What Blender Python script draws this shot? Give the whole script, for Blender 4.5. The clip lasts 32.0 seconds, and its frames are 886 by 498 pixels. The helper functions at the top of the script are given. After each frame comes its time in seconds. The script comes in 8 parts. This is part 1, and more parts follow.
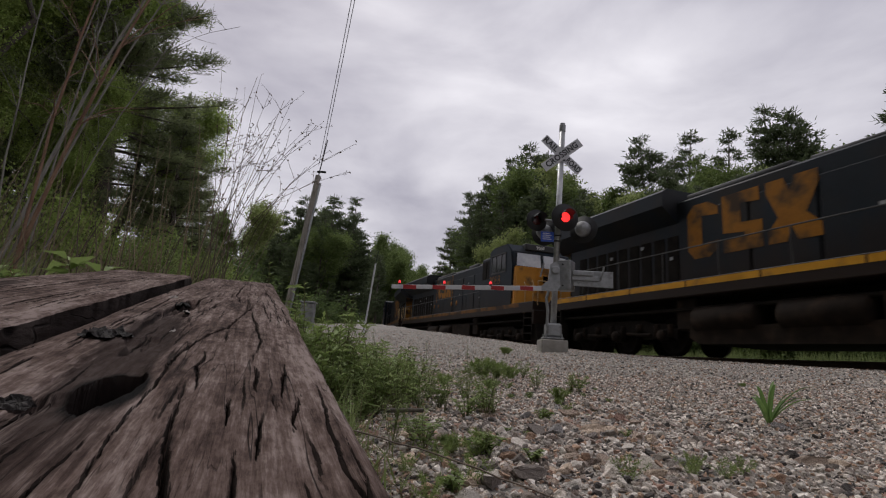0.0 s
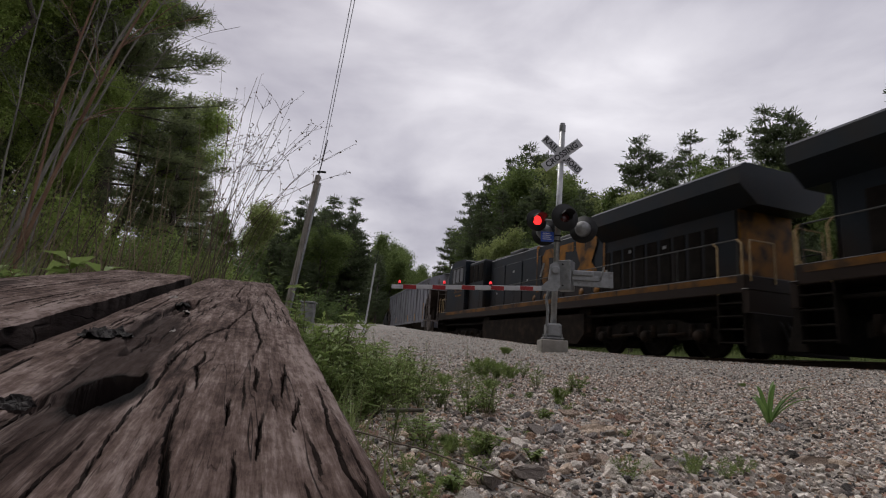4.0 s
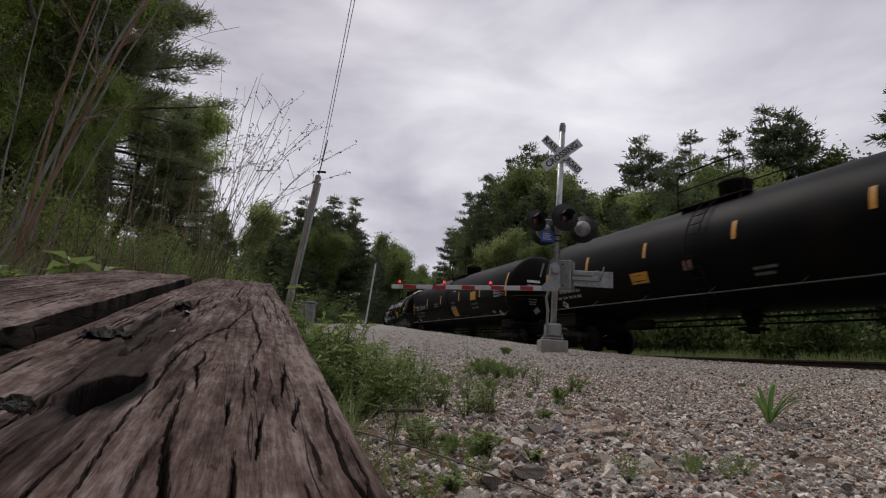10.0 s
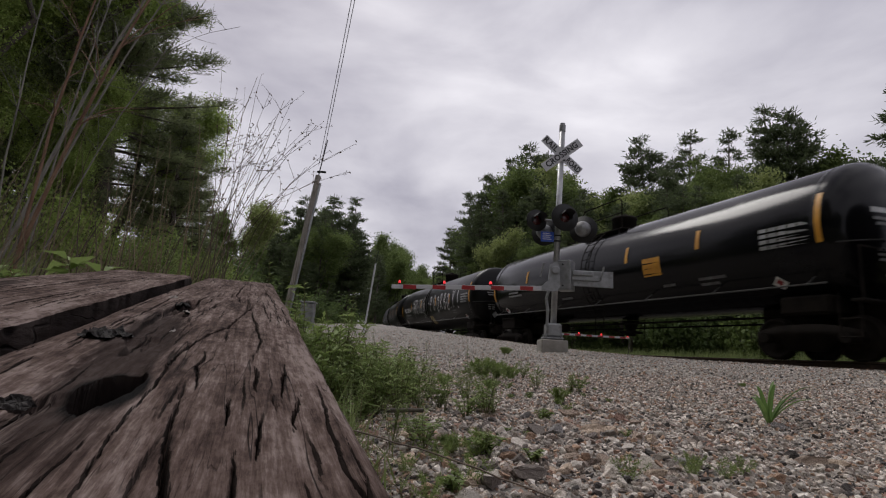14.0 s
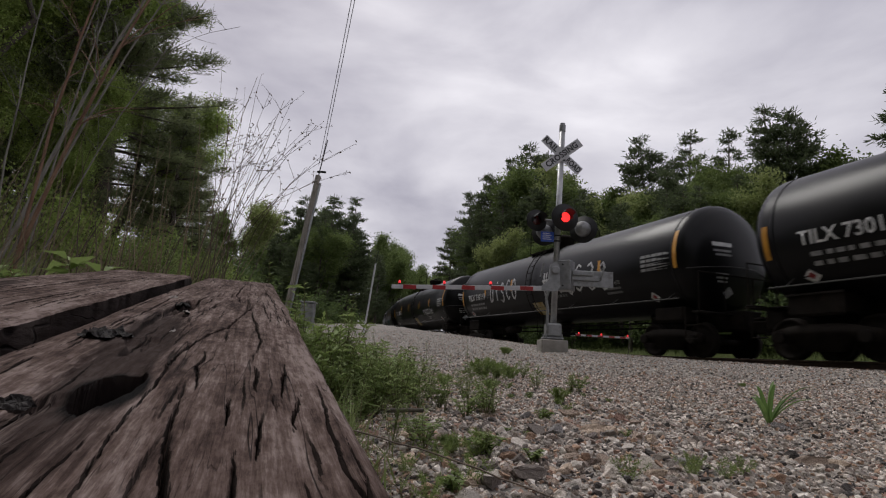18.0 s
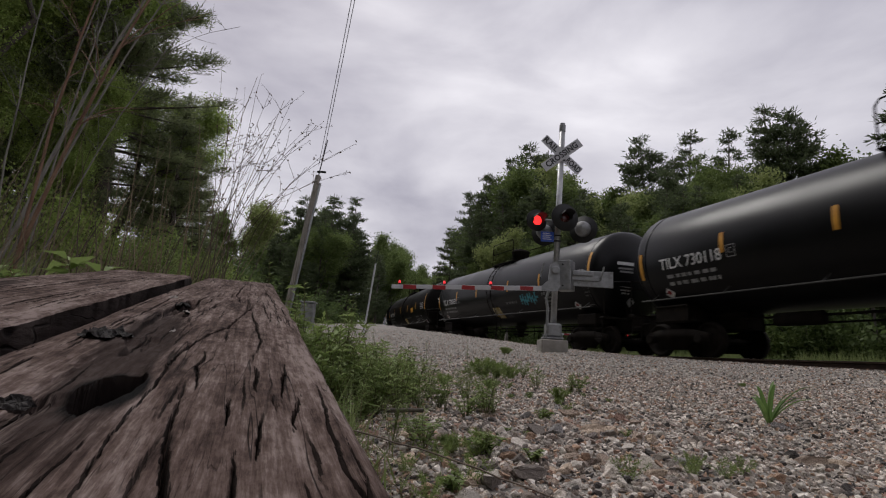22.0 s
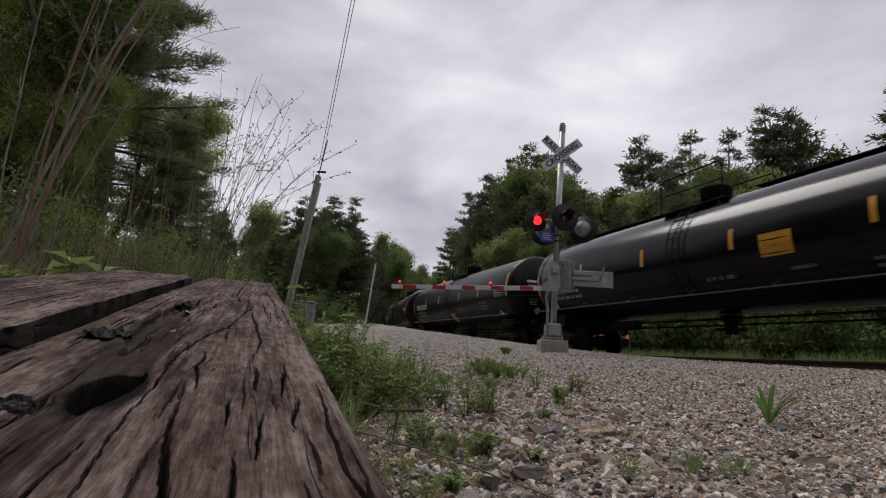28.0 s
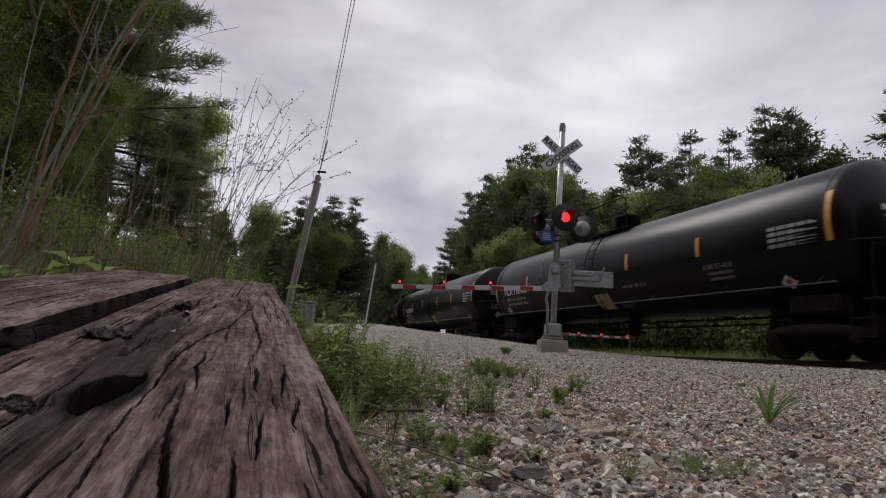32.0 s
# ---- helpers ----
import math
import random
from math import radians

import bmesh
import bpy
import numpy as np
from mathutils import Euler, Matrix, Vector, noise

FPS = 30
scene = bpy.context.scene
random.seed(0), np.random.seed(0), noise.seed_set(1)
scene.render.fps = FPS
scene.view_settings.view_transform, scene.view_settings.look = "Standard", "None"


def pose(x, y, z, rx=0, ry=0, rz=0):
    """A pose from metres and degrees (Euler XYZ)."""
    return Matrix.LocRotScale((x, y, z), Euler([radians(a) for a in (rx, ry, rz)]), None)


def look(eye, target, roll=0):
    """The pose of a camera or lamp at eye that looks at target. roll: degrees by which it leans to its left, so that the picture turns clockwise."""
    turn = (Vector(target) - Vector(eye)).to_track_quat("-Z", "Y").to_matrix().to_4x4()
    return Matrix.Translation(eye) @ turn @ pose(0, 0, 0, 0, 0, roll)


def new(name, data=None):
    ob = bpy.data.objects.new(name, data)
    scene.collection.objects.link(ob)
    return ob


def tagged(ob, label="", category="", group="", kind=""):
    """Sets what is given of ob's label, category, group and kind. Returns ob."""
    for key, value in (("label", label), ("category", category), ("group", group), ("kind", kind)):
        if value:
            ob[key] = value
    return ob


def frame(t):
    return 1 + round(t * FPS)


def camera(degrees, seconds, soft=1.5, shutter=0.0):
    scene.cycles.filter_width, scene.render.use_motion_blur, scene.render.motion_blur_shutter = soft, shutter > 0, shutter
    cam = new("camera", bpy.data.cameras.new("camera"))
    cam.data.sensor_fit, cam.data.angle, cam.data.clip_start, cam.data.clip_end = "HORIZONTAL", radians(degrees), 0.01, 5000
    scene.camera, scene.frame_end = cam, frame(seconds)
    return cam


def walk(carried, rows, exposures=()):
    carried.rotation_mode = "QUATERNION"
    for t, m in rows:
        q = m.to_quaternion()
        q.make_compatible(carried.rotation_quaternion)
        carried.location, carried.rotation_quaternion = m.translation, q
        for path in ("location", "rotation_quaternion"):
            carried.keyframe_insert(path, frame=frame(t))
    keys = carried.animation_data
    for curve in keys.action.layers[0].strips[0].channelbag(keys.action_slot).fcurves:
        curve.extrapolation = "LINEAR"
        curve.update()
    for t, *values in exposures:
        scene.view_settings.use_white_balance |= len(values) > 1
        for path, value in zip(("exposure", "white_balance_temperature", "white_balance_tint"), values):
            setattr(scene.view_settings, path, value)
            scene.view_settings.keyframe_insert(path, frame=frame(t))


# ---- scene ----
cam = camera(80.3, 32.0, soft=1.15, shutter=0.3)
EYE = Vector((0.0, 0.0, 0.22))
TILT = 0.2075
VIEW = look(EYE, (0.0, math.cos(TILT), 0.22 + math.sin(TILT)), roll=3.44)
walk(cam, [(0.0, VIEW), (32.0, VIEW)])

# ---- light ----
scene.view_settings.exposure = 0.0
world = bpy.data.worlds.new("overcast_sky")
scene.world = world
world.use_nodes = True
wn, wl = world.node_tree.nodes, world.node_tree.links
wn.clear()
w_out = wn.new("ShaderNodeOutputWorld")
w_bg = wn.new("ShaderNodeBackground")
w_sky = wn.new("ShaderNodeTexSky")
w_sky.sky_type, w_sky.sun_disc = "NISHITA", False
w_sky.sun_elevation, w_sky.sun_rotation = radians(55), radians(-35)
w_sky.air_density, w_sky.dust_density = 1.0, 4.0
w_co = wn.new("ShaderNodeTexCoord")
w_map = wn.new("ShaderNodeMapping")
w_map.inputs["Scale"].default_value = (1.0, 1.0, 2.6)
w_map.inputs["Location"].default_value = (0.35, 0.2, 0.1)
w_noise = wn.new("ShaderNodeTexNoise")
w_noise.inputs["Scale"].default_value = 2.3
w_noise.inputs["Detail"].default_value = 6.0
w_noise.inputs["Roughness"].default_value = 0.5
w_noise.inputs["Distortion"].default_value = 0.25
w_ramp = wn.new("ShaderNodeValToRGB")
w_ramp.color_ramp.elements[0].position = 0.34
w_ramp.color_ramp.elements[0].color = (0.425, 0.41, 0.485, 1)
w_ramp.color_ramp.elements[1].position = 0.72
w_ramp.color_ramp.elements[1].color = (0.925, 0.9, 0.955, 1)
w_mix = wn.new("ShaderNodeMixRGB")
w_mix.inputs[0].default_value = 0.94
w_dim = wn.new("ShaderNodeMixRGB")
w_dim.blend_type = "MULTIPLY"
w_dim.inputs[0].default_value = 1.0
w_dim.inputs[2].default_value = (0.1, 0.1, 0.1, 1)
wl.new(w_co.outputs["Generated"], w_map.inputs["Vector"])
wl.new(w_map.outputs[0], w_noise.inputs["Vector"])
wl.new(w_noise.outputs[0], w_ramp.inputs[0])
wl.new(w_sky.outputs[0], w_dim.inputs[1])
wl.new(w_dim.outputs[0], w_mix.inputs[1])
wl.new(w_ramp.outputs[0], w_mix.inputs[2])
wl.new(w_mix.outputs[0], w_bg.inputs[0])
w_bg.inputs[1].default_value = 1.0
wl.new(w_bg.outputs[0], w_out.inputs[0])
sun = new("sun", bpy.data.lights.new("sun", "SUN"))
sun.data.energy, sun.data.angle, sun.data.color = 1.4, radians(25), (1.0, 0.97, 0.93)
sun.matrix_world = look((-12, 17, 30), (0, 0, 0))


# ---- materials ----
def mat(name, dark, light, scale=6.0, rough=0.8, metal=0.0, bump=0.0, fine=60.0, per_object=0.0, per_island=0.0,
        stretch=(1, 1, 1), rough_var=0.1, contrast=(0.3, 0.7), dirt=None, dirt_scale=2.0, dirt_at=(0.5, 0.7), gloss=0.5, fine_share=0.35):
    """Two scales of noise between two colours, fine relief, and blots of dirt."""
    m = bpy.data.materials.new(name)
    m.use_nodes = True
    n, l = m.node_tree.nodes, m.node_tree.links
    p = n["Principled BSDF"]
    co = n.new("ShaderNodeTexCoord")
    mp = n.new("ShaderNodeMapping")
    mp.inputs["Scale"].default_value = stretch
    l.new(co.outputs["Object"], mp.inputs[0])
    big = n.new("ShaderNodeTexNoise")
    big.inputs["Scale"].default_value, big.inputs["Detail"].default_value = scale, 5.0
    small = n.new("ShaderNodeTexNoise")
    small.inputs["Scale"].default_value, small.inputs["Detail"].default_value = fine, 3.0
    l.new(mp.outputs[0], big.inputs["Vector"])
    l.new(mp.outputs[0], small.inputs["Vector"])
    add = n.new("ShaderNodeMath")
    add.operation = "MULTIPLY_ADD"
    l.new(small.outputs[0], add.inputs[0])
    add.inputs[1].default_value = fine_share
    l.new(big.outputs[0], add.inputs[2])
    sub = n.new("ShaderNodeMath")
    sub.operation = "SUBTRACT"
    l.new(add.outputs[0], sub.inputs[0])
    sub.inputs[1].default_value = fine_share / 2
    ramp = n.new("ShaderNodeMapRange")
    ramp.inputs[1].default_value, ramp.inputs[2].default_value = contrast
    l.new(sub.outputs[0], ramp.inputs[0])
    fac = ramp.outputs[0]
    for amount, node, socket in ((per_object, "ShaderNodeObjectInfo", "Random"), (per_island, "ShaderNodeNewGeometry", "Random Per Island")):
        if amount:
            info = n.new(node)
            mixf = n.new("ShaderNodeMix")
            mixf.inputs[0].default_value = amount
            l.new(fac, mixf.inputs[2])
            l.new(info.outputs[socket], mixf.inputs[3])
            fac = mixf.outputs[0]
    mix = n.new("ShaderNodeMixRGB")
    l.new(fac, mix.inputs[0])
    mix.inputs[1].default_value, mix.inputs[2].default_value = (*dark, 1), (*light, 1)
    colour = mix.outputs[0]
    if dirt:
        blot = n.new("ShaderNodeTexNoise")
        blot.inputs["Scale"].default_value, blot.inputs["Detail"].default_value = dirt_scale, 8.0
        l.new(mp.outputs[0], blot.inputs["Vector"])
        edge = n.new("ShaderNodeMapRange")
        edge.inputs[1].default_value, edge.inputs[2].default_value = dirt_at
        l.new(blot.outputs[0], edge.inputs[0])
        over = n.new("ShaderNodeMixRGB")
        l.new(edge.outputs[0], over.inputs[0])
        l.new(colour, over.inputs[1])
        over.inputs[2].default_value = (*dirt, 1)
        colour = over.outputs[0]
    l.new(colour, p.inputs["Base Color"])
    rr = n.new("ShaderNodeMapRange")
    rr.inputs[3].default_value, rr.inputs[4].default_value = max(0.02, rough - rough_var), min(1, rough + rough_var)
    l.new(big.outputs[0], rr.inputs[0])
    l.new(rr.outputs[0], p.inputs["Roughness"])
    p.inputs["Metallic"].default_value = metal
    p.inputs["Specular IOR Level"].default_value = gloss
    if bump:
        b = n.new("ShaderNodeBump")
        b.inputs["Strength"].default_value, b.inputs["Distance"].default_value = bump, 0.02
        l.new(add.outputs[0], b.inputs["Height"])
        l.new(b.outputs[0], p.inputs["Normal"])
    return m


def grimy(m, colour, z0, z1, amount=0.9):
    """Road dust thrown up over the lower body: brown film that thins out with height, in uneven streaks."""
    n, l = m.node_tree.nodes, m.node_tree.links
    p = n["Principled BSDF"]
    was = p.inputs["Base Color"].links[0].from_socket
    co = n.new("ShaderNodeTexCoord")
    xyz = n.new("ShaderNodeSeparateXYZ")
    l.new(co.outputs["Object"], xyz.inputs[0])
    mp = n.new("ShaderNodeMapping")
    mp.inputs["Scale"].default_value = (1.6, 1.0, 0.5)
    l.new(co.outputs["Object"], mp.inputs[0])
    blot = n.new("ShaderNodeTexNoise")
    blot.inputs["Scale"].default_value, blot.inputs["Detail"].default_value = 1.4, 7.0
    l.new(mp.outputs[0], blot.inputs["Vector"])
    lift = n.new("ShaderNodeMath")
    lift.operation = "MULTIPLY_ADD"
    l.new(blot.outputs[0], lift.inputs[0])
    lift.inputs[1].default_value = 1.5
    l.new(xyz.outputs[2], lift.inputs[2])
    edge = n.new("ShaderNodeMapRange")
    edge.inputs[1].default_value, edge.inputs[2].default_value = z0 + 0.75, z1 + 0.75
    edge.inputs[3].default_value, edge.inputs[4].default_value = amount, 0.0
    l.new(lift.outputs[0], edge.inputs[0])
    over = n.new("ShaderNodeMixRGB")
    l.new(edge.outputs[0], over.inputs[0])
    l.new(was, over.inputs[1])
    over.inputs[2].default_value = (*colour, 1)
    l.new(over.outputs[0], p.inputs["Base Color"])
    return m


def glow(name, colour, strength):
    m = bpy.data.materials.new(name)
    m.use_nodes = True
    p = m.node_tree.nodes["Principled BSDF"]
    p.inputs["Base Color"].default_value = (*colour, 1)
    p.inputs["Emission Color"].default_value = (*colour, 1)
    p.inputs["Emission Strength"].default_value = strength
    return m


def leafy(name, dark, light, rough=0.6, through_light=0.35, scale=0.9):
    m = mat(name, dark, light, scale=scale, rough=rough, fine=9.0, per_island=0.55)
    n, l = m.node_tree.nodes, m.node_tree.links
    p = n["Principled BSDF"]
    p.inputs["Specular IOR Level"].default_value = 0.25
    t = n.new("ShaderNodeBsdfTranslucent")
    l.new(p.inputs["Base Color"].links[0].from_socket, t.inputs[0])
    mix = n.new("ShaderNodeMixShader")
    mix.inputs[0].default_value = through_light
    l.new(p.outputs[0], mix.inputs[1])
    l.new(t.outputs[0], mix.inputs[2])
    l.new(mix.outputs[0], n["Material Output"].inputs[0])
    return m


M_TANK = mat("black_tank_paint", (0.0028, 0.0028, 0.0034), (0.006, 0.0058, 0.0064), 0.7, 0.33, 0, 0.015, 12, dirt=(0.0085, 0.0075, 0.007), dirt_scale=0.5, dirt_at=(0.5, 0.8), per_object=0.3, gloss=0.18)
M_TANK_SHINY = mat("glossy_black_paint", (0.0032, 0.0032, 0.0042), (0.0065, 0.0065, 0.008), 0.7, 0.17, 0, 0.01, 12, dirt=(0.01, 0.009, 0.0085), dirt_scale=0.4, dirt_at=(0.5, 0.9), gloss=0.2)
M_TANK_DULL = mat("weathered_black_paint", (0.0048, 0.0043, 0.0041), (0.0082, 0.0072, 0.0067), 0.6, 0.45, 0, 0.03, 14, dirt=(0.011, 0.0092, 0.008), dirt_scale=0.6, dirt_at=(0.48, 0.75), gloss=0.04)
M_UNDER = mat("grimy_black_steel", (0.0075, 0.0062, 0.0052), (0.019, 0.0155, 0.013), 3, 0.85, 0, 0.1, 40, dirt=(0.024, 0.017, 0.012), dirt_scale=4, dirt_at=(0.6, 0.85), gloss=0.08)
M_WHEEL = mat("rusty_wheel_steel", (0.008, 0.0065, 0.0055), (0.022, 0.017, 0.014), 5, 0.7, 0.2, 0.1, 50, gloss=0.1)
M_TREAD = mat("worn_bright_steel", (0.3, 0.29, 0.28), (0.5, 0.49, 0.48), 20, 0.3, 1.0, 0, 80)
M_RAIL = mat("rail_steel_rust", (0.035, 0.02, 0.014), (0.08, 0.05, 0.035), 6, 0.8, 0.3, 0.15, 60)
M_WHITE = mat("white_stencil_paint", (0.5, 0.5, 0.5), (0.72, 0.72, 0.72), 6, 0.6, 0, 0, 40)
M_WHITE_DIM = mat("faded_stencil_paint", (0.17, 0.17, 0.17), (0.33, 0.33, 0.33), 6, 0.7, 0, 0, 40)
M_WHITE_FAINT = mat("worn_stencil_paint", (0.07, 0.07, 0.07), (0.16, 0.16, 0.16), 6, 0.7, 0, 0, 40)
M_STENCIL_GREY = mat("grey_decal", (0.03, 0.03, 0.03), (0.07, 0.07, 0.07), 4, 0.6, 0, 0, 30)
M_YELLOWING = mat("yellowed_decal", (0.3, 0.19, 0.02), (0.42, 0.35, 0.2), 2.2, 0.6, 0, 0, 30, contrast=(0.42, 0.58))
M_GRAFFITI = mat("white_spray_paint", (0.36, 0.36, 0.37), (0.6, 0.6, 0.6), 4, 0.6, 0, 0, 30)
M_TEAL = mat("teal_spray_paint", (0.02, 0.16, 0.2), (0.05, 0.3, 0.36), 3, 0.6, 0, 0, 30)
M_YELLOW = mat("yellow_reflector", (0.42, 0.18, 0.008), (0.58, 0.28, 0.015), 5, 0.45, 0, 0, 40)
M_RED = mat("red_reflector", (0.22, 0.01, 0.012), (0.34, 0.018, 0.02), 5, 0.45, 0, 0, 40)
M_BLUE = mat("dark_blue_paint", (0.0055, 0.0088, 0.0125), (0.01, 0.015, 0.021), 0.8, 0.5, 0, 0.02, 14, dirt=(0.017, 0.0135, 0.011), dirt_scale=0.7, dirt_at=(0.46, 0.72), gloss=0.16)
M_CAB = mat("blue_cab_paint", (0.006, 0.01, 0.015), (0.011, 0.017, 0.025), 0.8, 0.45, 0, 0.02, 14, dirt=(0.014, 0.011, 0.0085), dirt_scale=0.9, dirt_at=(0.5, 0.78), gloss=0.1)
M_GOLD = mat("yellow_locomotive_paint", (0.22, 0.088, 0.007), (0.34, 0.145, 0.011), 1.6, 0.55, 0, 0.02, 20, dirt=(0.045, 0.026, 0.013), dirt_scale=1.6, dirt_at=(0.42, 0.62), gloss=0.15)
M_SILL = mat("clean_yellow_paint", (0.4, 0.19, 0.012), (0.55, 0.27, 0.02), 2.2, 0.5, 0, 0.02, 20, dirt=(0.16, 0.085, 0.03), dirt_scale=1.8, dirt_at=(0.55, 0.75), gloss=0.2)
M_NOSE = mat("yellow_nose_paint", (0.34, 0.14, 0.014), (0.46, 0.2, 0.02), 1.6, 0.5, 0, 0.02, 20, dirt=(0.12, 0.065, 0.025), dirt_scale=2.2, dirt_at=(0.52, 0.72), gloss=0.25)
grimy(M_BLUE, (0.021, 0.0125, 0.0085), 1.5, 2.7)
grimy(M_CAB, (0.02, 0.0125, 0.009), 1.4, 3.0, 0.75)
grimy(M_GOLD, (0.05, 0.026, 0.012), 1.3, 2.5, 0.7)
M_HOPPER = mat("grey_hopper_paint", (0.18, 0.18, 0.205), (0.265, 0.265, 0.295), 1.2, 0.55, 0, 0.02, 14, dirt=(0.09, 0.082, 0.08), dirt_scale=1.5, dirt_at=(0.5, 0.78), stretch=(1, 1, 0.3), gloss=0.2)
M_ENDPOST = mat("stained_grey_post", (0.09, 0.075, 0.068), (0.24, 0.21, 0.195), 2.2, 0.8, 0, 0.04, 20, gloss=0.1)
M_SLOPE = mat("brown_stained_sheet", (0.03, 0.022, 0.018), (0.085, 0.068, 0.058), 1.4, 0.8, 0, 0.05, 20, dirt=(0.02, 0.014, 0.011), dirt_scale=1.1, dirt_at=(0.45, 0.7), gloss=0.15)
M_HOPPERMARK = mat("faded_black_stencil", (0.06, 0.06, 0.065), (0.11, 0.11, 0.12), 6, 0.7, 0, 0, 40)
M_GALV = mat("galvanised_steel", (0.26, 0.265, 0.27), (0.42, 0.425, 0.43), 7, 0.36, 0.75, 0.02, 60)
M_ALU = mat("cast_aluminium", (0.2, 0.205, 0.21), (0.31, 0.315, 0.32), 9, 0.5, 0.45, 0.05, 50, dirt=(0.14, 0.13, 0.12), dirt_scale=5, dirt_at=(0.55, 0.75))
M_BLACK = mat("matt_black_paint", (0.008, 0.008, 0.0085), (0.018, 0.018, 0.019), 8, 0.65, 0, 0.02, 40)
M_LENS = mat("dark_red_lens", (0.03, 0.003, 0.003), (0.06, 0.006, 0.005), 10, 0.25, 0, 0, 40)
M_LIT = glow("lit_red_lamp", (1.0, 0.03, 0.03), 1.6)
M_TIP = glow("small_red_lamp", (1.0, 0.04, 0.05), 0.8)
M_SIGN = mat("white_reflective_sheet", (0.42, 0.42, 0.44), (0.52, 0.52, 0.54), 8, 0.5, 0, 0, 50)
M_SIGNBLUE = mat("blue_sign_sheet", (0.01, 0.05, 0.3), (0.015, 0.07, 0.38), 8, 0.5, 0, 0, 50)
M_CONC = mat("concrete", (0.2, 0.185, 0.165), (0.32, 0.3, 0.27), 5, 0.9, 0, 0.3, 60)
M_GLASS = mat("dark_cab_glass", (0.004, 0.005, 0.0055), (0.009, 0.01, 0.011), 5, 0.12, 0, 0, 30, rough_var=0.03, gloss=0.15)
M_POLE = mat("weathered_pole_wood", (0.2, 0.18, 0.155), (0.4, 0.365, 0.33), 4, 0.9, 0, 0.3, 40, stretch=(6, 6, 0.4), gloss=0.15)
M_BARK = mat("bark", (0.05, 0.04, 0.032), (0.12, 0.1, 0.085), 5, 0.95, 0, 0.5, 40, stretch=(3, 3, 0.6))
M_PALEBARK = mat("pale_bark", (0.16, 0.145, 0.13), (0.3, 0.28, 0.26), 6, 0.9, 0, 0.3, 40, stretch=(3, 3, 0.6))
M_REDSTEM = mat("reddish_stem", (0.17, 0.09, 0.06), (0.3, 0.19, 0.13), 8, 0.85, 0, 0.2, 60)
M_STRAW = mat("dry_straw", (0.16, 0.12, 0.072), (0.33, 0.265, 0.175), 4, 0.9, 0, 0, 30, per_island=0.6)
M_TWIG = mat("thin_twig", (0.09, 0.065, 0.05), (0.17, 0.13, 0.1), 8, 0.9, 0, 0, 40)
M_PINE = leafy("pine_needles", (0.048, 0.066, 0.035), (0.145, 0.18, 0.085), through_light=0.4)
M_DECID = leafy("broad_leaves", (0.08, 0.118, 0.036), (0.21, 0.27, 0.085), through_light=0.45)
M_YOUNG = leafy("young_leaves", (0.17, 0.21, 0.07), (0.36, 0.41, 0.16), through_light=0.45)
M_BANKPINE = leafy("bank_pine_needles", (0.12, 0.145, 0.075), (0.27, 0.31, 0.15), through_light=0.5)
M_BANKLEAF = leafy("bank_leaves", (0.17, 0.235, 0.06), (0.4, 0.5, 0.14), through_light=0.5)
M_SHRUB = leafy("shrub_leaves", (0.055, 0.088, 0.03), (0.15, 0.2, 0.07), through_light=0.45)
M_WEED = leafy("weed_leaves", (0.12, 0.175, 0.048), (0.32, 0.4, 0.14), through_light=0.4)
M_GRASS = leafy("grass_blades", (0.12, 0.165, 0.055), (0.3, 0.35, 0.14), through_light=0.35)
M_BALLAST = mat("ballast", (0.05, 0.043, 0.038), (0.16, 0.14, 0.125), 9, 0.95, 0, 0.8, 45)
M_DULLRAIL = mat("dull_grey_pipe", (0.024, 0.023, 0.022), (0.05, 0.048, 0.046), 6, 0.6, 0, 0, 40)


# ---- building helpers ----
def part(name, bm, material, parent=None, label=""):
    """Links a bmesh (or mesh) as one mesh object under a thing or a part."""
    if isinstance(bm, bpy.types.Mesh):
        me = bm
    else:
        me = bpy.data.meshes.new(name)
        bm.to_mesh(me)
        bm.free()
    if material is not None and not me.materials:
        me.materials.append(material)
    ob = new(name, me)
    ob.parent = parent
    if label:
        ob["label"] = label
    return ob


def thing(name, label, category, m=None, group="", kind=""):
    ob = new(name)
    ob.empty_display_size = 0.1
    if m is not None:
        ob.matrix_basis = m
    return tagged(ob, label, category, group, kind)


def box(bm, x0, x1, y0, y1, z0, z1, bevel=0.0, m=None):
    """A box between limits, its edges rounded, added to bm."""
    got = bmesh.ops.create_cube(bm, size=1.0)["verts"]
    for v in got:
        v.co = Vector((x0 + (v.co.x + 0.5) * (x1 - x0), y0 + (v.co.y + 0.5) * (y1 - y0), z0 + (v.co.z + 0.5) * (z1 - z0)))
    if bevel:
        edges = list({e for v in got for e in v.link_edges})
        got = list({v for f in bmesh.ops.bevel(bm, geom=edges, offset=bevel, segments=1, affect="EDGES")["faces"] for v in f.verts})
    if m is not None:
        seen = {v for v in got}
        for v in seen:
            v.co = m @ v.co
    return bm


def rod(bm, a, b, r, r2=None, n=8):
    """A round bar from a to b."""
    a, b = Vector(a), Vector(b)
    d = b - a
    m = Matrix.Translation((a + b) / 2) @ d.to_track_quat("Z", "Y").to_matrix().to_4x4()
    bmesh.ops.create_cone(bm, cap_ends=True, segments=n, radius1=r, radius2=r if r2 is None else r2, depth=d.length, matrix=m)
    return bm


def chain(bm, points, r, n=6):
    for a, b in zip(points, points[1:]):
        rod(bm, a, b, r, n=n)
    return bm


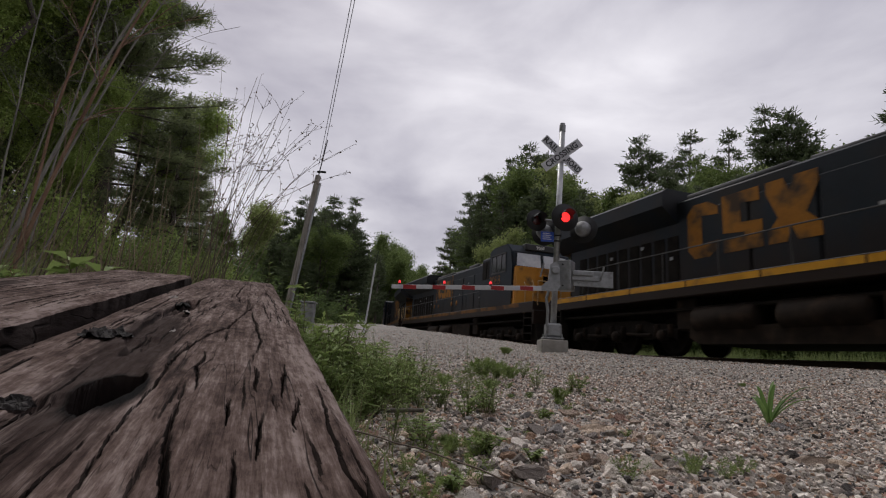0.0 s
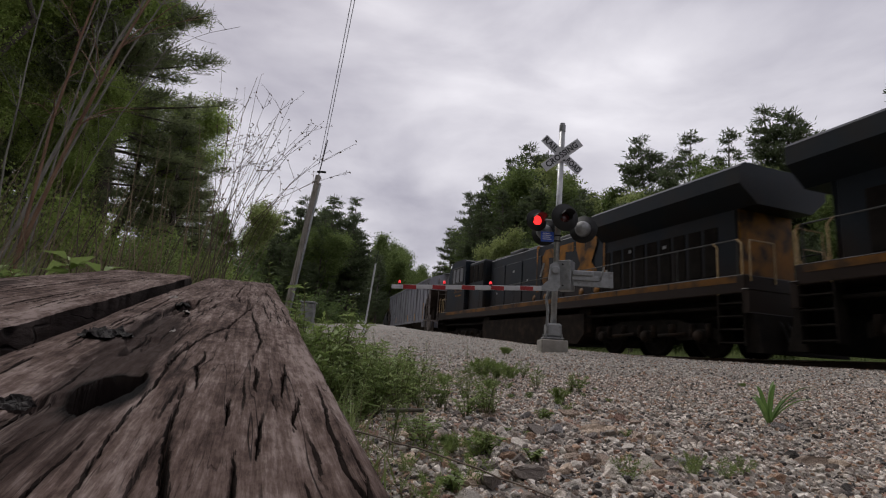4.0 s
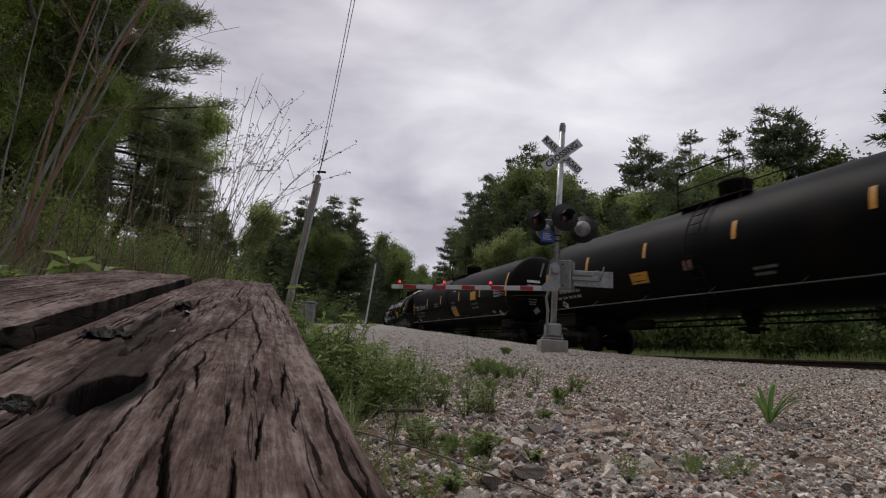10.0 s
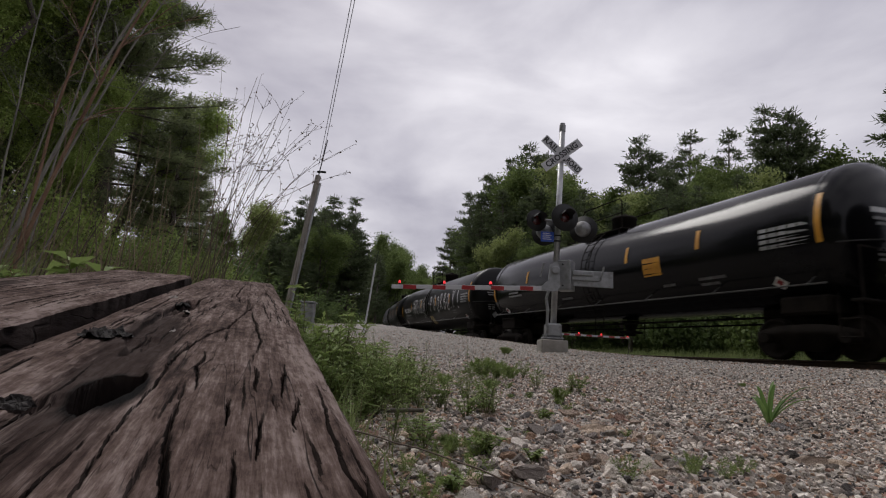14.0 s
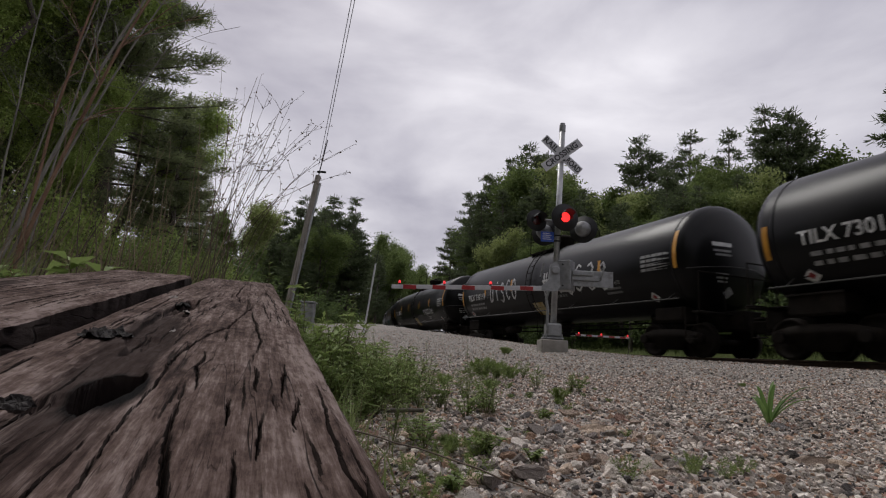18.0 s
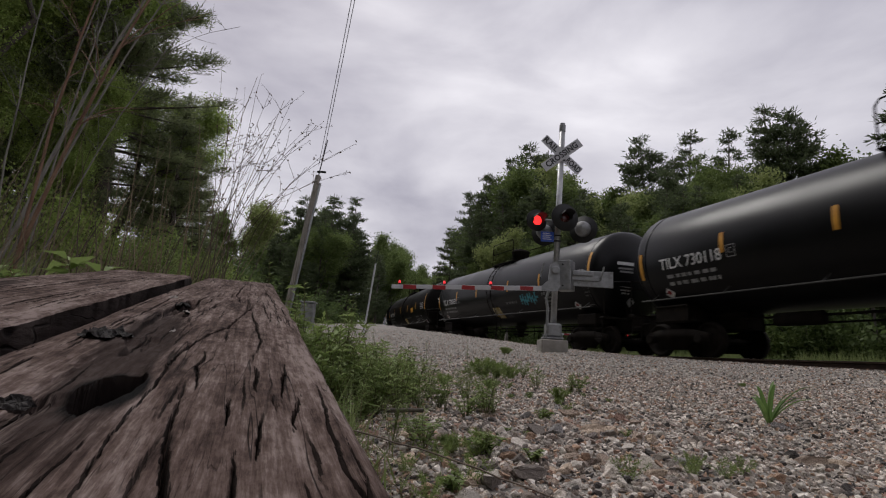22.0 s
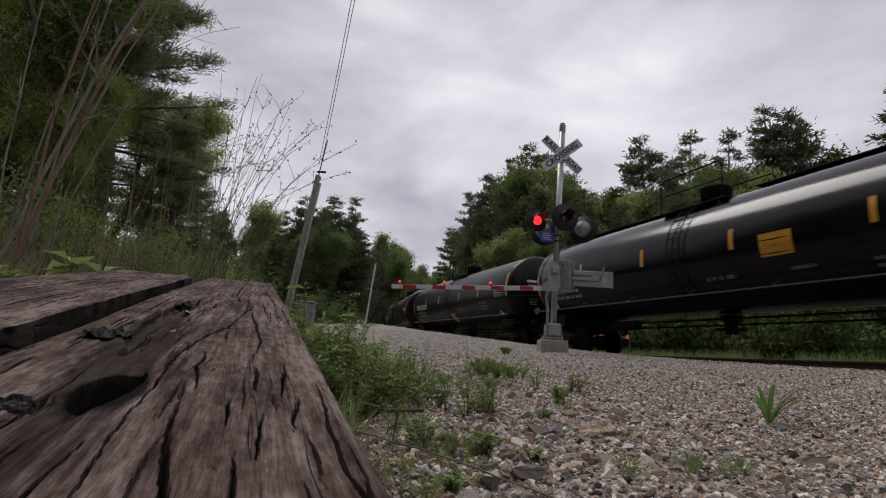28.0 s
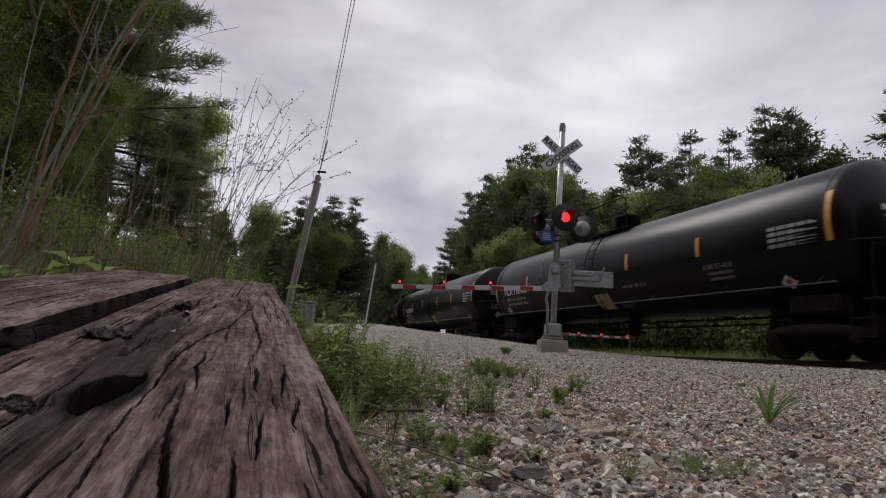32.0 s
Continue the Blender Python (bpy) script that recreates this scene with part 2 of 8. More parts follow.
def lathe(bm, profile, axis="X", n=32, origin=(0, 0, 0)):
    """A turned form: profile of (along, radius)."""
    o = Vector(origin)
    rings = []
    for a, r in profile:
        ring = []
        for i in range(n):
            t = 2 * math.pi * i / n
            c, s = r * math.cos(t), r * math.sin(t)
            p = {"X": (a, c, s), "Y": (c, a, s), "Z": (c, s, a)}[axis]
            ring.append(bm.verts.new(o + Vector(p)))
        rings.append(ring)
    for ra, rb in zip(rings, rings[1:]):
        for i in range(n):
            bm.faces.new((ra[i], ra[(i + 1) % n], rb[(i + 1) % n], rb[i]))
    for ring in (rings[0], rings[-1]):
        bm.faces.new(ring)
    bmesh.ops.recalc_face_normals(bm, faces=bm.faces[:])
    for f in bm.faces:
        f.smooth = True
    return bm


def prism(bm, outline, y0, y1):
    """A plate with an outline of (x, z), from y0 to y1."""
    va = [bm.verts.new((x, y0, z)) for x, z in outline]
    vb = [bm.verts.new((x, y1, z)) for x, z in outline]
    k = len(outline)
    fs = [bm.faces.new(va), bm.faces.new(vb[::-1])]
    for i in range(k):
        fs.append(bm.faces.new((va[i], vb[i], vb[(i + 1) % k], va[(i + 1) % k])))
    bmesh.ops.recalc_face_normals(bm, faces=fs)
    return bm


B = bmesh.new


def lettering(text, size, extrude=0.0, spacing=1.0, width=1.0, bold=0.0):
    """Letters as a flat mesh in x (along) and y (up), its middle at the origin."""
    cu = bpy.data.curves.new("letters", "FONT")
    cu.body, cu.size, cu.align_x, cu.align_y, cu.extrude = text, size, "CENTER", "CENTER", extrude
    cu.space_character, cu.resolution_u, cu.offset = spacing, 3, bold
    ob = new("letters", cu)
    me = bpy.data.meshes.new_from_object(ob.evaluated_get(bpy.context.evaluated_depsgraph_get()))
    bpy.data.objects.remove(ob)
    me.materials.clear()
    for v in me.vertices:
        v.co.x *= width
    return me


# ---- the line of the track ----
TH, REACH = 1.2292, 12.2
ALONG = Vector((math.cos(TH), -math.sin(TH), 0))
ACROSS = Vector((math.sin(TH), math.cos(TH), 0))
RAIL_TOP = 0.67
BEND_AT, BEND_R = -26.0, 150.0
SPEED = 8.016


def rise(s):
    """How much higher the line lies up the grade."""
    d = max(0.0, -s - 8.0)
    return 0.022 * d * d / (d + 8.0) if d < 90 else 0.022 * 90 * 90 / 98


def line_at(s):
    """Place on the rail heads' level and heading of the track, s metres along it."""
    if s >= BEND_AT:
        p, a = ACROSS * REACH + ALONG * s, -TH
    else:
        turn = (BEND_AT - s) / BEND_R
        b0 = math.atan2(-ALONG.x, -ALONG.y)
        start = ACROSS * REACH + ALONG * BEND_AT
        b = b0 + turn
        p = start + Vector((BEND_R * (math.cos(b0) - math.cos(b)), BEND_R * (math.sin(b) - math.sin(b0)), 0))
        a = -TH - turn
    return Vector((p.x, p.y, RAIL_TOP + rise(s))), a


def qs(x, y):
    """Metres across towards the track, and along it."""
    return x * ACROSS.x + y * ACROSS.y, x * ALONG.x + y * ALONG.y


def step(x, a, b):
    t = min(1.0, max(0.0, (x - a) / (b - a)))
    return t * t * (3 - 2 * t)


TRACK_POINTS = [line_at(s) for s in range(40, -340, -3)]


def track_gap(x, y):
    return min((p.x - x) ** 2 + (p.y - y) ** 2 for p, _ in TRACK_POINTS) ** 0.5


def height(x, y):
    """The lie of the land."""
    q, s = qs(x, y)
    d = math.hypot(x, y)
    sn = max(s, -30)
    lot = -0.06 + 0.027 * q + 0.0033 * q * q - 0.0172 * sn + 0.116 * math.log1p(math.exp((-sn - 7.9) / 2.0))
    lot += 0.012 * noise.noise(Vector((x * 0.9, y * 0.9, 0))) + 0.006 * noise.noise(Vector((x * 4, y * 4, 3)))
    if q < 0.1:
        under = (0.05 + 0.15 * step(-s, 0.3, 1.6)) * step(-q, -0.1, 0.15)
        bank = 0.3 * step(-q, 0.7, 1.9) + 0.05 * max(0, -q - 1.5) ** 0.9
        lot = max(-0.05, lot) + under + bank
    if q > 6 or s < -14:
        g = track_gap(x, y)
        bed = RAIL_TOP + rise(s if s > -60 else -60) - 0.27
        far = min(bed - 0.03 + 0.02 * max(0, g - 8) + 0.06 * max(0, g - 25), bed + 5)
        if q > REACH:
            far += 0.075 * (min(max(g, 3.5), 11.0) - 3.5)
        w = step(q, 6.7, 8.6)
        if s < -20:
            w = max(w, step(-s, 27, 40))
        lot = lot * (1 - w) + far * w
        k = 1 - step(g, 2.0, 3.2)
        lot = lot * (1 - k) + bed * k
    return lot - 0.0002 * max(0, d - 300)


# ---- the ground ----
def ground_material():
    m = mat("gravel_ground", (0.1, 0.088, 0.075), (0.36, 0.33, 0.295), 34, 0.95, 0, 0.9, 120)
    n, l = m.node_tree.nodes, m.node_tree.links
    p = n["Principled BSDF"]
    gravel = p.inputs["Base Color"].links[0].from_socket
    geo = n.new("ShaderNodeNewGeometry")
    dot = n.new("ShaderNodeVectorMath")
    dot.operation = "DOT_PRODUCT"
    dot.inputs[1].default_value = ACROSS
    l.new(geo.outputs["Position"], dot.inputs[0])
    ns = n.new("ShaderNodeTexNoise")
    ns.inputs["Scale"].default_value, ns.inputs["Detail"].default_value = 0.7, 6
    l.new(geo.outputs["Position"], ns.inputs["Vector"])
    wob = n.new("ShaderNodeMath")
    wob.operation = "MULTIPLY_ADD"
    wob.inputs[1].default_value = 1.4
    l.new(ns.outputs[0], wob.inputs[0])
    l.new(dot.outputs["Value"], wob.inputs[2])
    # gravel lies between the timbers and the ballast; soil and grass elsewhere
    soil = n.new("ShaderNodeMixRGB")
    soil.inputs[1].default_value, soil.inputs[2].default_value = (0.035, 0.045, 0.018, 1), (0.1, 0.1, 0.045, 1)
    sn = n.new("ShaderNodeTexNoise")
    sn.inputs["Scale"].default_value = 1.3
    l.new(geo.outputs["Position"], sn.inputs["Vector"])
    l.new(sn.outputs[0], soil.inputs[0])
    lo = n.new("ShaderNodeMapRange")
    lo.inputs[1].default_value, lo.inputs[2].default_value = 0.75, 0.95
    l.new(wob.outputs[0], lo.inputs[0])
    hi = n.new("ShaderNodeMapRange")
    hi.inputs[1].default_value, hi.inputs[2].default_value = REACH + 2.6, REACH + 3.2
    hi.inputs[3].default_value, hi.inputs[4].default_value = 1.0, 0.0
    l.new(wob.outputs[0], hi.inputs[0])
    both = n.new("ShaderNodeMath")
    both.operation = "MULTIPLY"
    l.new(lo.outputs[0], both.inputs[0])
    l.new(hi.outputs[0], both.inputs[1])
    mix = n.new("ShaderNodeMixRGB")
    l.new(both.outputs[0], mix.inputs[0])
    l.new(soil.outputs[0], mix.inputs[1])
    l.new(gravel, mix.inputs[2])
    l.new(mix.outputs[0], p.inputs["Base Color"])
    return m


def build_ground():
    rings, spokes = 190, 300
    verts, faces = [(0, 0, height(0, 0))], []
    for i in range(rings):
        r = 0.08 * (3000 / 0.08) ** (i / (rings - 1))
        for j in range(spokes):
            a = 2 * math.pi * j / spokes
            x, y = r * math.sin(a), r * math.cos(a)
            verts.append((x, y, height(x, y) if r < 400 else -0.5 + min(5, 0.01 * (r - 400))))
    for j in range(spokes):
        faces.append((0, 1 + (j + 1) % spokes, 1 + j))
    for i in range(rings - 1):
        for j in range(spokes):
            a, b = 1 + i * spokes + j, 1 + i * spokes + (j + 1) % spokes
            faces.append((a, b, b + spokes, a + spokes))
    me = bpy.data.meshes.new("ground")
    me.from_pydata(verts, [], faces)
    for f in me.polygons:
        f.use_smooth = True
    ob = part("ground", me, ground_material())
    return tagged(ob, "pale gravel lot rising towards the railway, with soil and grass beyond it", "ground", kind="structure")


ground = build_ground()


# ---- the railway ----
def sweep(bm, section, s_list, side):
    """A section of (across, up) drawn along the track."""
    rings = []
    for s in s_list:
        p, a = line_at(s)
        left = Vector((-math.sin(a), math.cos(a), 0))
        rings.append([bm.verts.new(p + left * (side + c) + Vector((0, 0, u))) for c, u in section])
    k = len(section)
    for ra, rb in zip(rings, rings[1:]):
        for i in range(k):
            bm.faces.new((ra[i], ra[(i + 1) % k], rb[(i + 1) % k], rb[i]))
    for r in (rings[0], rings[-1]):
        bm.faces.new(r)
    bmesh.ops.recalc_face_normals(bm, faces=bm.faces[:])


S_LINE = [float(s) for s in range(60, -331, -3)]


def build_track():
    track = thing("railway_track", "single railway track with rusty rails on dark wooden ties", "railway track", kind="structure")
    rail = [(-0.036, 0), (0.036, 0), (0.038, -0.035), (0.009, -0.05), (0.009, -0.145), (0.07, -0.16), (0.07, -0.175),
            (-0.07, -0.175), (-0.07, -0.16), (-0.009, -0.145), (-0.009, -0.05), (-0.038, -0.035)]
    for side in (-0.755, 0.755):
        bm = B()
        sweep(bm, rail, S_LINE, side)
        part("rail", bm, M_RAIL, track, "rusty steel rail")
        bm = B()
        sweep(bm, [(-0.032, 0.001), (0.032, 0.001), (0.032, 0.003), (-0.032, 0.003)], S_LINE, side)
        part("rail_head", bm, M_TREAD, track, "polished top of the rail")
    bm = B()
    box(bm, -0.115, 0.115, -1.3, 1.3, -0.36, -0.18, 0.008)
    tie = bpy.data.meshes.new("tie")
    bm.to_mesh(tie)
    bm.free()
    tie.materials.append(M_TIE)
    s = 24.0
    while s > -80:
        p, a = line_at(s)
        ob = part("tie", tie, None, track)
        ob.matrix_basis = Matrix.Translation(p) @ Matrix.Rotation(a + random.uniform(-0.02, 0.02), 4, "Z")
        s -= 0.53
    bm = B()
    sweep(bm, [(-2.6, -0.4), (-1.5, -0.2), (1.5, -0.2), (2.6, -0.4), (2.6, -0.6), (-2.6, -0.6)], S_LINE, 0)
    part("ballast_bed", bm, M_BALLAST, track, "dark grey crushed stone ballast")
    return track


M_TIE = mat("creosoted_tie", (0.02, 0.016, 0.013), (0.07, 0.058, 0.05), 4, 0.9, 0, 0.4, 40, stretch=(4, 0.5, 4), per_object=0.4)
track = build_track()


# ---- the train ----
TANK_R, TANK_Z = 1.57, 2.72


def tank_wrap(me, x, z, lift=0.006):
    """Lays a flat lettering or plate on the tank's near side, cut into bands so that it follows the curve."""
    bm = B()
    bm.from_mesh(me)
    lo, hi = min(v.co.y for v in bm.verts), max(v.co.y for v in bm.verts)
    y = lo + 0.09
    while y < hi and hi - lo > 0.3:
        bmesh.ops.bisect_plane(bm, geom=bm.verts[:] + bm.edges[:] + bm.faces[:], plane_co=(0, y, 0), plane_no=(0, 1, 0))
        y += 0.09
    bm.to_mesh(me)
    bm.free()
    a0 = math.asin(max(-1, min(1, (z - TANK_Z) / TANK_R)))
    for v in me.vertices:
        a = a0 + v.co.y / TANK_R
        r = TANK_R + lift + v.co.z
        v.co = Vector((x + v.co.x, -r * math.cos(a), TANK_Z + r * math.sin(a)))
    return me


M_RUSTY = mat("brown_grimy_steel", (0.009, 0.0065, 0.005), (0.026, 0.018, 0.013), 3, 0.85, 0, 0.1, 40, dirt=(0.04, 0.026, 0.018), dirt_scale=3, dirt_at=(0.55, 0.8), gloss=0.1)


def tank_plate(x0, x1, z0, z1, lift=0.004):
    """A thin sheet on the tank's near side, between two heights."""
    me = bpy.data.meshes.new("sheet")
    a0, a1 = (math.asin((z - TANK_Z) / TANK_R) for z in (z0, z1))
    k = max(2, int(abs(a1 - a0) / 0.06))
    vs, fs = [], []
    for i in range(k + 1):
        a = a0 + (a1 - a0) * i / k
        for x in (x0, x1):
            r = TANK_R + lift
            vs.append((x, -r * math.cos(a), TANK_Z + r * math.sin(a)))
    for i in range(k):
        fs.append((2 * i, 2 * i + 1, 2 * i + 3, 2 * i + 2))
    me.from_pydata(vs, [], fs)
    return me


# hand-drawn letters as strokes in a box one wide and one high
STROKES = {
    "A": [[(0, 0), (0.3, 1), (0.55, 0.98), (0.8, 0.02)], [(0.18, 0.4), (0.7, 0.42)]], "R": [[(0.08, 0), (0.12, 1)], [(0, 0.94), (0.5, 1), (0.78, 0.8), (0.6, 0.56), (0.15, 0.48)], [(0.3, 0.5), (0.85, 0.02)]],
    "L": [[(0.2, 1), (0.12, 0.03), (0.8, 0.08)]], "O": [[(0.42, 1), (0.12, 0.8), (0.02, 0.45), (0.14, 0.1), (0.42, 0), (0.72, 0.16), (0.84, 0.5), (0.72, 0.86), (0.42, 1)]],
    "H": [[(0.1, 0), (0.16, 1)], [(0.12, 0.48), (0.7, 0.56)], [(0.68, 0), (0.76, 1)]], "2": [[(0.05, 0.75), (0.35, 1), (0.7, 0.78), (0.05, 0.05), (0.8, 0.08)]], "0": [[(0.4, 1), (0.08, 0.6), (0.15, 0.08), (0.5, 0), (0.75, 0.4), (0.65, 0.9), (0.4, 1)]],
    "P": [[(0.16, 0), (0.1, 1)], [(0, 0.94), (0.6, 1), (0.8, 0.78), (0.55, 0.52), (0.15, 0.46)]], "B": [[(0.1, 0), (0.1, 1), (0.55, 0.95), (0.65, 0.7), (0.15, 0.52), (0.7, 0.42), (0.72, 0.1), (0.1, 0)]], "Y": [[(0, 1), (0.36, 0.5), (0.8, 1)], [(0.36, 0.5), (0.3, 0)]],
    "D": [[(0.1, 0), (0.14, 1), (0.6, 0.85), (0.8, 0.5), (0.6, 0.1), (0.1, 0)]], "I": [[(0.4, 0), (0.44, 0.8)], [(0.42, 0.93), (0.47, 1)]], "S": [[(0.75, 0.9), (0.4, 1), (0.1, 0.8), (0.3, 0.55), (0.65, 0.42), (0.7, 0.15), (0.35, 0), (0, 0.12)]],
    "#": [[(0.25, 0), (0.35, 1)], [(0.6, 0), (0.7, 1)], [(0.05, 0.35), (0.9, 0.38)], [(0.05, 0.65), (0.9, 0.68)]], "6": [[(0.7, 0.95), (0.35, 1), (0.08, 0.6), (0.1, 0.2), (0.4, 0), (0.75, 0.2), (0.8, 0.5), (0.5, 0.62), (0.3, 0.45), (0.4, 0.3), (0.55, 0.35)]],
    "3": [[(0.1, 0.9), (0.45, 1), (0.7, 0.78), (0.4, 0.55), (0.75, 0.35), (0.65, 0.06), (0.3, 0), (0.05, 0.15)]], "E": [[(0.75, 0.75), (0.5, 1), (0.15, 0.85), (0.45, 0.52), (0.12, 0.3), (0.3, 0.02), (0.8, 0.12)], [(0.45, 0.52), (0.75, 0.6)]],
    "C": [[(0.75, 0.9), (0.4, 1), (0.08, 0.65), (0.1, 0.25), (0.4, 0), (0.78, 0.14)]], "!": [[(0.3, 1), (0.26, 0.3)], [(0.25, 0.1), (0.27, 0)]],
}


def tank_stroke(points, width, lift=0.007):
    """A sprayed line on the tank's near side through (x, z) points."""
    pts = []
    for (xa, za), (xb, zb) in zip(points, points[1:]):
        k = max(1, int(math.hypot(xb - xa, zb - za) / 0.1))
        pts += [(xa + (xb - xa) * i / k, za + (zb - za) * i / k) for i in range(k)]
    pts.append(points[-1])
    vs, fs = [], []
    for i, (x, z) in enumerate(pts):
        x0, z0 = pts[max(i - 1, 0)]
        x1, z1 = pts[min(i + 1, len(pts) - 1)]
        n = math.hypot(x1 - x0, z1 - z0) or 1.0
        w = width / 2 * (0.9 + 0.2 * math.sin(i * 1.7))
        for side in (-1, 1):
            px, pz = x - side * (z1 - z0) / n * w, z + side * (x1 - x0) / n * w
            a = math.asin(max(-1, min(1, (pz - TANK_Z) / TANK_R)))
            r = TANK_R + lift
            vs.append((px, -r * math.cos(a), TANK_Z + r * math.sin(a)))
    for i in range(len(pts) - 1):
        fs.append((2 * i, 2 * i + 1, 2 * i + 3, 2 * i + 2))
    me = bpy.data.meshes.new("stroke")
    me.from_pydata(vs, [], fs)
    return me


def head_wrap(me, y, z, lift=0.006):
    """Lays flat lettering or a mark on the tank's leading end."""
    for v in me.vertices:
        yy, zz = y + v.co.x, z + v.co.y
        r2 = min(0.98, (yy * yy + (zz - TANK_Z) ** 2) / TANK_R ** 2)
        v.co = Vector((8.2 - 0.56 + 0.56 * math.sqrt(1 - r2) + lift, yy, zz))
    return me


def bar_mesh(w, h):
    me = bpy.data.meshes.new("bar")
    n = 4
    me.from_pydata([(-w / 2 + w * i / n, j * h, 0) for i in range(n + 1) for j in (0, 1)], [], [(2 * i, 2 * i + 2, 2 * i + 3, 2 * i + 1) for i in range(n)])
    return me


def wheelset_mesh(r):
    """Two flanged wheels on their axle."""
    bm = B()
    prof = [(-0.07, r * 0.25), (-0.07, r * 0.5), (-0.035, r * 0.6), (-0.03, r * 0.82), (-0.065, r * 0.86), (-0.07, r), (0.045, r * 1.015), (0.052, r + 0.028),
            (0.075, r + 0.028), (0.075, r * 0.86), (0.03, r * 0.82), (0.03, r * 0.6), (0.07, r * 0.5), (0.07, r * 0.25)]
    lathe(bm, prof, "Y", 28, (0, -0.755, 0))
    lathe(bm, [(-a, k) for a, k in prof], "Y", 28, (0, 0.755, 0))
    lathe(bm, [(-1.05, 0.02), (-1.05, 0.08), (1.05, 0.08), (1.05, 0.02)], "Y", 12)
    for k in range(3):
        t = 2.1 * k
        rod(bm, (0.09 * math.cos(t), -1.08, 0.09 * math.sin(t)), (0.09 * math.cos(t), -0.8, 0.09 * math.sin(t)), 0.02, n=6)
    me = bpy.data.meshes.new("wheelset")
    bm.to_mesh(me)
    bm.free()
    me.materials.append(M_WHEEL)
    return me


def mesh_of(name, bm, material):
    me = bpy.data.meshes.new(name)
    bm.to_mesh(me)
    bm.free()
    me.materials.append(material)
    return me


WHEEL = wheelset_mesh(0.457)
BIGWHEEL = wheelset_mesh(0.533)
ROLLING = []          # (wheelset, its car, radius)


def sideframe_mesh():
    bm = B()
    out = [(-1.12, 0.36), (-1.12, 0.58), (-0.95, 0.64), (-0.55, 0.72), (-0.3, 0.74), (0.3, 0.74), (0.55, 0.72), (0.95, 0.64), (1.12, 0.58), (1.12, 0.36),
           (0.72, 0.36), (0.6, 0.44), (0.36, 0.18), (-0.36, 0.18), (-0.6, 0.44), (-0.72, 0.36)]
    prism(bm, out, -0.09, 0.09)
    for x in (-0.89, 0.89):
        lathe(bm, [(-0.2, 0.1), (-0.2, 0.13), (-0.08, 0.13), (-0.08, 0.1)], "Y", 12, (x, 0, 0.457))
    for i in range(5):
        x = -0.2 + 0.1 * i
        lathe(bm, [(0.26, 0.04), (0.3, 0.05), (0.5, 0.05), (0.54, 0.04)], "Z", 8, (x, -0.03, 0))
    return mesh_of("sideframe", bm, M_UNDER)


SIDEFRAME = sideframe_mesh()


def freight_truck(parent, x):
    truck = thing("truck", "", "", pose(x, 0, 0))
    truck.parent = parent
    truck["label"] = "grimy cast steel four-wheel truck"
    bm = B()
    box(bm, -0.2, 0.2, -1.1, 1.1, 0.42, 0.66, 0.03)
    box(bm, -0.35, 0.35, -0.3, 0.3, 0.66, 0.8, 0.03)
    part("bolster", bm, M_UNDER, truck)
    for y in (-1.02, 1.02):
        f = part("sideframe", SIDEFRAME, None, truck)
        f.matrix_basis = pose(0, y, 0, 0, 0, 0 if y < 0 else 180)
    for ax in (-0.89, 0.89):
        w = part("wheelset", WHEEL, None, truck, "pair of steel wheels on an axle")
        w.matrix_basis = pose(ax, 0, 0.457)
        ROLLING.append((w, parent, 0.457, ax))
    return truck


def tank_mesh(length):
    bm = B()
    half, cap = length / 2, 0.56
    prof = [(-half + cap * (1 - math.cos(a)), TANK_R * math.sin(a)) for a in (0.05, 0.25, 0.5, 0.75, 1.0, 1.2, 1.4, math.pi / 2)]
    body = [(-half + cap + 0.02, TANK_R + 0.006)] + [(-half + cap + (length - 2 * cap) * i / 6, TANK_R + (0.004 if i in (2, 4) else 0)) for i in range(1, 6)]
    prof += body + [(half - cap - 0.02, TANK_R + 0.006)]
    prof += [(-a, r) for a, r in prof[7::-1]]
    lathe(bm, prof, "X", 64, (0, 0, TANK_Z))
    return bm


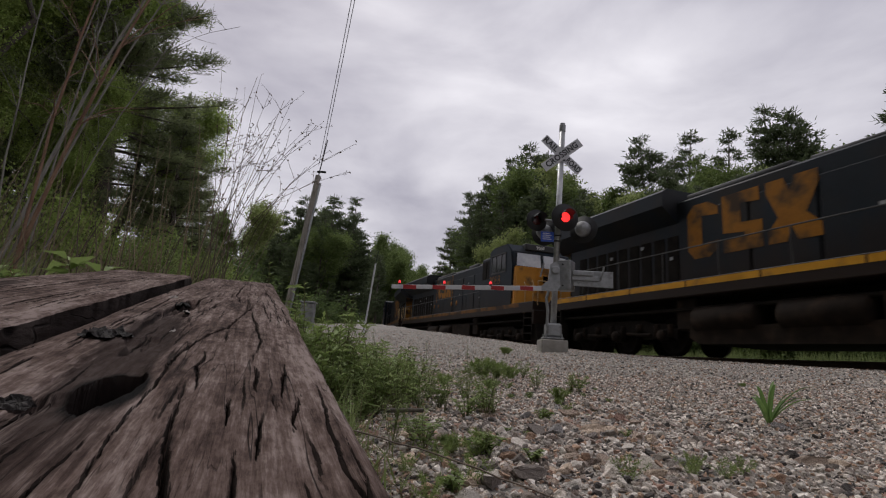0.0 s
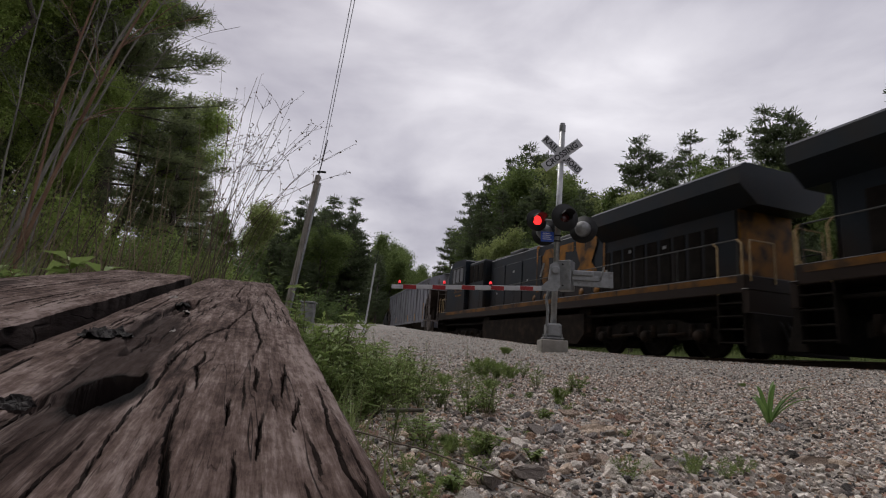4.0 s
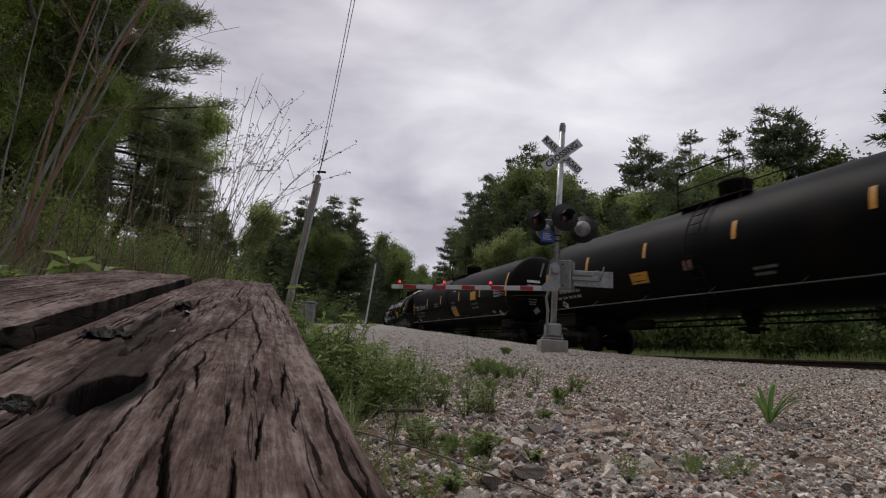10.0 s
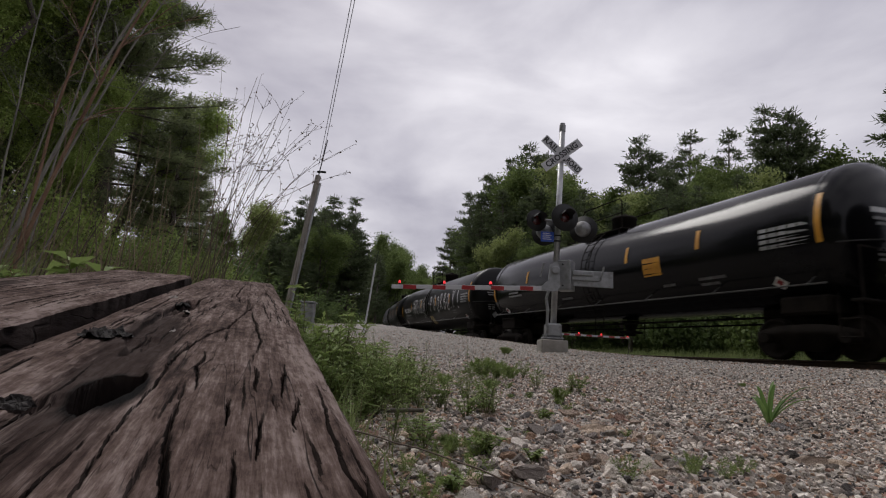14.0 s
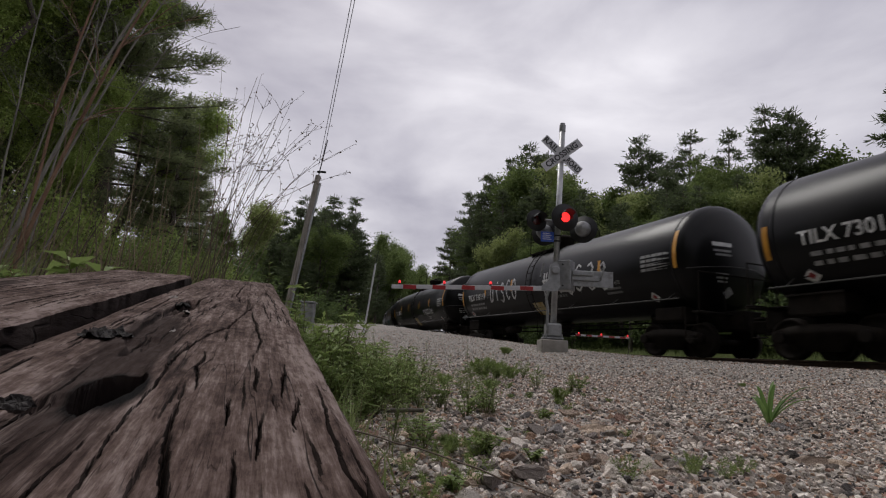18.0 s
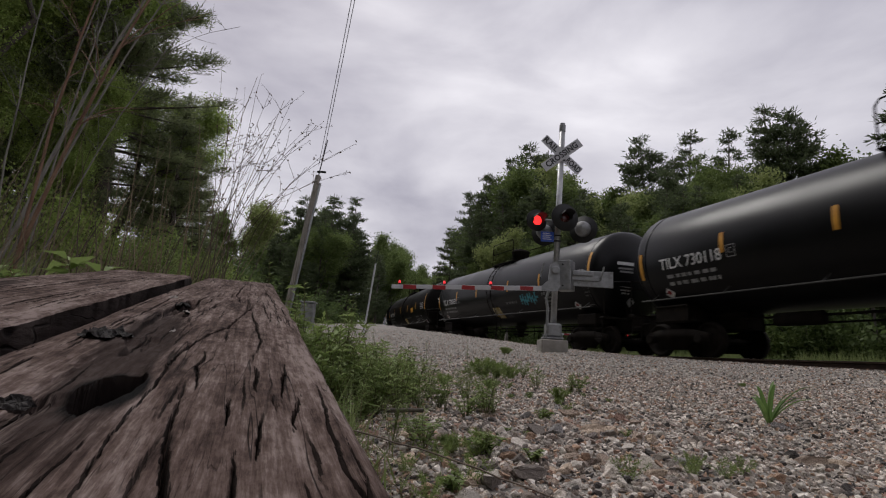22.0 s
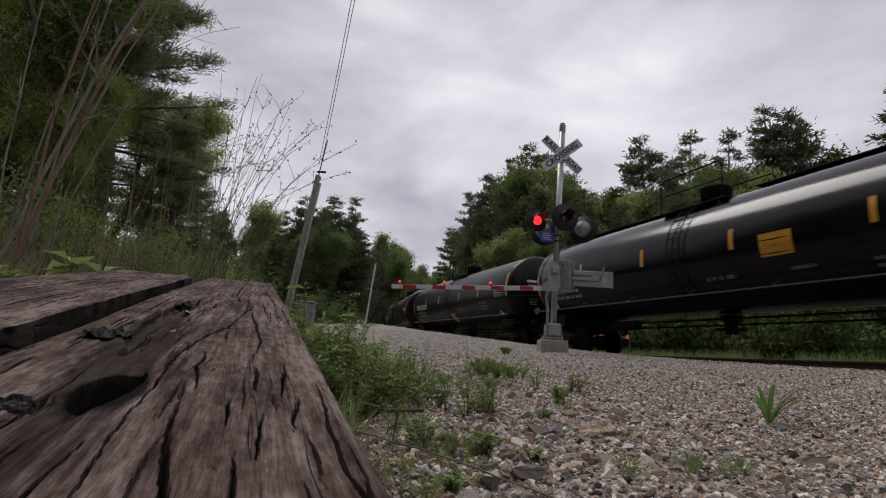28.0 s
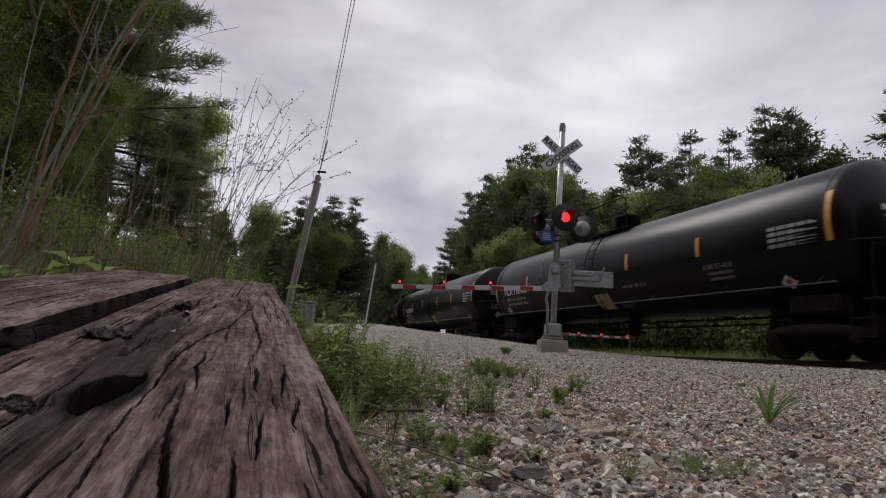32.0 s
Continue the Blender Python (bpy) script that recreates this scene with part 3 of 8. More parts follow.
def tank_car(paint, marks, manway="rail", walkway=False):
    """One tank car: origin over the rails at its middle, x the way it runs."""
    car = thing("tank_car", "", "tank car", group="train of tank cars")
    part("tank", tank_mesh(16.4), paint, car)
    # jacket bands round the shell and the thickened middle
    for x in (-7.38, 7.45):
        bm = B()
        lathe(bm, [(x - 0.03, TANK_R + 0.004), (x - 0.03, TANK_R + 0.014), (x + 0.03, TANK_R + 0.014), (x + 0.03, TANK_R + 0.004)], "X", 48, (0, 0, TANK_Z))
        part("band", bm, paint, car)
    for sx in (-1, 1):
        bm = B()
        box(bm, sx * 5.2, sx * 8.6, -0.32, 0.32, 0.75, 1.25, 0.03)
        box(bm, sx * 6.3, sx * 7.4, -1.15, 1.15, 0.95, 1.35, 0.05)
        part("stub_sill", bm, M_UNDER, car)
        bm = B()
        box(bm, sx * 8.3, sx * 9.0, -0.11, 0.11, 0.72, 0.98, 0.04)
        box(bm, sx * 8.85, sx * 9.05, -0.17, 0.17, 0.68, 1.02, 0.05)
        part("coupler", bm, M_UNDER, car)
        bm = B()
        box(bm, sx * 8.0, sx * 8.25, -1.45, 1.45, 1.12, 1.18, 0.01)
        part("end_platform", bm, M_UNDER, car)
        bm = B()
        chain(bm, [(sx * 8.2, -1.4, 1.15), (sx * 8.2, -1.4, 2.2), (sx * 8.2, 1.4, 2.2), (sx * 8.2, 1.4, 1.15)], 0.018)
        chain(bm, [(sx * 8.2, -0.5, 1.15), (sx * 8.2, -0.5, 2.2)], 0.016)
        chain(bm, [(sx * 8.2, 0.5, 1.15), (sx * 8.2, 0.5, 2.2)], 0.016)
        part("end_handrail", bm, M_UNDER, car)
        for y in (-1.42, 1.42):
            bm = B()
            chain(bm, [(sx * 8.15, y, 1.15), (sx * 8.15, y, 0.45), (sx * 7.75, y, 0.45), (sx * 7.75, y, 1.3)], 0.016)
            chain(bm, [(sx * 8.15, y, 0.8), (sx * 7.75, y, 0.8)], 0.016)
            part("sill_step", bm, M_UNDER, car)
        freight_truck(car, sx * 6.8)
    for y in (-1.5, 1.5):
        bm = B()
        chain(bm, [(-7.6, y, 1.52), (7.6, y, 1.52)], 0.02)
        for i in range(7):
            x = -7.2 + 2.4 * i
            chain(bm, [(x, y, 1.52), (x, y * 0.82, 1.72)], 0.014)
        part("side_handrail", bm, M_DULLRAIL, car, "dull grey side handrail")
    # brake gear and bottom fittings
    bm = B()
    lathe(bm, [(-0.6, 0.05), (-0.6, 0.16), (0.5, 0.16), (0.5, 0.05)], "X", 14, (-3.6, -0.5, 0.92))
    part("brake_reservoir", bm, M_UNDER, car)
    bm = B()
    lathe(bm, [(0.62, 0.12), (0.62, 0.16), (0.85, 0.16), (1.12, 0.3)], "Z", 14)
    box(bm, -0.3, 0.3, -0.25, 0.25, 0.7, 0.78, 0.02)
    part("bottom_outlet", bm, M_UNDER, car)
    bm = B()
    chain(bm, [(-6, -0.35, 1.0), (6, -0.35, 1.0)], 0.03)
    chain(bm, [(-5.4, 0.5, 0.92), (5.4, 0.5, 0.92)], 0.025)
    part("brake_pipe", bm, M_UNDER, car)
    # manway housing on top with its platform, rails and ladder
    top = TANK_Z + TANK_R
    house = part("manway_housing", lathe(B(), [(top - 0.08, 0.42), (top + 0.42, 0.42), (top + 0.44, 0.45), (top + 0.5, 0.45), (top + 0.56, 0.36), (top + 0.58, 0.1)], "Z", 20), M_UNDER, car)
    part("housing_lid", lathe(B(), [(top + 0.58, 0.1), (top + 0.6, 0.14), (top + 0.66, 0.1)], "Z", 10), M_UNDER, house)
    for y in (-0.78, 0.78):
        bm = B()
        box(bm, -1.15, 1.15, y - 0.22, y + 0.22, top - 0.2, top - 0.16, 0.006)
        for x in (-0.95, 0, 0.95):
            box(bm, x - 0.03, x + 0.03, y - 0.2, y + 0.2, top - 0.42, top - 0.2)
        part("platform", bm, M_UNDER, car)
    if manway == "rail":
        for y in (-0.98, 0.98):
            bm = B()
            chain(bm, [(-1.1, y, top - 0.18), (-1.1, y, top + 0.72), (-1.0, y, top + 0.85), (1.0, y, top + 0.85), (1.1, y, top + 0.72), (1.1, y, top - 0.18)], 0.022)
            chain(bm, [(-1.1, y, top + 0.35), (1.1, y, top + 0.35)], 0.018)
            part("safety_rail", bm, M_UNDER, car)
    for y in (-1, 1):
        bm = B()
        for x in (-0.22, 0.22):
            pts = [(x, y * (TANK_R + 0.1) * math.cos(a), TANK_Z + (TANK_R + 0.1) * math.sin(a)) for a in [-0.9 + 0.22 * i for i in range(10)]]
            chain(bm, [(x, pts[0][1], 0.6)] + pts, 0.018)
        for i in range(11):
            a = -0.85 + 0.18 * i
            rod(bm, (-0.22, y * (TANK_R + 0.1) * math.cos(a), TANK_Z + (TANK_R + 0.1) * math.sin(a)), (0.22, y * (TANK_R + 0.1) * math.cos(a), TANK_Z + (TANK_R + 0.1) * math.sin(a)), 0.013, n=6)
        part("side_ladder", bm, M_UNDER, car)
    if walkway:
        bm = B()
        for x0, x1 in ((-7.2, -1.2), (1.2, 7.2)):
            box(bm, x0, x1, -0.3, 0.3, top + 0.1, top + 0.13)
            for i in range(5):
                xm = x0 + 0.2 + (x1 - x0 - 0.4) * i / 4
                box(bm, xm - 0.03, xm + 0.03, -0.25, 0.25, top - 0.04, top + 0.1)
        part("roof_walkway", bm, M_UNDER, car)
    for o in car.children:
        if o.name.split(".")[0] in ("manway_housing", "platform", "safety_rail", "side_ladder"):
            o.location.x -= 0.32
    for kind, *v in marks:
        if kind == "text":
            text, x, z, size, m = v[:5]
            width = v[5] if len(v) > 5 else 1.0
            part("lettering", tank_wrap(lettering(text, size, width=width, bold=-0.011 if m is M_GRAFFITI and size > 0.7 else 0.006 if size > 0.3 else 0.0), x, z), m, car, "stencilled lettering")
        elif kind == "stripe":
            x, z0, z1, w = v
            part("reflector", tank_plate(x - w / 2, x + w / 2, z0, z1, 0.018), M_YELLOW, car, "yellow reflective strip")
        elif kind == "sheet":
            x0, x1, z0, z1, m = v
            part("panel", tank_plate(x0, x1, z0, z1), m, car)
        elif kind == "table":
            x0, x1, z0, z1 = v
            tagged(part("data_panel", data_panel(x0, x1, z0, z1), M_WHITE_DIM, car, "small stencilled data panel in pale paint"), kind="stuff")
        elif kind == "bars":
            x0, x1, z, rows, m = v
            rnd = random.Random(int(x0 * 100) + rows)
            for r in range(rows):
                zz = z - 0.13 * r
                part("stencil_line", tank_plate(x0 + rnd.uniform(0, 0.05), x1 - rnd.uniform(0, 0.35) * (x1 - x0), zz - 0.032, zz + 0.032), m, car)
        elif kind == "spray":
            text, x, z, w, h, gap, thick = v
            for i, c in enumerate(text):
                for line in STROKES.get(c, ()):
                    part("spray_stroke", tank_stroke([(x + i * gap + a * w, z + 0.05 * math.sin(i * 2.3) + b * h) for a, b in line], thick), M_GRAFFITI, car, "white sprayed stroke")
        elif kind == "letters":
            text, xs, z, w, h, thick = v
            for i, (c, x) in enumerate(zip(text, xs)):
                for line in STROKES[c]:
                    part("spray_stroke", tank_stroke([(x + a * w, z + 0.06 * math.sin(i * 2.3) + b * h) for a, b in line], thick), M_GRAFFITI, car, "white sprayed stroke")
        elif kind == "frame":
            x0, x1, z0, z1 = v
            for a, b, c, d in ((x0, x1, z0, z0 + 0.025), (x0, x1, z1 - 0.025, z1), (x0, x0 + 0.025, z0, z1), (x1 - 0.025, x1, z0, z1)):
                part("stencil_line", tank_plate(a, b, c, d), M_WHITE_DIM, car)
        elif kind == "rays":
            for x0, z0, x1, z1 in v[0]:
                part("spray_stroke", tank_stroke([(x0, z0), (x1, z1)], 0.045), M_GRAFFITI, car)
        elif kind == "dashes":
            # broken rows of small stencil that cannot be read
            x0, x1, z, rows, m = v
            rnd = random.Random(int(x0 * 100) + rows)
            for r in range(rows):
                zz, x = z - 0.19 * r, x0
                while x < x1:
                    w = rnd.uniform(0.08, 0.24)
                    part("stencil_line", tank_plate(x, min(x + w, x1), zz - 0.045, zz + 0.045), m, car)
                    x += w + rnd.uniform(0.05, 0.1)
        elif kind == "cell":
            x, z = v
            part("lettering", tank_wrap(lettering("C", 0.2), x + 0.13, z + 0.15), M_WHITE_DIM, car)
            for dx0, dx1, dz0, dz1 in ((0, 0.26, 0, 0.02), (0, 0.26, 0.28, 0.3), (0, 0.02, 0, 0.3), (0.24, 0.26, 0, 0.3)):
                part("stencil_line", tank_plate(x + dx0, x + dx1, z + dz0, z + dz1), M_WHITE_DIM, car)
        elif kind == "box":
            x, z = v
            for dx0, dx1, dz0, dz1 in ((0, 0.26, 0, 0.02), (0, 0.26, 0.28, 0.3), (0, 0.02, 0, 0.3), (0.24, 0.26, 0, 0.3)):
                part("stencil_line", tank_plate(x + dx0, x + dx1, z + dz0, z + dz1), M_WHITE_DIM, car)
        elif kind == "placard":
            x, z = v
            part("placard", diamond(x, z), M_WHITE, car, "diamond hazard placard")
            part("placard_mark", diamond(x, z + 0.02, 0.09, 0.008), M_RED, car)
    return car


def diamond(x, z, r=0.19, lift=0.004):
    me = bpy.data.meshes.new("diamond")
    me.from_pydata([(-r, 0, 0), (0, -r, 0), (r, 0, 0), (0, r, 0)], [], [(0, 1, 2, 3)])
    return tank_wrap(me, x, z, lift)


def data_panel(x0, x1, z0, z1):
    """A ruled table of small cells, as strips that follow the shell."""
    vs, fs = [], []
    rows, cols = 4, 5

    def cell(a, b, c, d):
        k = len(vs)
        for z in (c, d):
            t = math.asin((z - TANK_Z) / TANK_R)
            r = TANK_R + 0.004
            vs.append((a, -r * math.cos(t), TANK_Z + r * math.sin(t)))
            vs.append((b, -r * math.cos(t), TANK_Z + r * math.sin(t)))
        fs.append((k, k + 1, k + 3, k + 2))
    dx, dz = (x1 - x0) / cols, (z1 - z0) / rows
    for i in range(cols):
        for j in range(rows):
            cell(x0 + dx * i + 0.015, x0 + dx * (i + 1) - 0.015, z0 + dz * j + 0.02, z0 + dz * (j + 0.78))
    me = bpy.data.meshes.new("data_panel")
    me.from_pydata(vs, [], fs)
    return me


def flat_text(parent, text, size, x, y, z, material, side=-1, name="lettering", width=1.0):
    me = lettering(text, size, width=width)
    for v in me.vertices:
        v.co = Vector((x - side * v.co.x, y, z + v.co.y))
    return part(name, me, material, parent, "painted lettering")


def slab(bm, x0, x1, z0, z1, y):
    """A thin painted patch on a car's flank."""
    k = [bm.verts.new(p) for p in ((x0, y, z0), (x1, y, z0), (x1, y, z1), (x0, y, z1))]
    bm.faces.new(k)
    return bm


def hopper_car():
    car = thing("covered_hopper_car", "grey covered hopper freight car with ribbed sides and dark slope sheets", "hopper car", group="train")
    half, zr, zs = 8.36, 4.3, 1.66
    bm = B()
    # side sheet cut away at the ends over the slope sheets, and a rounded roof
    out = [(-half, zr), (-half, 3.64), (-7.02, 2.5), (-7.02, zs), (7.02, zs), (7.02, 2.5), (half, 3.64), (half, zr)]
    prism(bm, out, -1.56, -1.53)
    prism(bm, out, 1.53, 1.56)
    part("side_sheet", bm, M_HOPPER, car)
    bm = B()
    ring = [(-1.56, zr), (-1.3, zr + 0.16), (-0.8, zr + 0.27), (0, zr + 0.32), (0.8, zr + 0.27), (1.3, zr + 0.16), (1.56, zr)]
    va = [bm.verts.new((-half, y, z)) for y, z in ring]
    vb = [bm.verts.new((half, y, z)) for y, z in ring]
    for i in range(len(ring) - 1):
        bm.faces.new((va[i], vb[i], vb[i + 1], va[i + 1]))
    bmesh.ops.recalc_face_normals(bm, faces=bm.faces[:])
    part("roof", bm, M_HOPPER, car)
    for sx in (-1, 1):
        bm = B()
        face = [bm.verts.new((sx * half, y, z)) for y, z in ring] + [bm.verts.new((sx * half, 1.56, 3.55)), bm.verts.new((sx * half, -1.56, 3.55))]
        bm.faces.new(face)
        part("end_sheet", bm, M_HOPPER, car)
        bm = B()
        k = [bm.verts.new(p) for p in ((sx * half, -1.53, 3.6), (sx * half, 1.53, 3.6), (sx * 5.9, 1.53, 1.55), (sx * 5.9, -1.53, 1.55))]
        bm.faces.new(k)
        part("slope_sheet", bm, M_SLOPE, car, "dark brown-stained slope sheet")
        bm = B()
        box(bm, sx * 6.4, sx * 7.0, -1.56, 1.56, 1.2, 1.66, 0.02)
        plate = part("bolster_plate", bm, M_HOPPER, car)
        for y in (-1, 1):
            # flat black disc on the plate paints the dark inside of a hole
            part("hole_disc", lathe(B(), [(y * 1.555, 0.02), (y * 1.563, 0.11), (y * 1.566, 0.02)], "Y", 14, (sx * 6.72, 0, 1.42)), M_BLACK, plate, "black disc standing in for a dark round hole")
        for y in (-1, 1):
            bm = B()
            prism(bm, [(sx * 6.3, 0.95), (sx * 6.3, 1.85), (sx * 7.0, 2.44), (sx * 7.45, 2.44), (sx * 7.45, 0.95)], y * 0.95 - 0.02, y * 0.95 + 0.02)
            part("bolster_web", bm, M_SLOPE, car)
            bm = B()
            prism(bm, [(sx * 7.35, 1.0), (sx * 7.35, 1.95), (sx * half, 1.95), (sx * half, 1.0)], y * 1.38 - 0.012, y * 1.38 + 0.012)
            part("end_panel", bm, M_ENDPOST, car, "brown-stained grey panel")
        bm = B()
        box(bm, sx * 6.3, sx * 9.0, -0.3, 0.3, 0.85, 1.3, 0.02)
        part("stub_sill", bm, M_UNDER, car)
        bm = B()
        box(bm, sx * 8.9, sx * 9.5, -0.11, 0.11, 0.72, 0.98, 0.04)
        part("coupler", bm, M_UNDER, car)
        bm = B()
        box(bm, sx * half - 0.06, sx * half + 0.02, -1.56, 1.56, 1.52, 1.62, 0.01)
        box(bm, sx * 6.6, sx * half, -1.56, -1.5, 1.54, 1.62, 0.01)
        box(bm, sx * 6.6, sx * half, 1.5, 1.56, 1.54, 1.62, 0.01)
        part("end_sill", bm, M_ENDPOST, car)
        for y in (-1.54, 1.54):
            bm = B()
            box(bm, sx * half - 0.05, sx * half + 0.05, y - 0.05, y + 0.05, 0.75, 3.6, 0.008)
            part("corner_post", bm, M_ENDPOST, car, "brown-stained corner post")
            bm = B()
            box(bm, sx * (half - 0.75) - 0.03, sx * (half - 0.75) + 0.03, y - 0.03, y + 0.03, 0.75, 3.0, 0.006)
            ladder = part("side_ladder", bm, M_ENDPOST, car)
            for i in range(6):
                z = 0.85 + 0.42 * i
                part("rung", rod(B(), (sx * half, y, z), (sx * (half - 0.75), y, z), 0.018, n=6), M_ENDPOST, ladder)
        bm = B()
        for y in (-1.0, -0.5):
            box(bm, sx * half + 0.05, sx * half + 0.09, y - 0.02, y + 0.02, 1.3, 4.3)
        for i in range(8):
            z = 1.4 + 0.38 * i
            rod(bm, (sx * half + 0.07, -1.0, z), (sx * half + 0.07, -0.5, z), 0.016, n=6)
        part("end_ladder", bm, M_ENDPOST, car)
        freight_truck(car, sx * 7.0)
    for i in range(15):
        x = -7.7 + 15.4 * i / 14
        lo = zs if abs(x) < 7.0 else 2.55 + (abs(x) - 7.02) * 0.85 + 0.05
        for y in (-1, 1):
            bm = B()
            box(bm, x - 0.055, x + 0.055, min(y * 1.56, y * 1.62), max(y * 1.56, y * 1.62), lo, zr - 0.04, 0.015)
            part("side_rib", bm, M_HOPPER, car)
    for y in (-1, 1):
        bm = B()
        box(bm, -7.04, 7.04, min(y * 1.5, y * 1.6), max(y * 1.5, y * 1.6), zs - 0.13, zs, 0.01)
        part("side_sill", bm, M_HOPPER, car)
        bm = B()
        box(bm, -half, half, min(y * 1.55, y * 1.63), max(y * 1.55, y * 1.63), zr - 0.06, zr + 0.03, 0.01)
        part("roof_rim", bm, M_HOPPER, car)
    for i, x in enumerate((-4.1, 0, 4.1)):
        bm = B()
        tops = [bm.verts.new((x + a, b, 1.55)) for a, b in ((-2, -1.5), (2, -1.5), (2, 1.5), (-2, 1.5))]
        bots = [bm.verts.new((x + a, b, 0.5)) for a, b in ((-0.45, -0.6), (0.45, -0.6), (0.45, 0.6), (-0.45, 0.6))]
        for j in range(4):
            bm.faces.new((tops[j], tops[(j + 1) % 4], bots[(j + 1) % 4], bots[j]))
        bm.faces.new(bots)
        bmesh.ops.recalc_face_normals(bm, faces=bm.faces[:])
        part("hopper_bay", bm, M_RUSTY, car)
        bm = B()
        box(bm, x - 0.5, x + 0.5, -0.65, 0.65, 0.34, 0.5, 0.02)
        rod(bm, (x, -0.9, 0.42), (x, 0.9, 0.42), 0.03)
        part("outlet_gate", bm, M_UNDER, car)
    bm = B()
    for y in (-0.42, 0.42):
        box(bm, -half - 0.3, half + 0.3, y - 0.22, y + 0.22, zr + 0.36, zr + 0.39)
    for i in range(12):
        x = -8 + 16 * i / 11
        box(bm, x - 0.03, x + 0.03, -0.65, 0.65, zr + 0.26, zr + 0.36)
    part("roof_walkway", bm, M_GALV, car)
    for x, top in ((-6.7, 1.1), (-3.95, 0.5), (-1.35, 0.5), (1.35, 0.5), (3.95, 0.5), (6.7, 1.1)):
        bm = B()
        slab(bm, x - 0.07, x + 0.07, zs + 0.03, zs + 0.03 + top, -1.566)
        part("reflector", bm, M_YELLOW, car, "yellow reflective strip")
    for text, x in (("PL", -5.84), ("WX", -5.1), ("232", -4.3), ("17", -3.4)):
        flat_text(car, text, 0.4, x, -1.568, 2.5, M_BLACK)
    for r, (a, b) in enumerate(((-6.1, -5.6), (-6.1, -5.7), (-5.3, -4.8), (-5.3, -4.9), (2.0, 2.7), (2.0, 2.6), (4.9, 5.4), (4.9, 5.5), (0.3, 0.9), (0.3, 1.0))):
        bm = B()
        slab(bm, a, b, 2.1 - 0.13 * (r % 2), 2.16 - 0.13 * (r % 2), -1.567)
        part("stencil", bm, M_HOPPERMARK, car)
    bm = B()
    rnd = random.Random(4)
    for i in range(11):
        x = 6.9 + 0.115 * i
        z = 3.85 + rnd.uniform(-0.05, 0.05)
        slab(bm, x, x + 0.05, z - 0.16 - 0.1 * (i % 2), z + 0.18, -1.575)
        slab(bm, x, x + 0.11, z + 0.07 * (i % 3) - 0.06, z + 0.07 * (i % 3), -1.576)
    tagged(part("graffiti_scrawl", bm, M_BLACK, car, "black spray scrawl"), kind="stuff")
    return car


def loco_truck(parent, x):
    truck = thing("truck", "", "", pose(x, 0, 0))
    truck.parent = parent
    truck["label"] = "grimy six-wheel locomotive truck"
    for y in (-1.1, 1.1):
        bm = B()
        prism(bm, [(-2.5, 0.42), (-2.5, 0.7), (-2.2, 0.86), (-1.5, 0.9), (-1.2, 1.0), (1.2, 1.0), (1.5, 0.9), (2.2, 0.86), (2.5, 0.7), (2.5, 0.42), (2.2, 0.5),
                   (1.2, 0.42), (0.9, 0.62), (-0.9, 0.62), (-1.2, 0.42), (-2.2, 0.5)], y - 0.07, y + 0.07)
        for ax in (-2.0, 0, 2.0):
            box(bm, ax - 0.2, ax + 0.2, y - 0.13, y + 0.13, 0.36, 0.72, 0.04)
        part("sideframe", bm, M_UNDER, truck)
        bm = B()
        for ax in (-1.0, 1.0):
            lathe(bm, [(0.62, 0.05), (0.64, 0.12), (0.86, 0.12), (0.88, 0.05)], "Z", 10, (ax, y * 1.05, 0))
            rod(bm, (ax - 0.5, y * 1.1, 0.6), (ax + 0.5, y * 1.1, 0.55), 0.05)
        tagged(part("brake_gear", bm, M_RUSTY, truck), kind="stuff")
        for ax in (-2.0, 0, 2.0):
            bm = B()
            lathe(bm, [(y * 1.12, 0.03), (y * 1.12, 0.15), (y * 1.2, 0.15), (y * 1.23, 0.06)], "Y", 12, (ax, 0, 0.53))
            part("journal_cap", bm, M_RUSTY, truck)
            for e in (-0.27, 0.27):
                part("coil_spring", lathe(B(), [(0.5, 0.05), (0.52, 0.085), (0.84, 0.085), (0.86, 0.05)], "Z", 10, (ax + e, y * 1.08, 0)), M_RUSTY, truck)
    for ax in (-2.0, 0, 2.0):
        w = part("wheelset", BIGWHEEL, None, truck, "pair of steel wheels on an axle")
        w.matrix_basis = pose(ax, 0, 0.533)
        ROLLING.append((w, parent, 0.533, ax))
    bm = B()
    box(bm, -1.8, 1.8, -0.5, 0.5, 0.6, 1.0, 0.04)
    part("truck_frame", bm, M_UNDER, truck)
    return truck


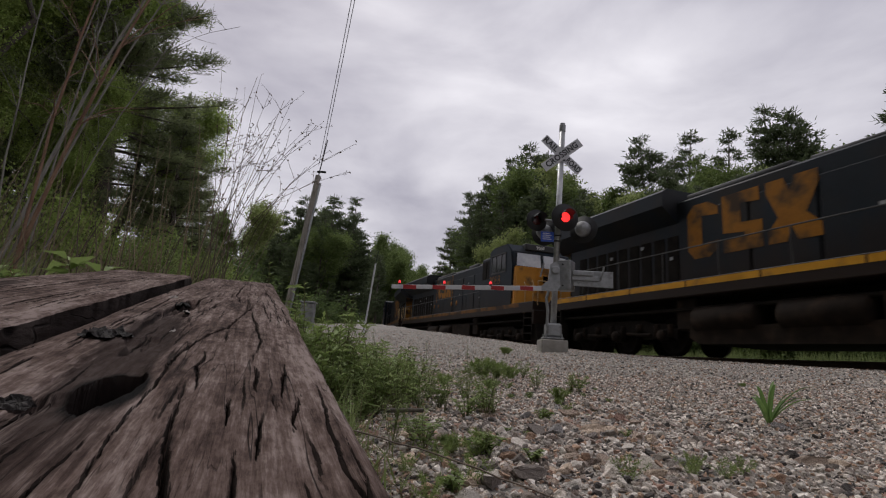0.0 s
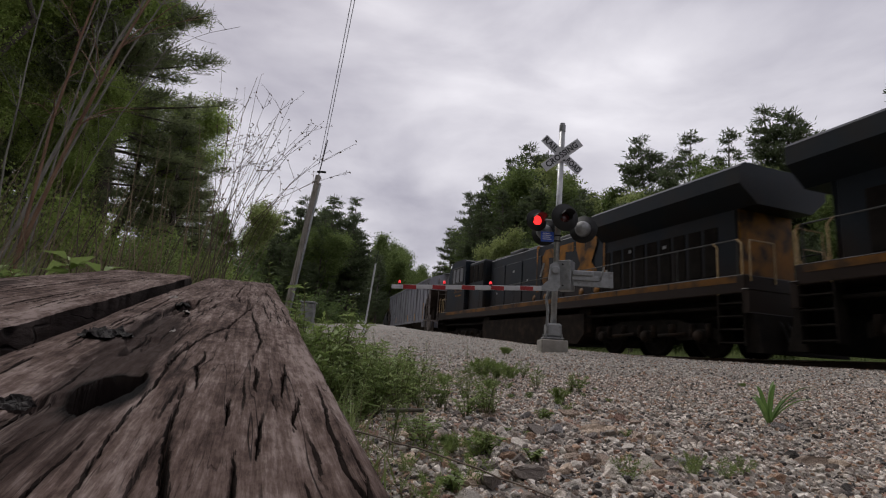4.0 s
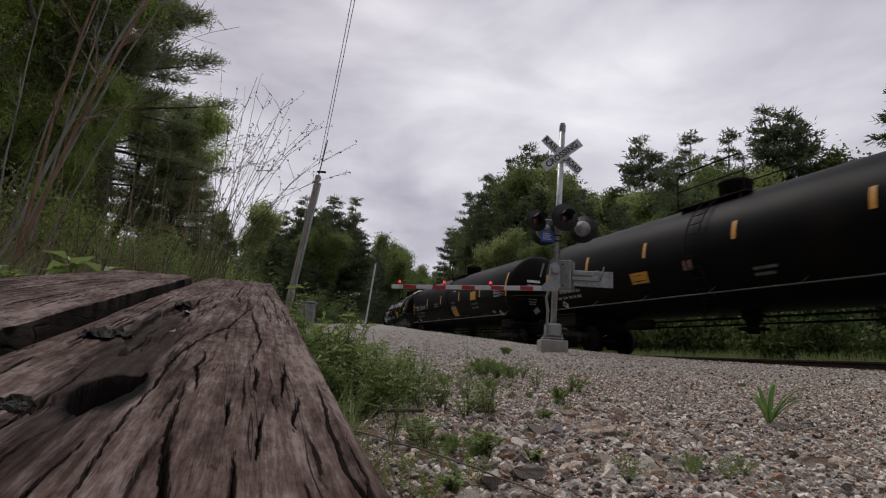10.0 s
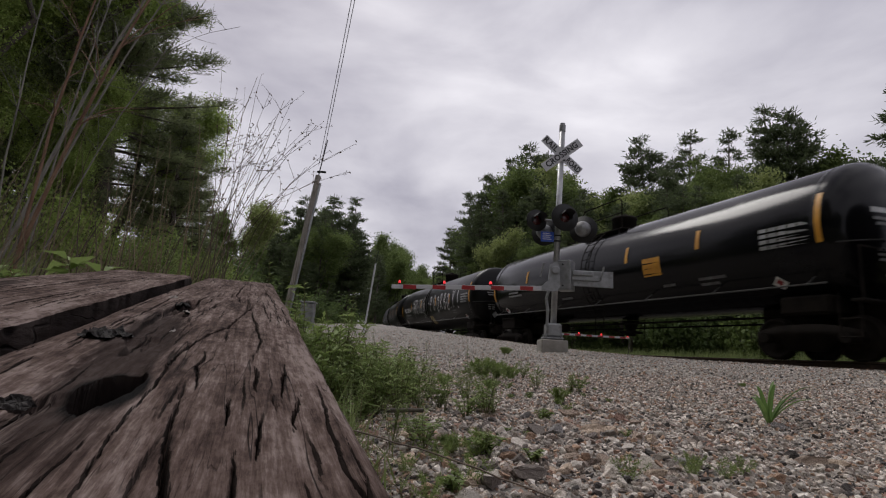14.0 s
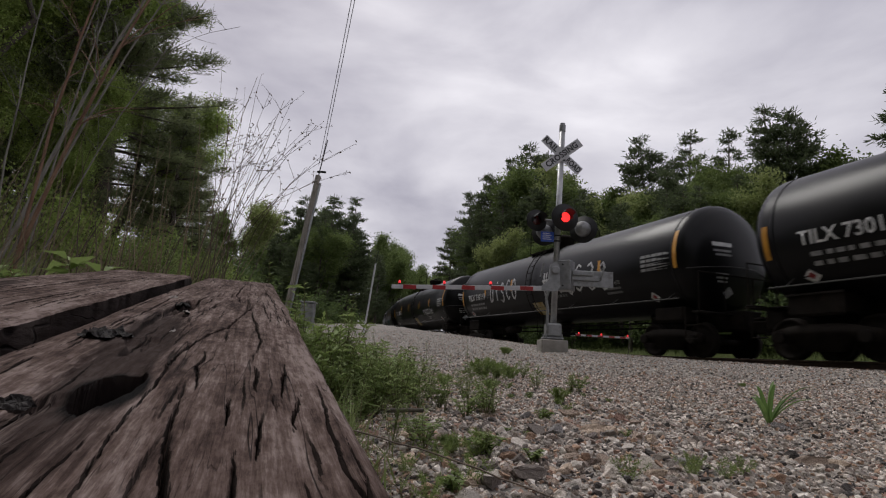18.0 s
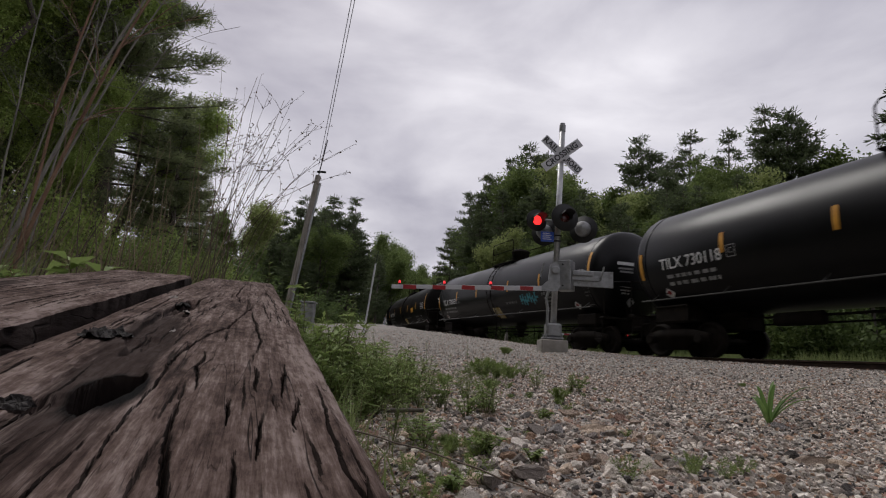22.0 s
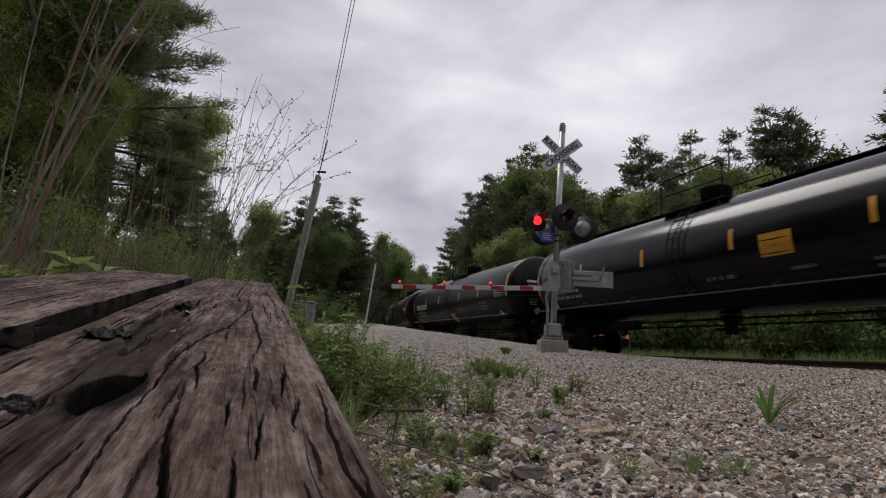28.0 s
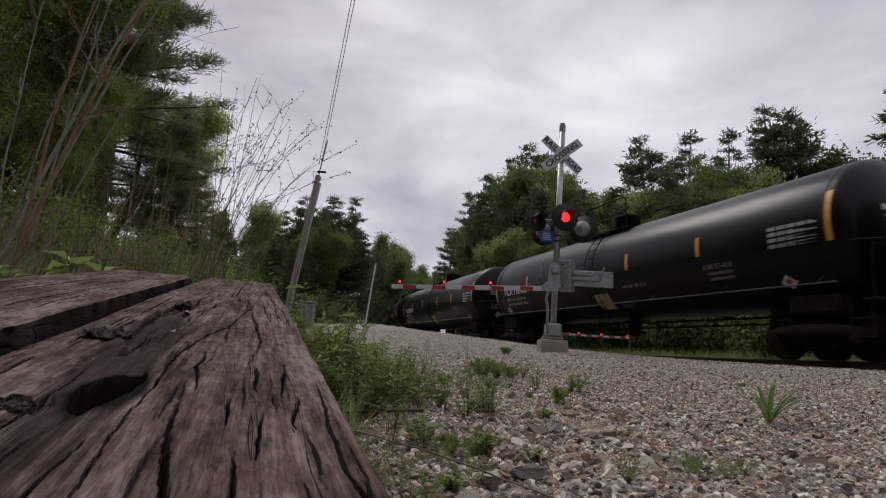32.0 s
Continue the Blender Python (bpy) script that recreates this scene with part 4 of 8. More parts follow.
def locomotive(number, bracket, label, sill=None, nose_paint=None, tanks=True, gold_rear=False, back=0.0, emblem=(-2.4, 0.9, 2.4, 3.92)):
    """Cab at +x. 22.3 m over couplers."""
    car = thing("locomotive", label, "locomotive", group="train")
    # deck, sill stripe and walkway
    bm = B()
    box(bm, -10.6, 10.6, -1.5, 1.5, 1.32, 1.76, 0.02)
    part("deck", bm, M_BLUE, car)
    for y in (-1, 1):
        bm = B()
        x = -10.4
        while x < 9.4:
            slab(bm, x, min(x + 2.15, 9.4), 1.57, 1.73, y * 1.506)
            x += 2.2
        part("sill_stripe", bm, sill or M_GOLD, car, "yellow stripe along the walkway edge")
        bm = B()
        pts = [(-10.4 + 1.9 * i, y * 1.44) for i in range(9)]
        rod(bm, (pts[0][0], pts[0][1], 2.62), (pts[-1][0], pts[-1][1], 2.62), 0.018, n=6)
        part("handrail", bm, M_DULLRAIL, car, "thin grey handrail")
        for x, yy in pts:
            part("stanchion", rod(B(), (x, yy, 1.6), (x, yy, 2.62), 0.018, n=6), M_DULLRAIL, car)
    # long hood, radiator and wings
    bm = B()
    box(bm, -10.0, 4.6, -0.95, 0.95, 1.62, 4.2, 0.06)
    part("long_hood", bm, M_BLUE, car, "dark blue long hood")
    for x0, x1 in ((-4.0, -2.3), (-2.2, -0.6), (-0.5, 1.1), (1.2, 2.8), (2.9, 4.4)):
        for y in (-1, 1):
            bm = B()
            box(bm, x0, x1, min(y * 0.95, y * 0.985), max(y * 0.95, y * 0.985), 1.75, 3.75, 0.012)
            part("hood_door", bm, M_BLUE, car)
    bm = B()
    for y in (-1, 1):
        for i in range(9):
            x = -9.4 + 0.55 * i
            box(bm, x, x + 0.42, min(y * 0.95, y * 0.97), max(y * 0.95, y * 0.97), 1.9, 3.2, 0.01)
    tagged(part("radiator_grille", bm, M_UNDER, car), kind="stuff")
    bm = B()
    sec = [(-1.5, 4.0), (-1.5, 4.42), (-1.3, 4.56), (1.3, 4.56), (1.5, 4.42), (1.5, 4.0), (0.95, 3.55), (-0.95, 3.55)]
    va = [bm.verts.new((-10.6, y, z)) for y, z in sec]
    vb = [bm.verts.new((-4.6, y, z)) for y, z in sec]
    bm.faces.new(va)
    bm.faces.new(vb[::-1])
    for i in range(8):
        bm.faces.new((va[i], vb[i], vb[(i + 1) % 8], va[(i + 1) % 8]))
    bmesh.ops.recalc_face_normals(bm, faces=bm.faces[:])
    part("radiator_wing", bm, M_BLUE, car, "flared radiator section overhanging the hood")
    bm = B()
    for x0, x1, z1 in ((-4.4, -1.2, 4.38), (-0.8, 1.0, 4.32), (1.4, 2.8, 4.42), (3.0, 4.5, 4.3)):
        box(bm, x0, x1, -0.8, 0.8, 4.18, z1, 0.04)
    lathe(bm, [(4.18, 0.3), (4.5, 0.26)], "Z", 12, (0.1, 0, 0))
    part("roof_equipment", bm, M_BLACK, car)
    # inertial filter housing behind the cab
    bm = B()
    box(bm, 4.6, 6.6, -1.3, 1.3, 1.62, 4.3, 0.08)
    part("filter_housing", bm, M_BLUE, car)
    bm = B()
    for y in (-1.31, 1.31):
        for i in range(3):
            box(bm, 4.75 + 0.6 * i, 5.25 + 0.6 * i, min(y, y * 1.012), max(y, y * 1.012), 3.2, 4.1, 0.01)
    tagged(part("filter_grille", bm, M_UNDER, car), kind="stuff")
    # cab
    bm = B()
    out = [(6.6, 1.62), (6.6, 4.42), (7.0, 4.58), (8.55, 4.58), (9.05, 4.15), (9.2, 3.45), (9.2, 1.62)]
    prism(bm, out, -1.5, 1.5)
    bmesh.ops.bevel(bm, geom=bm.edges[:], offset=0.05, segments=2, affect="EDGES")
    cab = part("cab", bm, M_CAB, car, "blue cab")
    before = set(car.children)
    for y in (-1, 1):
        for x0, x1 in ((6.95, 7.42), (7.5, 8.0), (8.08, 8.45)):
            bm = B()
            box(bm, x0, x1, min(y * 1.5, y * 1.512), max(y * 1.5, y * 1.512), 3.35, 4.12, 0.004)
            part("side_window", bm, M_GLASS, cab)
        bm = B()
        for x in (6.92, 7.46, 8.04, 8.5):
            box(bm, x - 0.025, x + 0.025, min(y * 1.5, y * 1.53), max(y * 1.5, y * 1.53), 3.3, 4.16)
        box(bm, 6.9, 8.52, min(y * 1.5, y * 1.53), max(y * 1.5, y * 1.53), 3.27, 3.33)
        box(bm, 6.9, 8.52, min(y * 1.5, y * 1.56), max(y * 1.5, y * 1.56), 4.13, 4.18)
        part("window_frame", bm, M_DULLRAIL, cab)
        flat_text(car, number, 0.62, 7.6, y * 1.508, 2.95, M_GOLD, side=y)
        bm = B()
        slab(bm, 7.1, 8.0, 2.55, 2.63, y * 1.508)
        part("cab_underline", bm, M_GOLD, car)
    for y0, y1 in ((-1.3, -0.08), (0.08, 1.3)):
        bm = B()
        k = [bm.verts.new(p) for p in ((9.19, y0, 3.5), (9.19, y1, 3.5), (9.06, y1 * 0.95, 4.1), (9.06, y0 * 0.95, 4.1))]
        for v in k:
            v.co.x += 0.03
        bm.faces.new(k)
        part("windscreen", bm, M_WINDSCREEN, cab, "windscreen with a sky reflection painted pale")
    bm = B()
    box(bm, 8.5, 8.95, -0.75, 0.75, 4.3, 4.62, 0.04)
    part("number_board", bm, M_BLACK, cab)
    me = lettering(number, 0.22)
    for v in me.vertices:
        v.co = Vector((8.957, v.co.x, 4.46 + v.co.y))
    part("number", me, M_WHITE, cab)
    cab.location.x -= back
    for o in car.children:
        if o not in before:
            o.location.x -= back * 1.45
    # nose
    bm = B()
    plan = [(9.15, -1.46), (9.55, -1.46), (10.5, -0.95), (10.7, -0.72), (10.7, 0.72), (10.5, 0.95), (9.55, 1.46), (9.15, 1.46)]
    lower = [bm.verts.new((x, y, 1.62)) for x, y in plan]
    upper = [bm.verts.new((x, y * 0.97, 3.5 - 0.16 * (x - 9.15))) for x, y in plan]
    bm.faces.new(lower)
    bm.faces.new(upper)
    for i in range(8):
        bm.faces.new((lower[i], lower[(i + 1) % 8], upper[(i + 1) % 8], upper[i]))
    bmesh.ops.recalc_face_normals(bm, faces=bm.faces[:])
    bmesh.ops.bevel(bm, geom=bm.edges[:], offset=0.05, segments=2, affect="EDGES")
    nose = part("nose", bm, nose_paint or M_NOSE, car, "dark blue nose" if nose_paint else "yellow nose")
    nose.location.x -= back * 1.2
    bm = B()
    box(bm, 10.69, 10.72, -0.95, -0.35, 1.8, 3.05, 0.01)
    box(bm, 10.7, 10.74, -0.8, -0.5, 2.5, 2.95, 0.02)
    box(bm, 10.69, 10.73, -0.86, -0.78, 1.75, 3.1, 0.005)
    part("nose_door", bm, nose_paint or M_NOSE, nose)
    bm = B()
    box(bm, 10.71, 10.75, -0.75, -0.52, 2.6, 2.9, 0.01)
    part("door_window", bm, M_GLASS, nose)
    bm = B()
    for z in (2.75, 2.98):
        lathe(bm, [(10.7, 0.02), (10.76, 0.1), (10.7, 0.1)], "X", 12, (0, 0, z))
    part("headlight", bm, M_WHITE, nose)
    # end sheets, steps, plough, coupler
    for sx in (-1, 1):
        bm = B()
        box(bm, sx * 10.55, sx * 10.7, -1.5, 1.5, 1.05, 1.6, 0.02)
        part("end_plate", bm, M_BLUE, car)
        for y in (-1, 1):
            for z in (0.35, 0.66, 0.97, 1.28):
                part("step_tread", box(B(), sx * 9.85, sx * 10.55, min(y * 1.15, y * 1.5), max(y * 1.15, y * 1.5), z, z + 0.035), M_UNDER, car)
            for x in (9.83, 10.56):
                part("step_side", box(B(), sx * x - 0.015, sx * x + 0.015, min(y * 1.15, y * 1.5), max(y * 1.15, y * 1.5), 0.3, 1.6), M_UNDER, car)
            bm = B()
            for x in (9.85, 10.55):
                chain(bm, [(sx * x, y * 1.48, 1.3), (sx * x, y * 1.48, 2.5), (sx * (x - 0.12), y * 1.48, 2.62)], 0.02)
            chain(bm, [(sx * 10.62, y * 1.3, 1.6), (sx * 10.62, y * 1.3, 2.6), (sx * 10.62, y * 0.5, 2.6), (sx * 10.62, y * 0.5, 1.6)], 0.018)
            part("end_rail", bm, M_STEPRAIL, car, "pale grab rail")
        bm = B()
        prism(bm, [(sx * 10.5, 0.15), (sx * 10.5, 1.05), (sx * 10.72, 1.05), (sx * 10.95, 0.15)], -1.4, 1.4)
        part("plough", bm, M_UNDER, car)
        bm = B()
        box(bm, sx * 10.6, sx * 11.12, -0.12, 0.12, 0.72, 1.0, 0.04)
        part("coupler", bm, M_UNDER, car)
        for y in (-0.6, -0.35, 0.35, 0.6):
            bm = B()
            chain(bm, [(sx * 10.68, y, 1.0), (sx * 10.85, y, 0.7), (sx * 10.95, y, 0.45)], 0.03)
            part("air_hose", bm, M_BLACK, car)
        loco_truck(car, sx * 7.0)
    bm = B()
    box(bm, -10.06, -10.0, -0.93, 0.93, 1.62, 3.9, 0.02)
    part("rear_hood_face", bm, M_GOLD if gold_rear else M_BLUE, car, "yellow hood end" if gold_rear else "")
    # fuel tank and air tanks
    bm = B()
    if tanks:
        prism(bm, [(-3.9, 0.72), (0.7, 0.72), (0.7, 1.25), (3.4, 1.25), (3.4, 0.5), (3.1, 0.28), (-3.6, 0.28), (-3.9, 0.45)], -1.35, 1.35)
    else:
        prism(bm, [(-4.2, 1.3), (4.2, 1.3), (4.2, 0.6), (3.8, 0.28), (-3.8, 0.28), (-4.2, 0.6)], -1.42, 1.42)
    part("fuel_tank", bm, M_RUSTY, car)
    for y in (-1, 1):
        for x0 in (-3.85, -1.45) if tanks else ():
            bm = B()
            lathe(bm, [(x0, 0.05), (x0 + 0.05, 0.3), (x0 + 0.12, 0.37), (x0 + 1.85, 0.37), (x0 + 1.92, 0.3), (x0 + 1.97, 0.05)], "X", 20, (0, y * 1.12, 0.92))
            part("air_reservoir", bm, M_RUSTY, car)
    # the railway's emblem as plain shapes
    for y in (-1, 1):
        yy = y * 0.992
        sgn = 1 if y < 0 else -1

        def put(name, outlines):
            bm = B()
            for o in outlines:
                k = [bm.verts.new((emblem[0] + sgn * a * emblem[1], yy, b)) for a, b in o]
                bm.faces.new(k)
            part(name, bm, M_GOLD, car, "yellow painted emblem shape")
        h0, h1 = emblem[2], emblem[3]
        put("emblem_block", [[(-2.0, h0 + 0.25), (-1.75, h0), (-1.2, h0), (-0.85, h0 + 0.2), (-0.85, h0 + 0.42), (-1.45, h0 + 0.36), (-1.45, h1 - 0.36), (-0.85, h1 - 0.42), (-0.85, h1 - 0.2), (-1.2, h1), (-1.75, h1), (-2.0, h1 - 0.25)]])
        put("emblem_block", [[(-0.7, h0), (0.55, h0), (0.55, h0 + 0.68), (-0.1, h0 + 0.72), (-0.1, h1 - 0.3), (0.5, h1 - 0.36), (0.5, h1), (-0.7, h1), (-0.7, h0 + 0.52), (0.0, h0 + 0.46), (0.0, h0 + 0.34), (-0.7, h0 + 0.36)]])
        put("emblem_block", [[(0.7, h0), (1.2, h0), (1.35, h0 + 0.35), (1.5, h0), (2.1, h0), (2.1, h0 + 0.3), (1.75, h0 + 0.6), (2.1, h1 - 0.3), (2.1, h1), (1.5, h1), (1.35, h1 - 0.35), (1.2, h1), (0.7, h1), (0.7, h1 - 0.3), (1.0, h0 + 0.6), (0.7, h0 + 0.3)]])
        if bracket:
            put("emblem_bracket", [[(-2.55, h0 - 0.2), (-2.3, h0 - 0.2), (-2.3, h0 - 0.08), (-2.43, h0 - 0.08), (-2.43, h1 + 0.14), (-2.3, h1 + 0.14), (-2.3, h1 + 0.26), (-2.55, h1 + 0.26)]])
            put("emblem_bracket", [[(2.62, h0 - 0.2), (2.62, h1 + 0.26), (2.37, h1 + 0.26), (2.37, h1 + 0.14), (2.5, h1 + 0.14), (2.5, h0 - 0.08), (2.37, h0 - 0.08), (2.37, h0 - 0.2)]])
        if bracket:
            for a in (-1.9, -1.0, 1.5, 2.4):
                part("emblem_dot", lathe(B(), [(yy * 1.0, 0.02), (yy * 1.001, 0.15), (yy * 1.003, 0.15), (yy * 1.004, 0.02)], "Y", 14, (emblem[0] + a, 0, h0 - 0.45)), M_GOLD, car)
        # small pale notices on the hood
        for a, b in ((-7.6, 2.9), (-6.1, 3.0), (-4.9, 2.5), (0.6, 2.75), (1.9, 3.3), (3.6, 2.4)):
            bm = B()
            slab(bm, a, a + 0.13, b, b + 0.1, y * 0.9925)
            part("notice", bm, M_WHITE_DIM, car)
    # conduit, brackets and boxes under the deck
    for y in (-1, 1):
        bm = B()
        chain(bm, [(-10.2, y * 1.3, 1.22), (-3.6, y * 1.3, 1.2), (3.6, y * 1.3, 1.2), (10.2, y * 1.3, 1.22)], 0.05)
        part("air_pipe", bm, M_UNDER, car)
        for x in (-4.4, 3.7):
            bm = B()
            box(bm, x, x + 0.7, y * 1.0 - 0.3, y * 1.0 + 0.3, 0.45, 1.3, 0.04)
            part("equipment_box", bm, M_RUSTY, car)
    bm = B()
    box(bm, -10.3, 10.3, -0.45, 0.45, 0.75, 1.34, 0.03)
    part("underframe", bm, M_UNDER, car)
    for o in car.children:
        if not o.name.startswith(("truck", "step_", "plough", "coupler", "air_", "fuel", "end_plate")):
            o.location.z += 0.2
    return car


# pale base colour holds the sky's reflection in the windscreen
M_WINDSCREEN = mat("reflection_pale_glass", (0.3, 0.32, 0.35), (0.45, 0.47, 0.5), 3, 0.15, 0, 0, 20)
M_STEPRAIL = mat("worn_yellow_rail", (0.3, 0.19, 0.07), (0.45, 0.33, 0.18), 5, 0.6, 0, 0, 30)

# Where each coupling stands along the line at the start of the clip
JOIN = -82.05         # between the hopper car and the first tank car
CAR = 17.99
LOCO = 22.4
TRAIN = []            # (thing, middle at the start, half its wheelbase, turned round)


def ride(car, middle, base, reverse=False):
    TRAIN.append((car, middle, base, reverse))


def car_pose(middle, base, reverse):
    a, _ = line_at(middle + base)
    b, _ = line_at(middle - base)
    d = a - b
    m = Matrix.Translation((a + b) / 2) @ Matrix.Rotation(math.atan2(d.y, d.x), 4, "Z") @ Matrix.Rotation(-math.asin(d.z / d.length), 4, "Y")
    return m @ Matrix.Rotation(math.pi, 4, "Z") if reverse else m


def stripes(*xs, z0=2.5, z1=3.0):
    return [("stripe", x, z0, z1, 0.13) for x in xs]


COMMON = [("stripe", 7.56, 2.35, 3.4, 0.13), ("stripe", -7.55, 2.15, 2.9, 0.13), ("bars", 6.3, 7.3, 1.3, 1, M_WHITE_DIM), ("placard", -6.8, 1.72)]
TABLE = [("table", 6.2, 7.35, 2.36, 2.88), ("placard", 6.38, 1.66)]


def build_train():
    loco_a = locomotive("3059", False, "dark blue locomotive with a large yellow emblem and grimy underframe", sill=M_SILL)
    ride(loco_a, -18.1 + 11.15, 7.0)
    loco_b = locomotive("3088", True, "dark blue locomotive with a yellow nose leading and pale windscreen", back=0.6, emblem=(-2.24, 0.6, 2.8, 3.85))
    ride(loco_b, -40.4 + 11.15, 7.0)
    loco_c = locomotive("3239", True, "dark blue locomotive running backwards with its cab behind", gold_rear=True, nose_paint=M_CAB, tanks=False)
    ride(loco_c, -63.0 + 11.3, 7.0, True)
    ride(hopper_car(), JOIN + 9.6, 7.0)

    def number(text, m, m2=None, x=-5.78):
        return [("text", text, x, 2.47, 0.42, m, 0.93), ("dashes", x - 0.85, x + 0.85, 2.14, 2, m2 or M_WHITE_DIM), ("cell", -4.6, 2.37)]
    # the marks that all cars of one owner carry
    house = TABLE + [("text", "AAR ST-470", 4.75, 2.2, 0.17, M_WHITE_DIM), ("bars", 4.4, 5.3, 2.04, 2, M_WHITE_FAINT), ("dashes", 1.1, 2.15, 2.03, 1, M_WHITE_FAINT),
                     ("sheet", -0.45, 0.3, 1.44, 1.9, M_YELLOWING), ("sheet", 0.62, 1.16, 1.44, 1.54, M_STENCIL_GREY)] + stripes(-4.7, -1.98, 1.5, 4.25)
    specs = [
        (M_TANK_DULL, "dull black tank car with yellow strips and an orange panel", "rail", False,
         number("TAEX  2236", M_WHITE_DIM, x=-6.4) + TABLE + [("sheet", -2.87, -2.13, 2.04, 2.36, M_YELLOW), ("sheet", -0.77, -0.45, 2.2, 2.45, M_STAIN), ("bars", 1.2, 2.0, 2.0, 2, M_WHITE_FAINT), ("sheet", 5.75, 6.25, 1.82, 2.08, M_WHITE_FAINT)] + stripes(-5.0, -2.18, 0.9, 3.94, z0=2.75, z1=3.2)),
        (M_TANK_DULL, "dull black tank car with pale stencilled numbers on its flank", "rail", False,
         number("TCBX  304064", M_WHITE_DIM, M_WHITE_FAINT, -6.05) + TABLE + [("sheet", 0.2, 0.98, 1.72, 2.2, M_YELLOW), ("sheet", 0.62, 0.9, 1.78, 2.02, M_CREAM), ("sheet", 3.25, 3.98, 2.42, 2.85, M_YELLOW), ("dashes", 3.3, 4.1, 2.22, 2, M_WHITE_FAINT), ("bars", -2.92, -2.1, 2.55, 2, M_WHITE_FAINT), ("dashes", 0.3, 0.9, 2.45, 3, M_WHITE_FAINT), ("sheet", 5.5, 5.85, 1.68, 1.8, M_WHITE_DIM), ("bars", 0.5, 1.0, 3.1, 1, M_WHITE_DIM)] + stripes(-4.35, -1.58, 1.56, 4.52)),
        (M_TANK_SHINY, "glossy black tank car with an orange panel and yellow strips", "rail", False,
         TABLE + [("sheet", 2.39, 3.1, 2.2, 2.72, M_YELLOW), ("bars", 4.27, 5.14, 1.95, 2, M_WHITE_FAINT), ("bars", 2.98, 3.6, 1.9, 1, M_WHITE_FAINT), ("bars", -2.2, -1.4, 1.9, 1, M_WHITE_FAINT), ("bars", -6.2, -4.9, 2.4, 2, M_WHITE_DIM)] + stripes(-4.5, -1.63, 1.7, 4.46, z0=2.7, z1=3.2)),
        (M_TANK, "black tank car with large white spray lettering and yellow strips", "rail", False,
         number("TILX 730117", M_WHITE) + house + [("spray", "ARLOH", -4.05, 2.15, 0.4, 0.98, 0.47, 0.07), ("spray", "20", -1.6, 2.3, 0.24, 0.5, 0.28, 0.07), ("letters", "POORBOY!", (0.22, 1.0, 1.8, 2.45, 3.18, 3.82, 4.78, 5.6), 2.16, 0.42, 0.95, 0.09),
          ("rays", [(-4.4, 3.1, -4.15, 2.85), (-4.45, 2.65, -4.15, 2.65), (-4.35, 2.05, -4.1, 2.3), (-3.9, 1.85, -3.8, 2.05), (-1.5, 3.2, -1.62, 2.95), (-1.15, 3.2, -1.5, 2.9), (-1.1, 1.95, -1.5, 2.2), (-1.5, 1.85, -1.6, 2.05), (-0.1, 2.72, -0.05, 2.62), (0.0, 2.74, 0.05, 2.64)])]),
        (M_TANK, "black tank car with tall white spray letters on its flank", "rail", False,
         number("TILX 730119", M_WHITE) + house + [("spray", "DISCO", -4.2, 2.15, 0.42, 0.85, 0.56, 0.09), ("letters", "#H6S3E", (0.6, 1.5, 2.28, 2.86, 3.56, 4.2), 2.08, 0.5, 0.9, 0.08)]),
        (M_TANK, "black tank car with a pale spray-painted word and stencilled data", "rail", False,
         number("TILX 730118", M_WHITE) + house + [("text", "mapache", 3.72, 2.25, 0.8, M_GRAFFITI, 0.85), ("text", "-2020-", 3.8, 1.8, 0.25, M_GRAFFITI)]),
        (M_TANK, "black tank car with a small teal spray tag and white stencils", "rail", False,
         number("TILX 730193", M_WHITE) + house + [("tag", 2.55, 2.05), ("sheet", 7.15, 7.4, 1.85, 2.15, M_STENCIL_GREY), ("bars", 6.9, 7.6, 1.62, 1, M_WHITE_FAINT)]),
        (M_TANK_DULL, "dull black tank car with weathered paint, framed marks and yellow panels", "rail", False,
         number("TILX 730103", M_WHITE) + [("table", 6.1, 7.1, 2.42, 2.88), ("placard", 6.75, 1.6), ("frame", 5.58, 6.06, 1.75, 2.02), ("sheet", 2.75, 3.6, 2.36, 2.68, M_YELLOW), ("sheet", -0.26, 0.5, 1.6, 2.0, M_YELLOWING), ("dashes", 4.04, 5.0, 2.0, 2, M_WHITE_FAINT), ("bars", 0.7, 2.9, 2.0, 1, M_STENCIL_GREY)] + stripes(-4.6, -1.6, 1.42, 4.52)),
        (M_TANK_SHINY, "glossy black tank car with roof walkway and yellow panel", "rail", True,
         number("SIOX 31058", M_WHITE) + [("table", 5.7, 6.8, 2.24, 2.74), ("placard", 6.68, 1.6), ("frame", 6.02, 6.46, 1.62, 1.88), ("sheet", 2.19, 2.97, 2.2, 2.72, M_YELLOW), ("dashes", 0.5, 1.4, 1.9, 1, M_WHITE_FAINT), ("bars", 4.38, 5.16, 1.88, 2, M_WHITE_FAINT), ("bars", 2.75, 3.36, 1.9, 1, M_WHITE_FAINT)] + stripes(-4.69, -1.62, 1.47, 4.59)),
        (M_TANK, "black tank car with yellow strips and a yellowed panel below", "rail", False,
         number("TILX 730212", M_WHITE) + house),
        (M_TANK, "black tank car with white stencils near its leading end", "rail", False,
         number("TILX 730108", M_WHITE) + house),
    ]
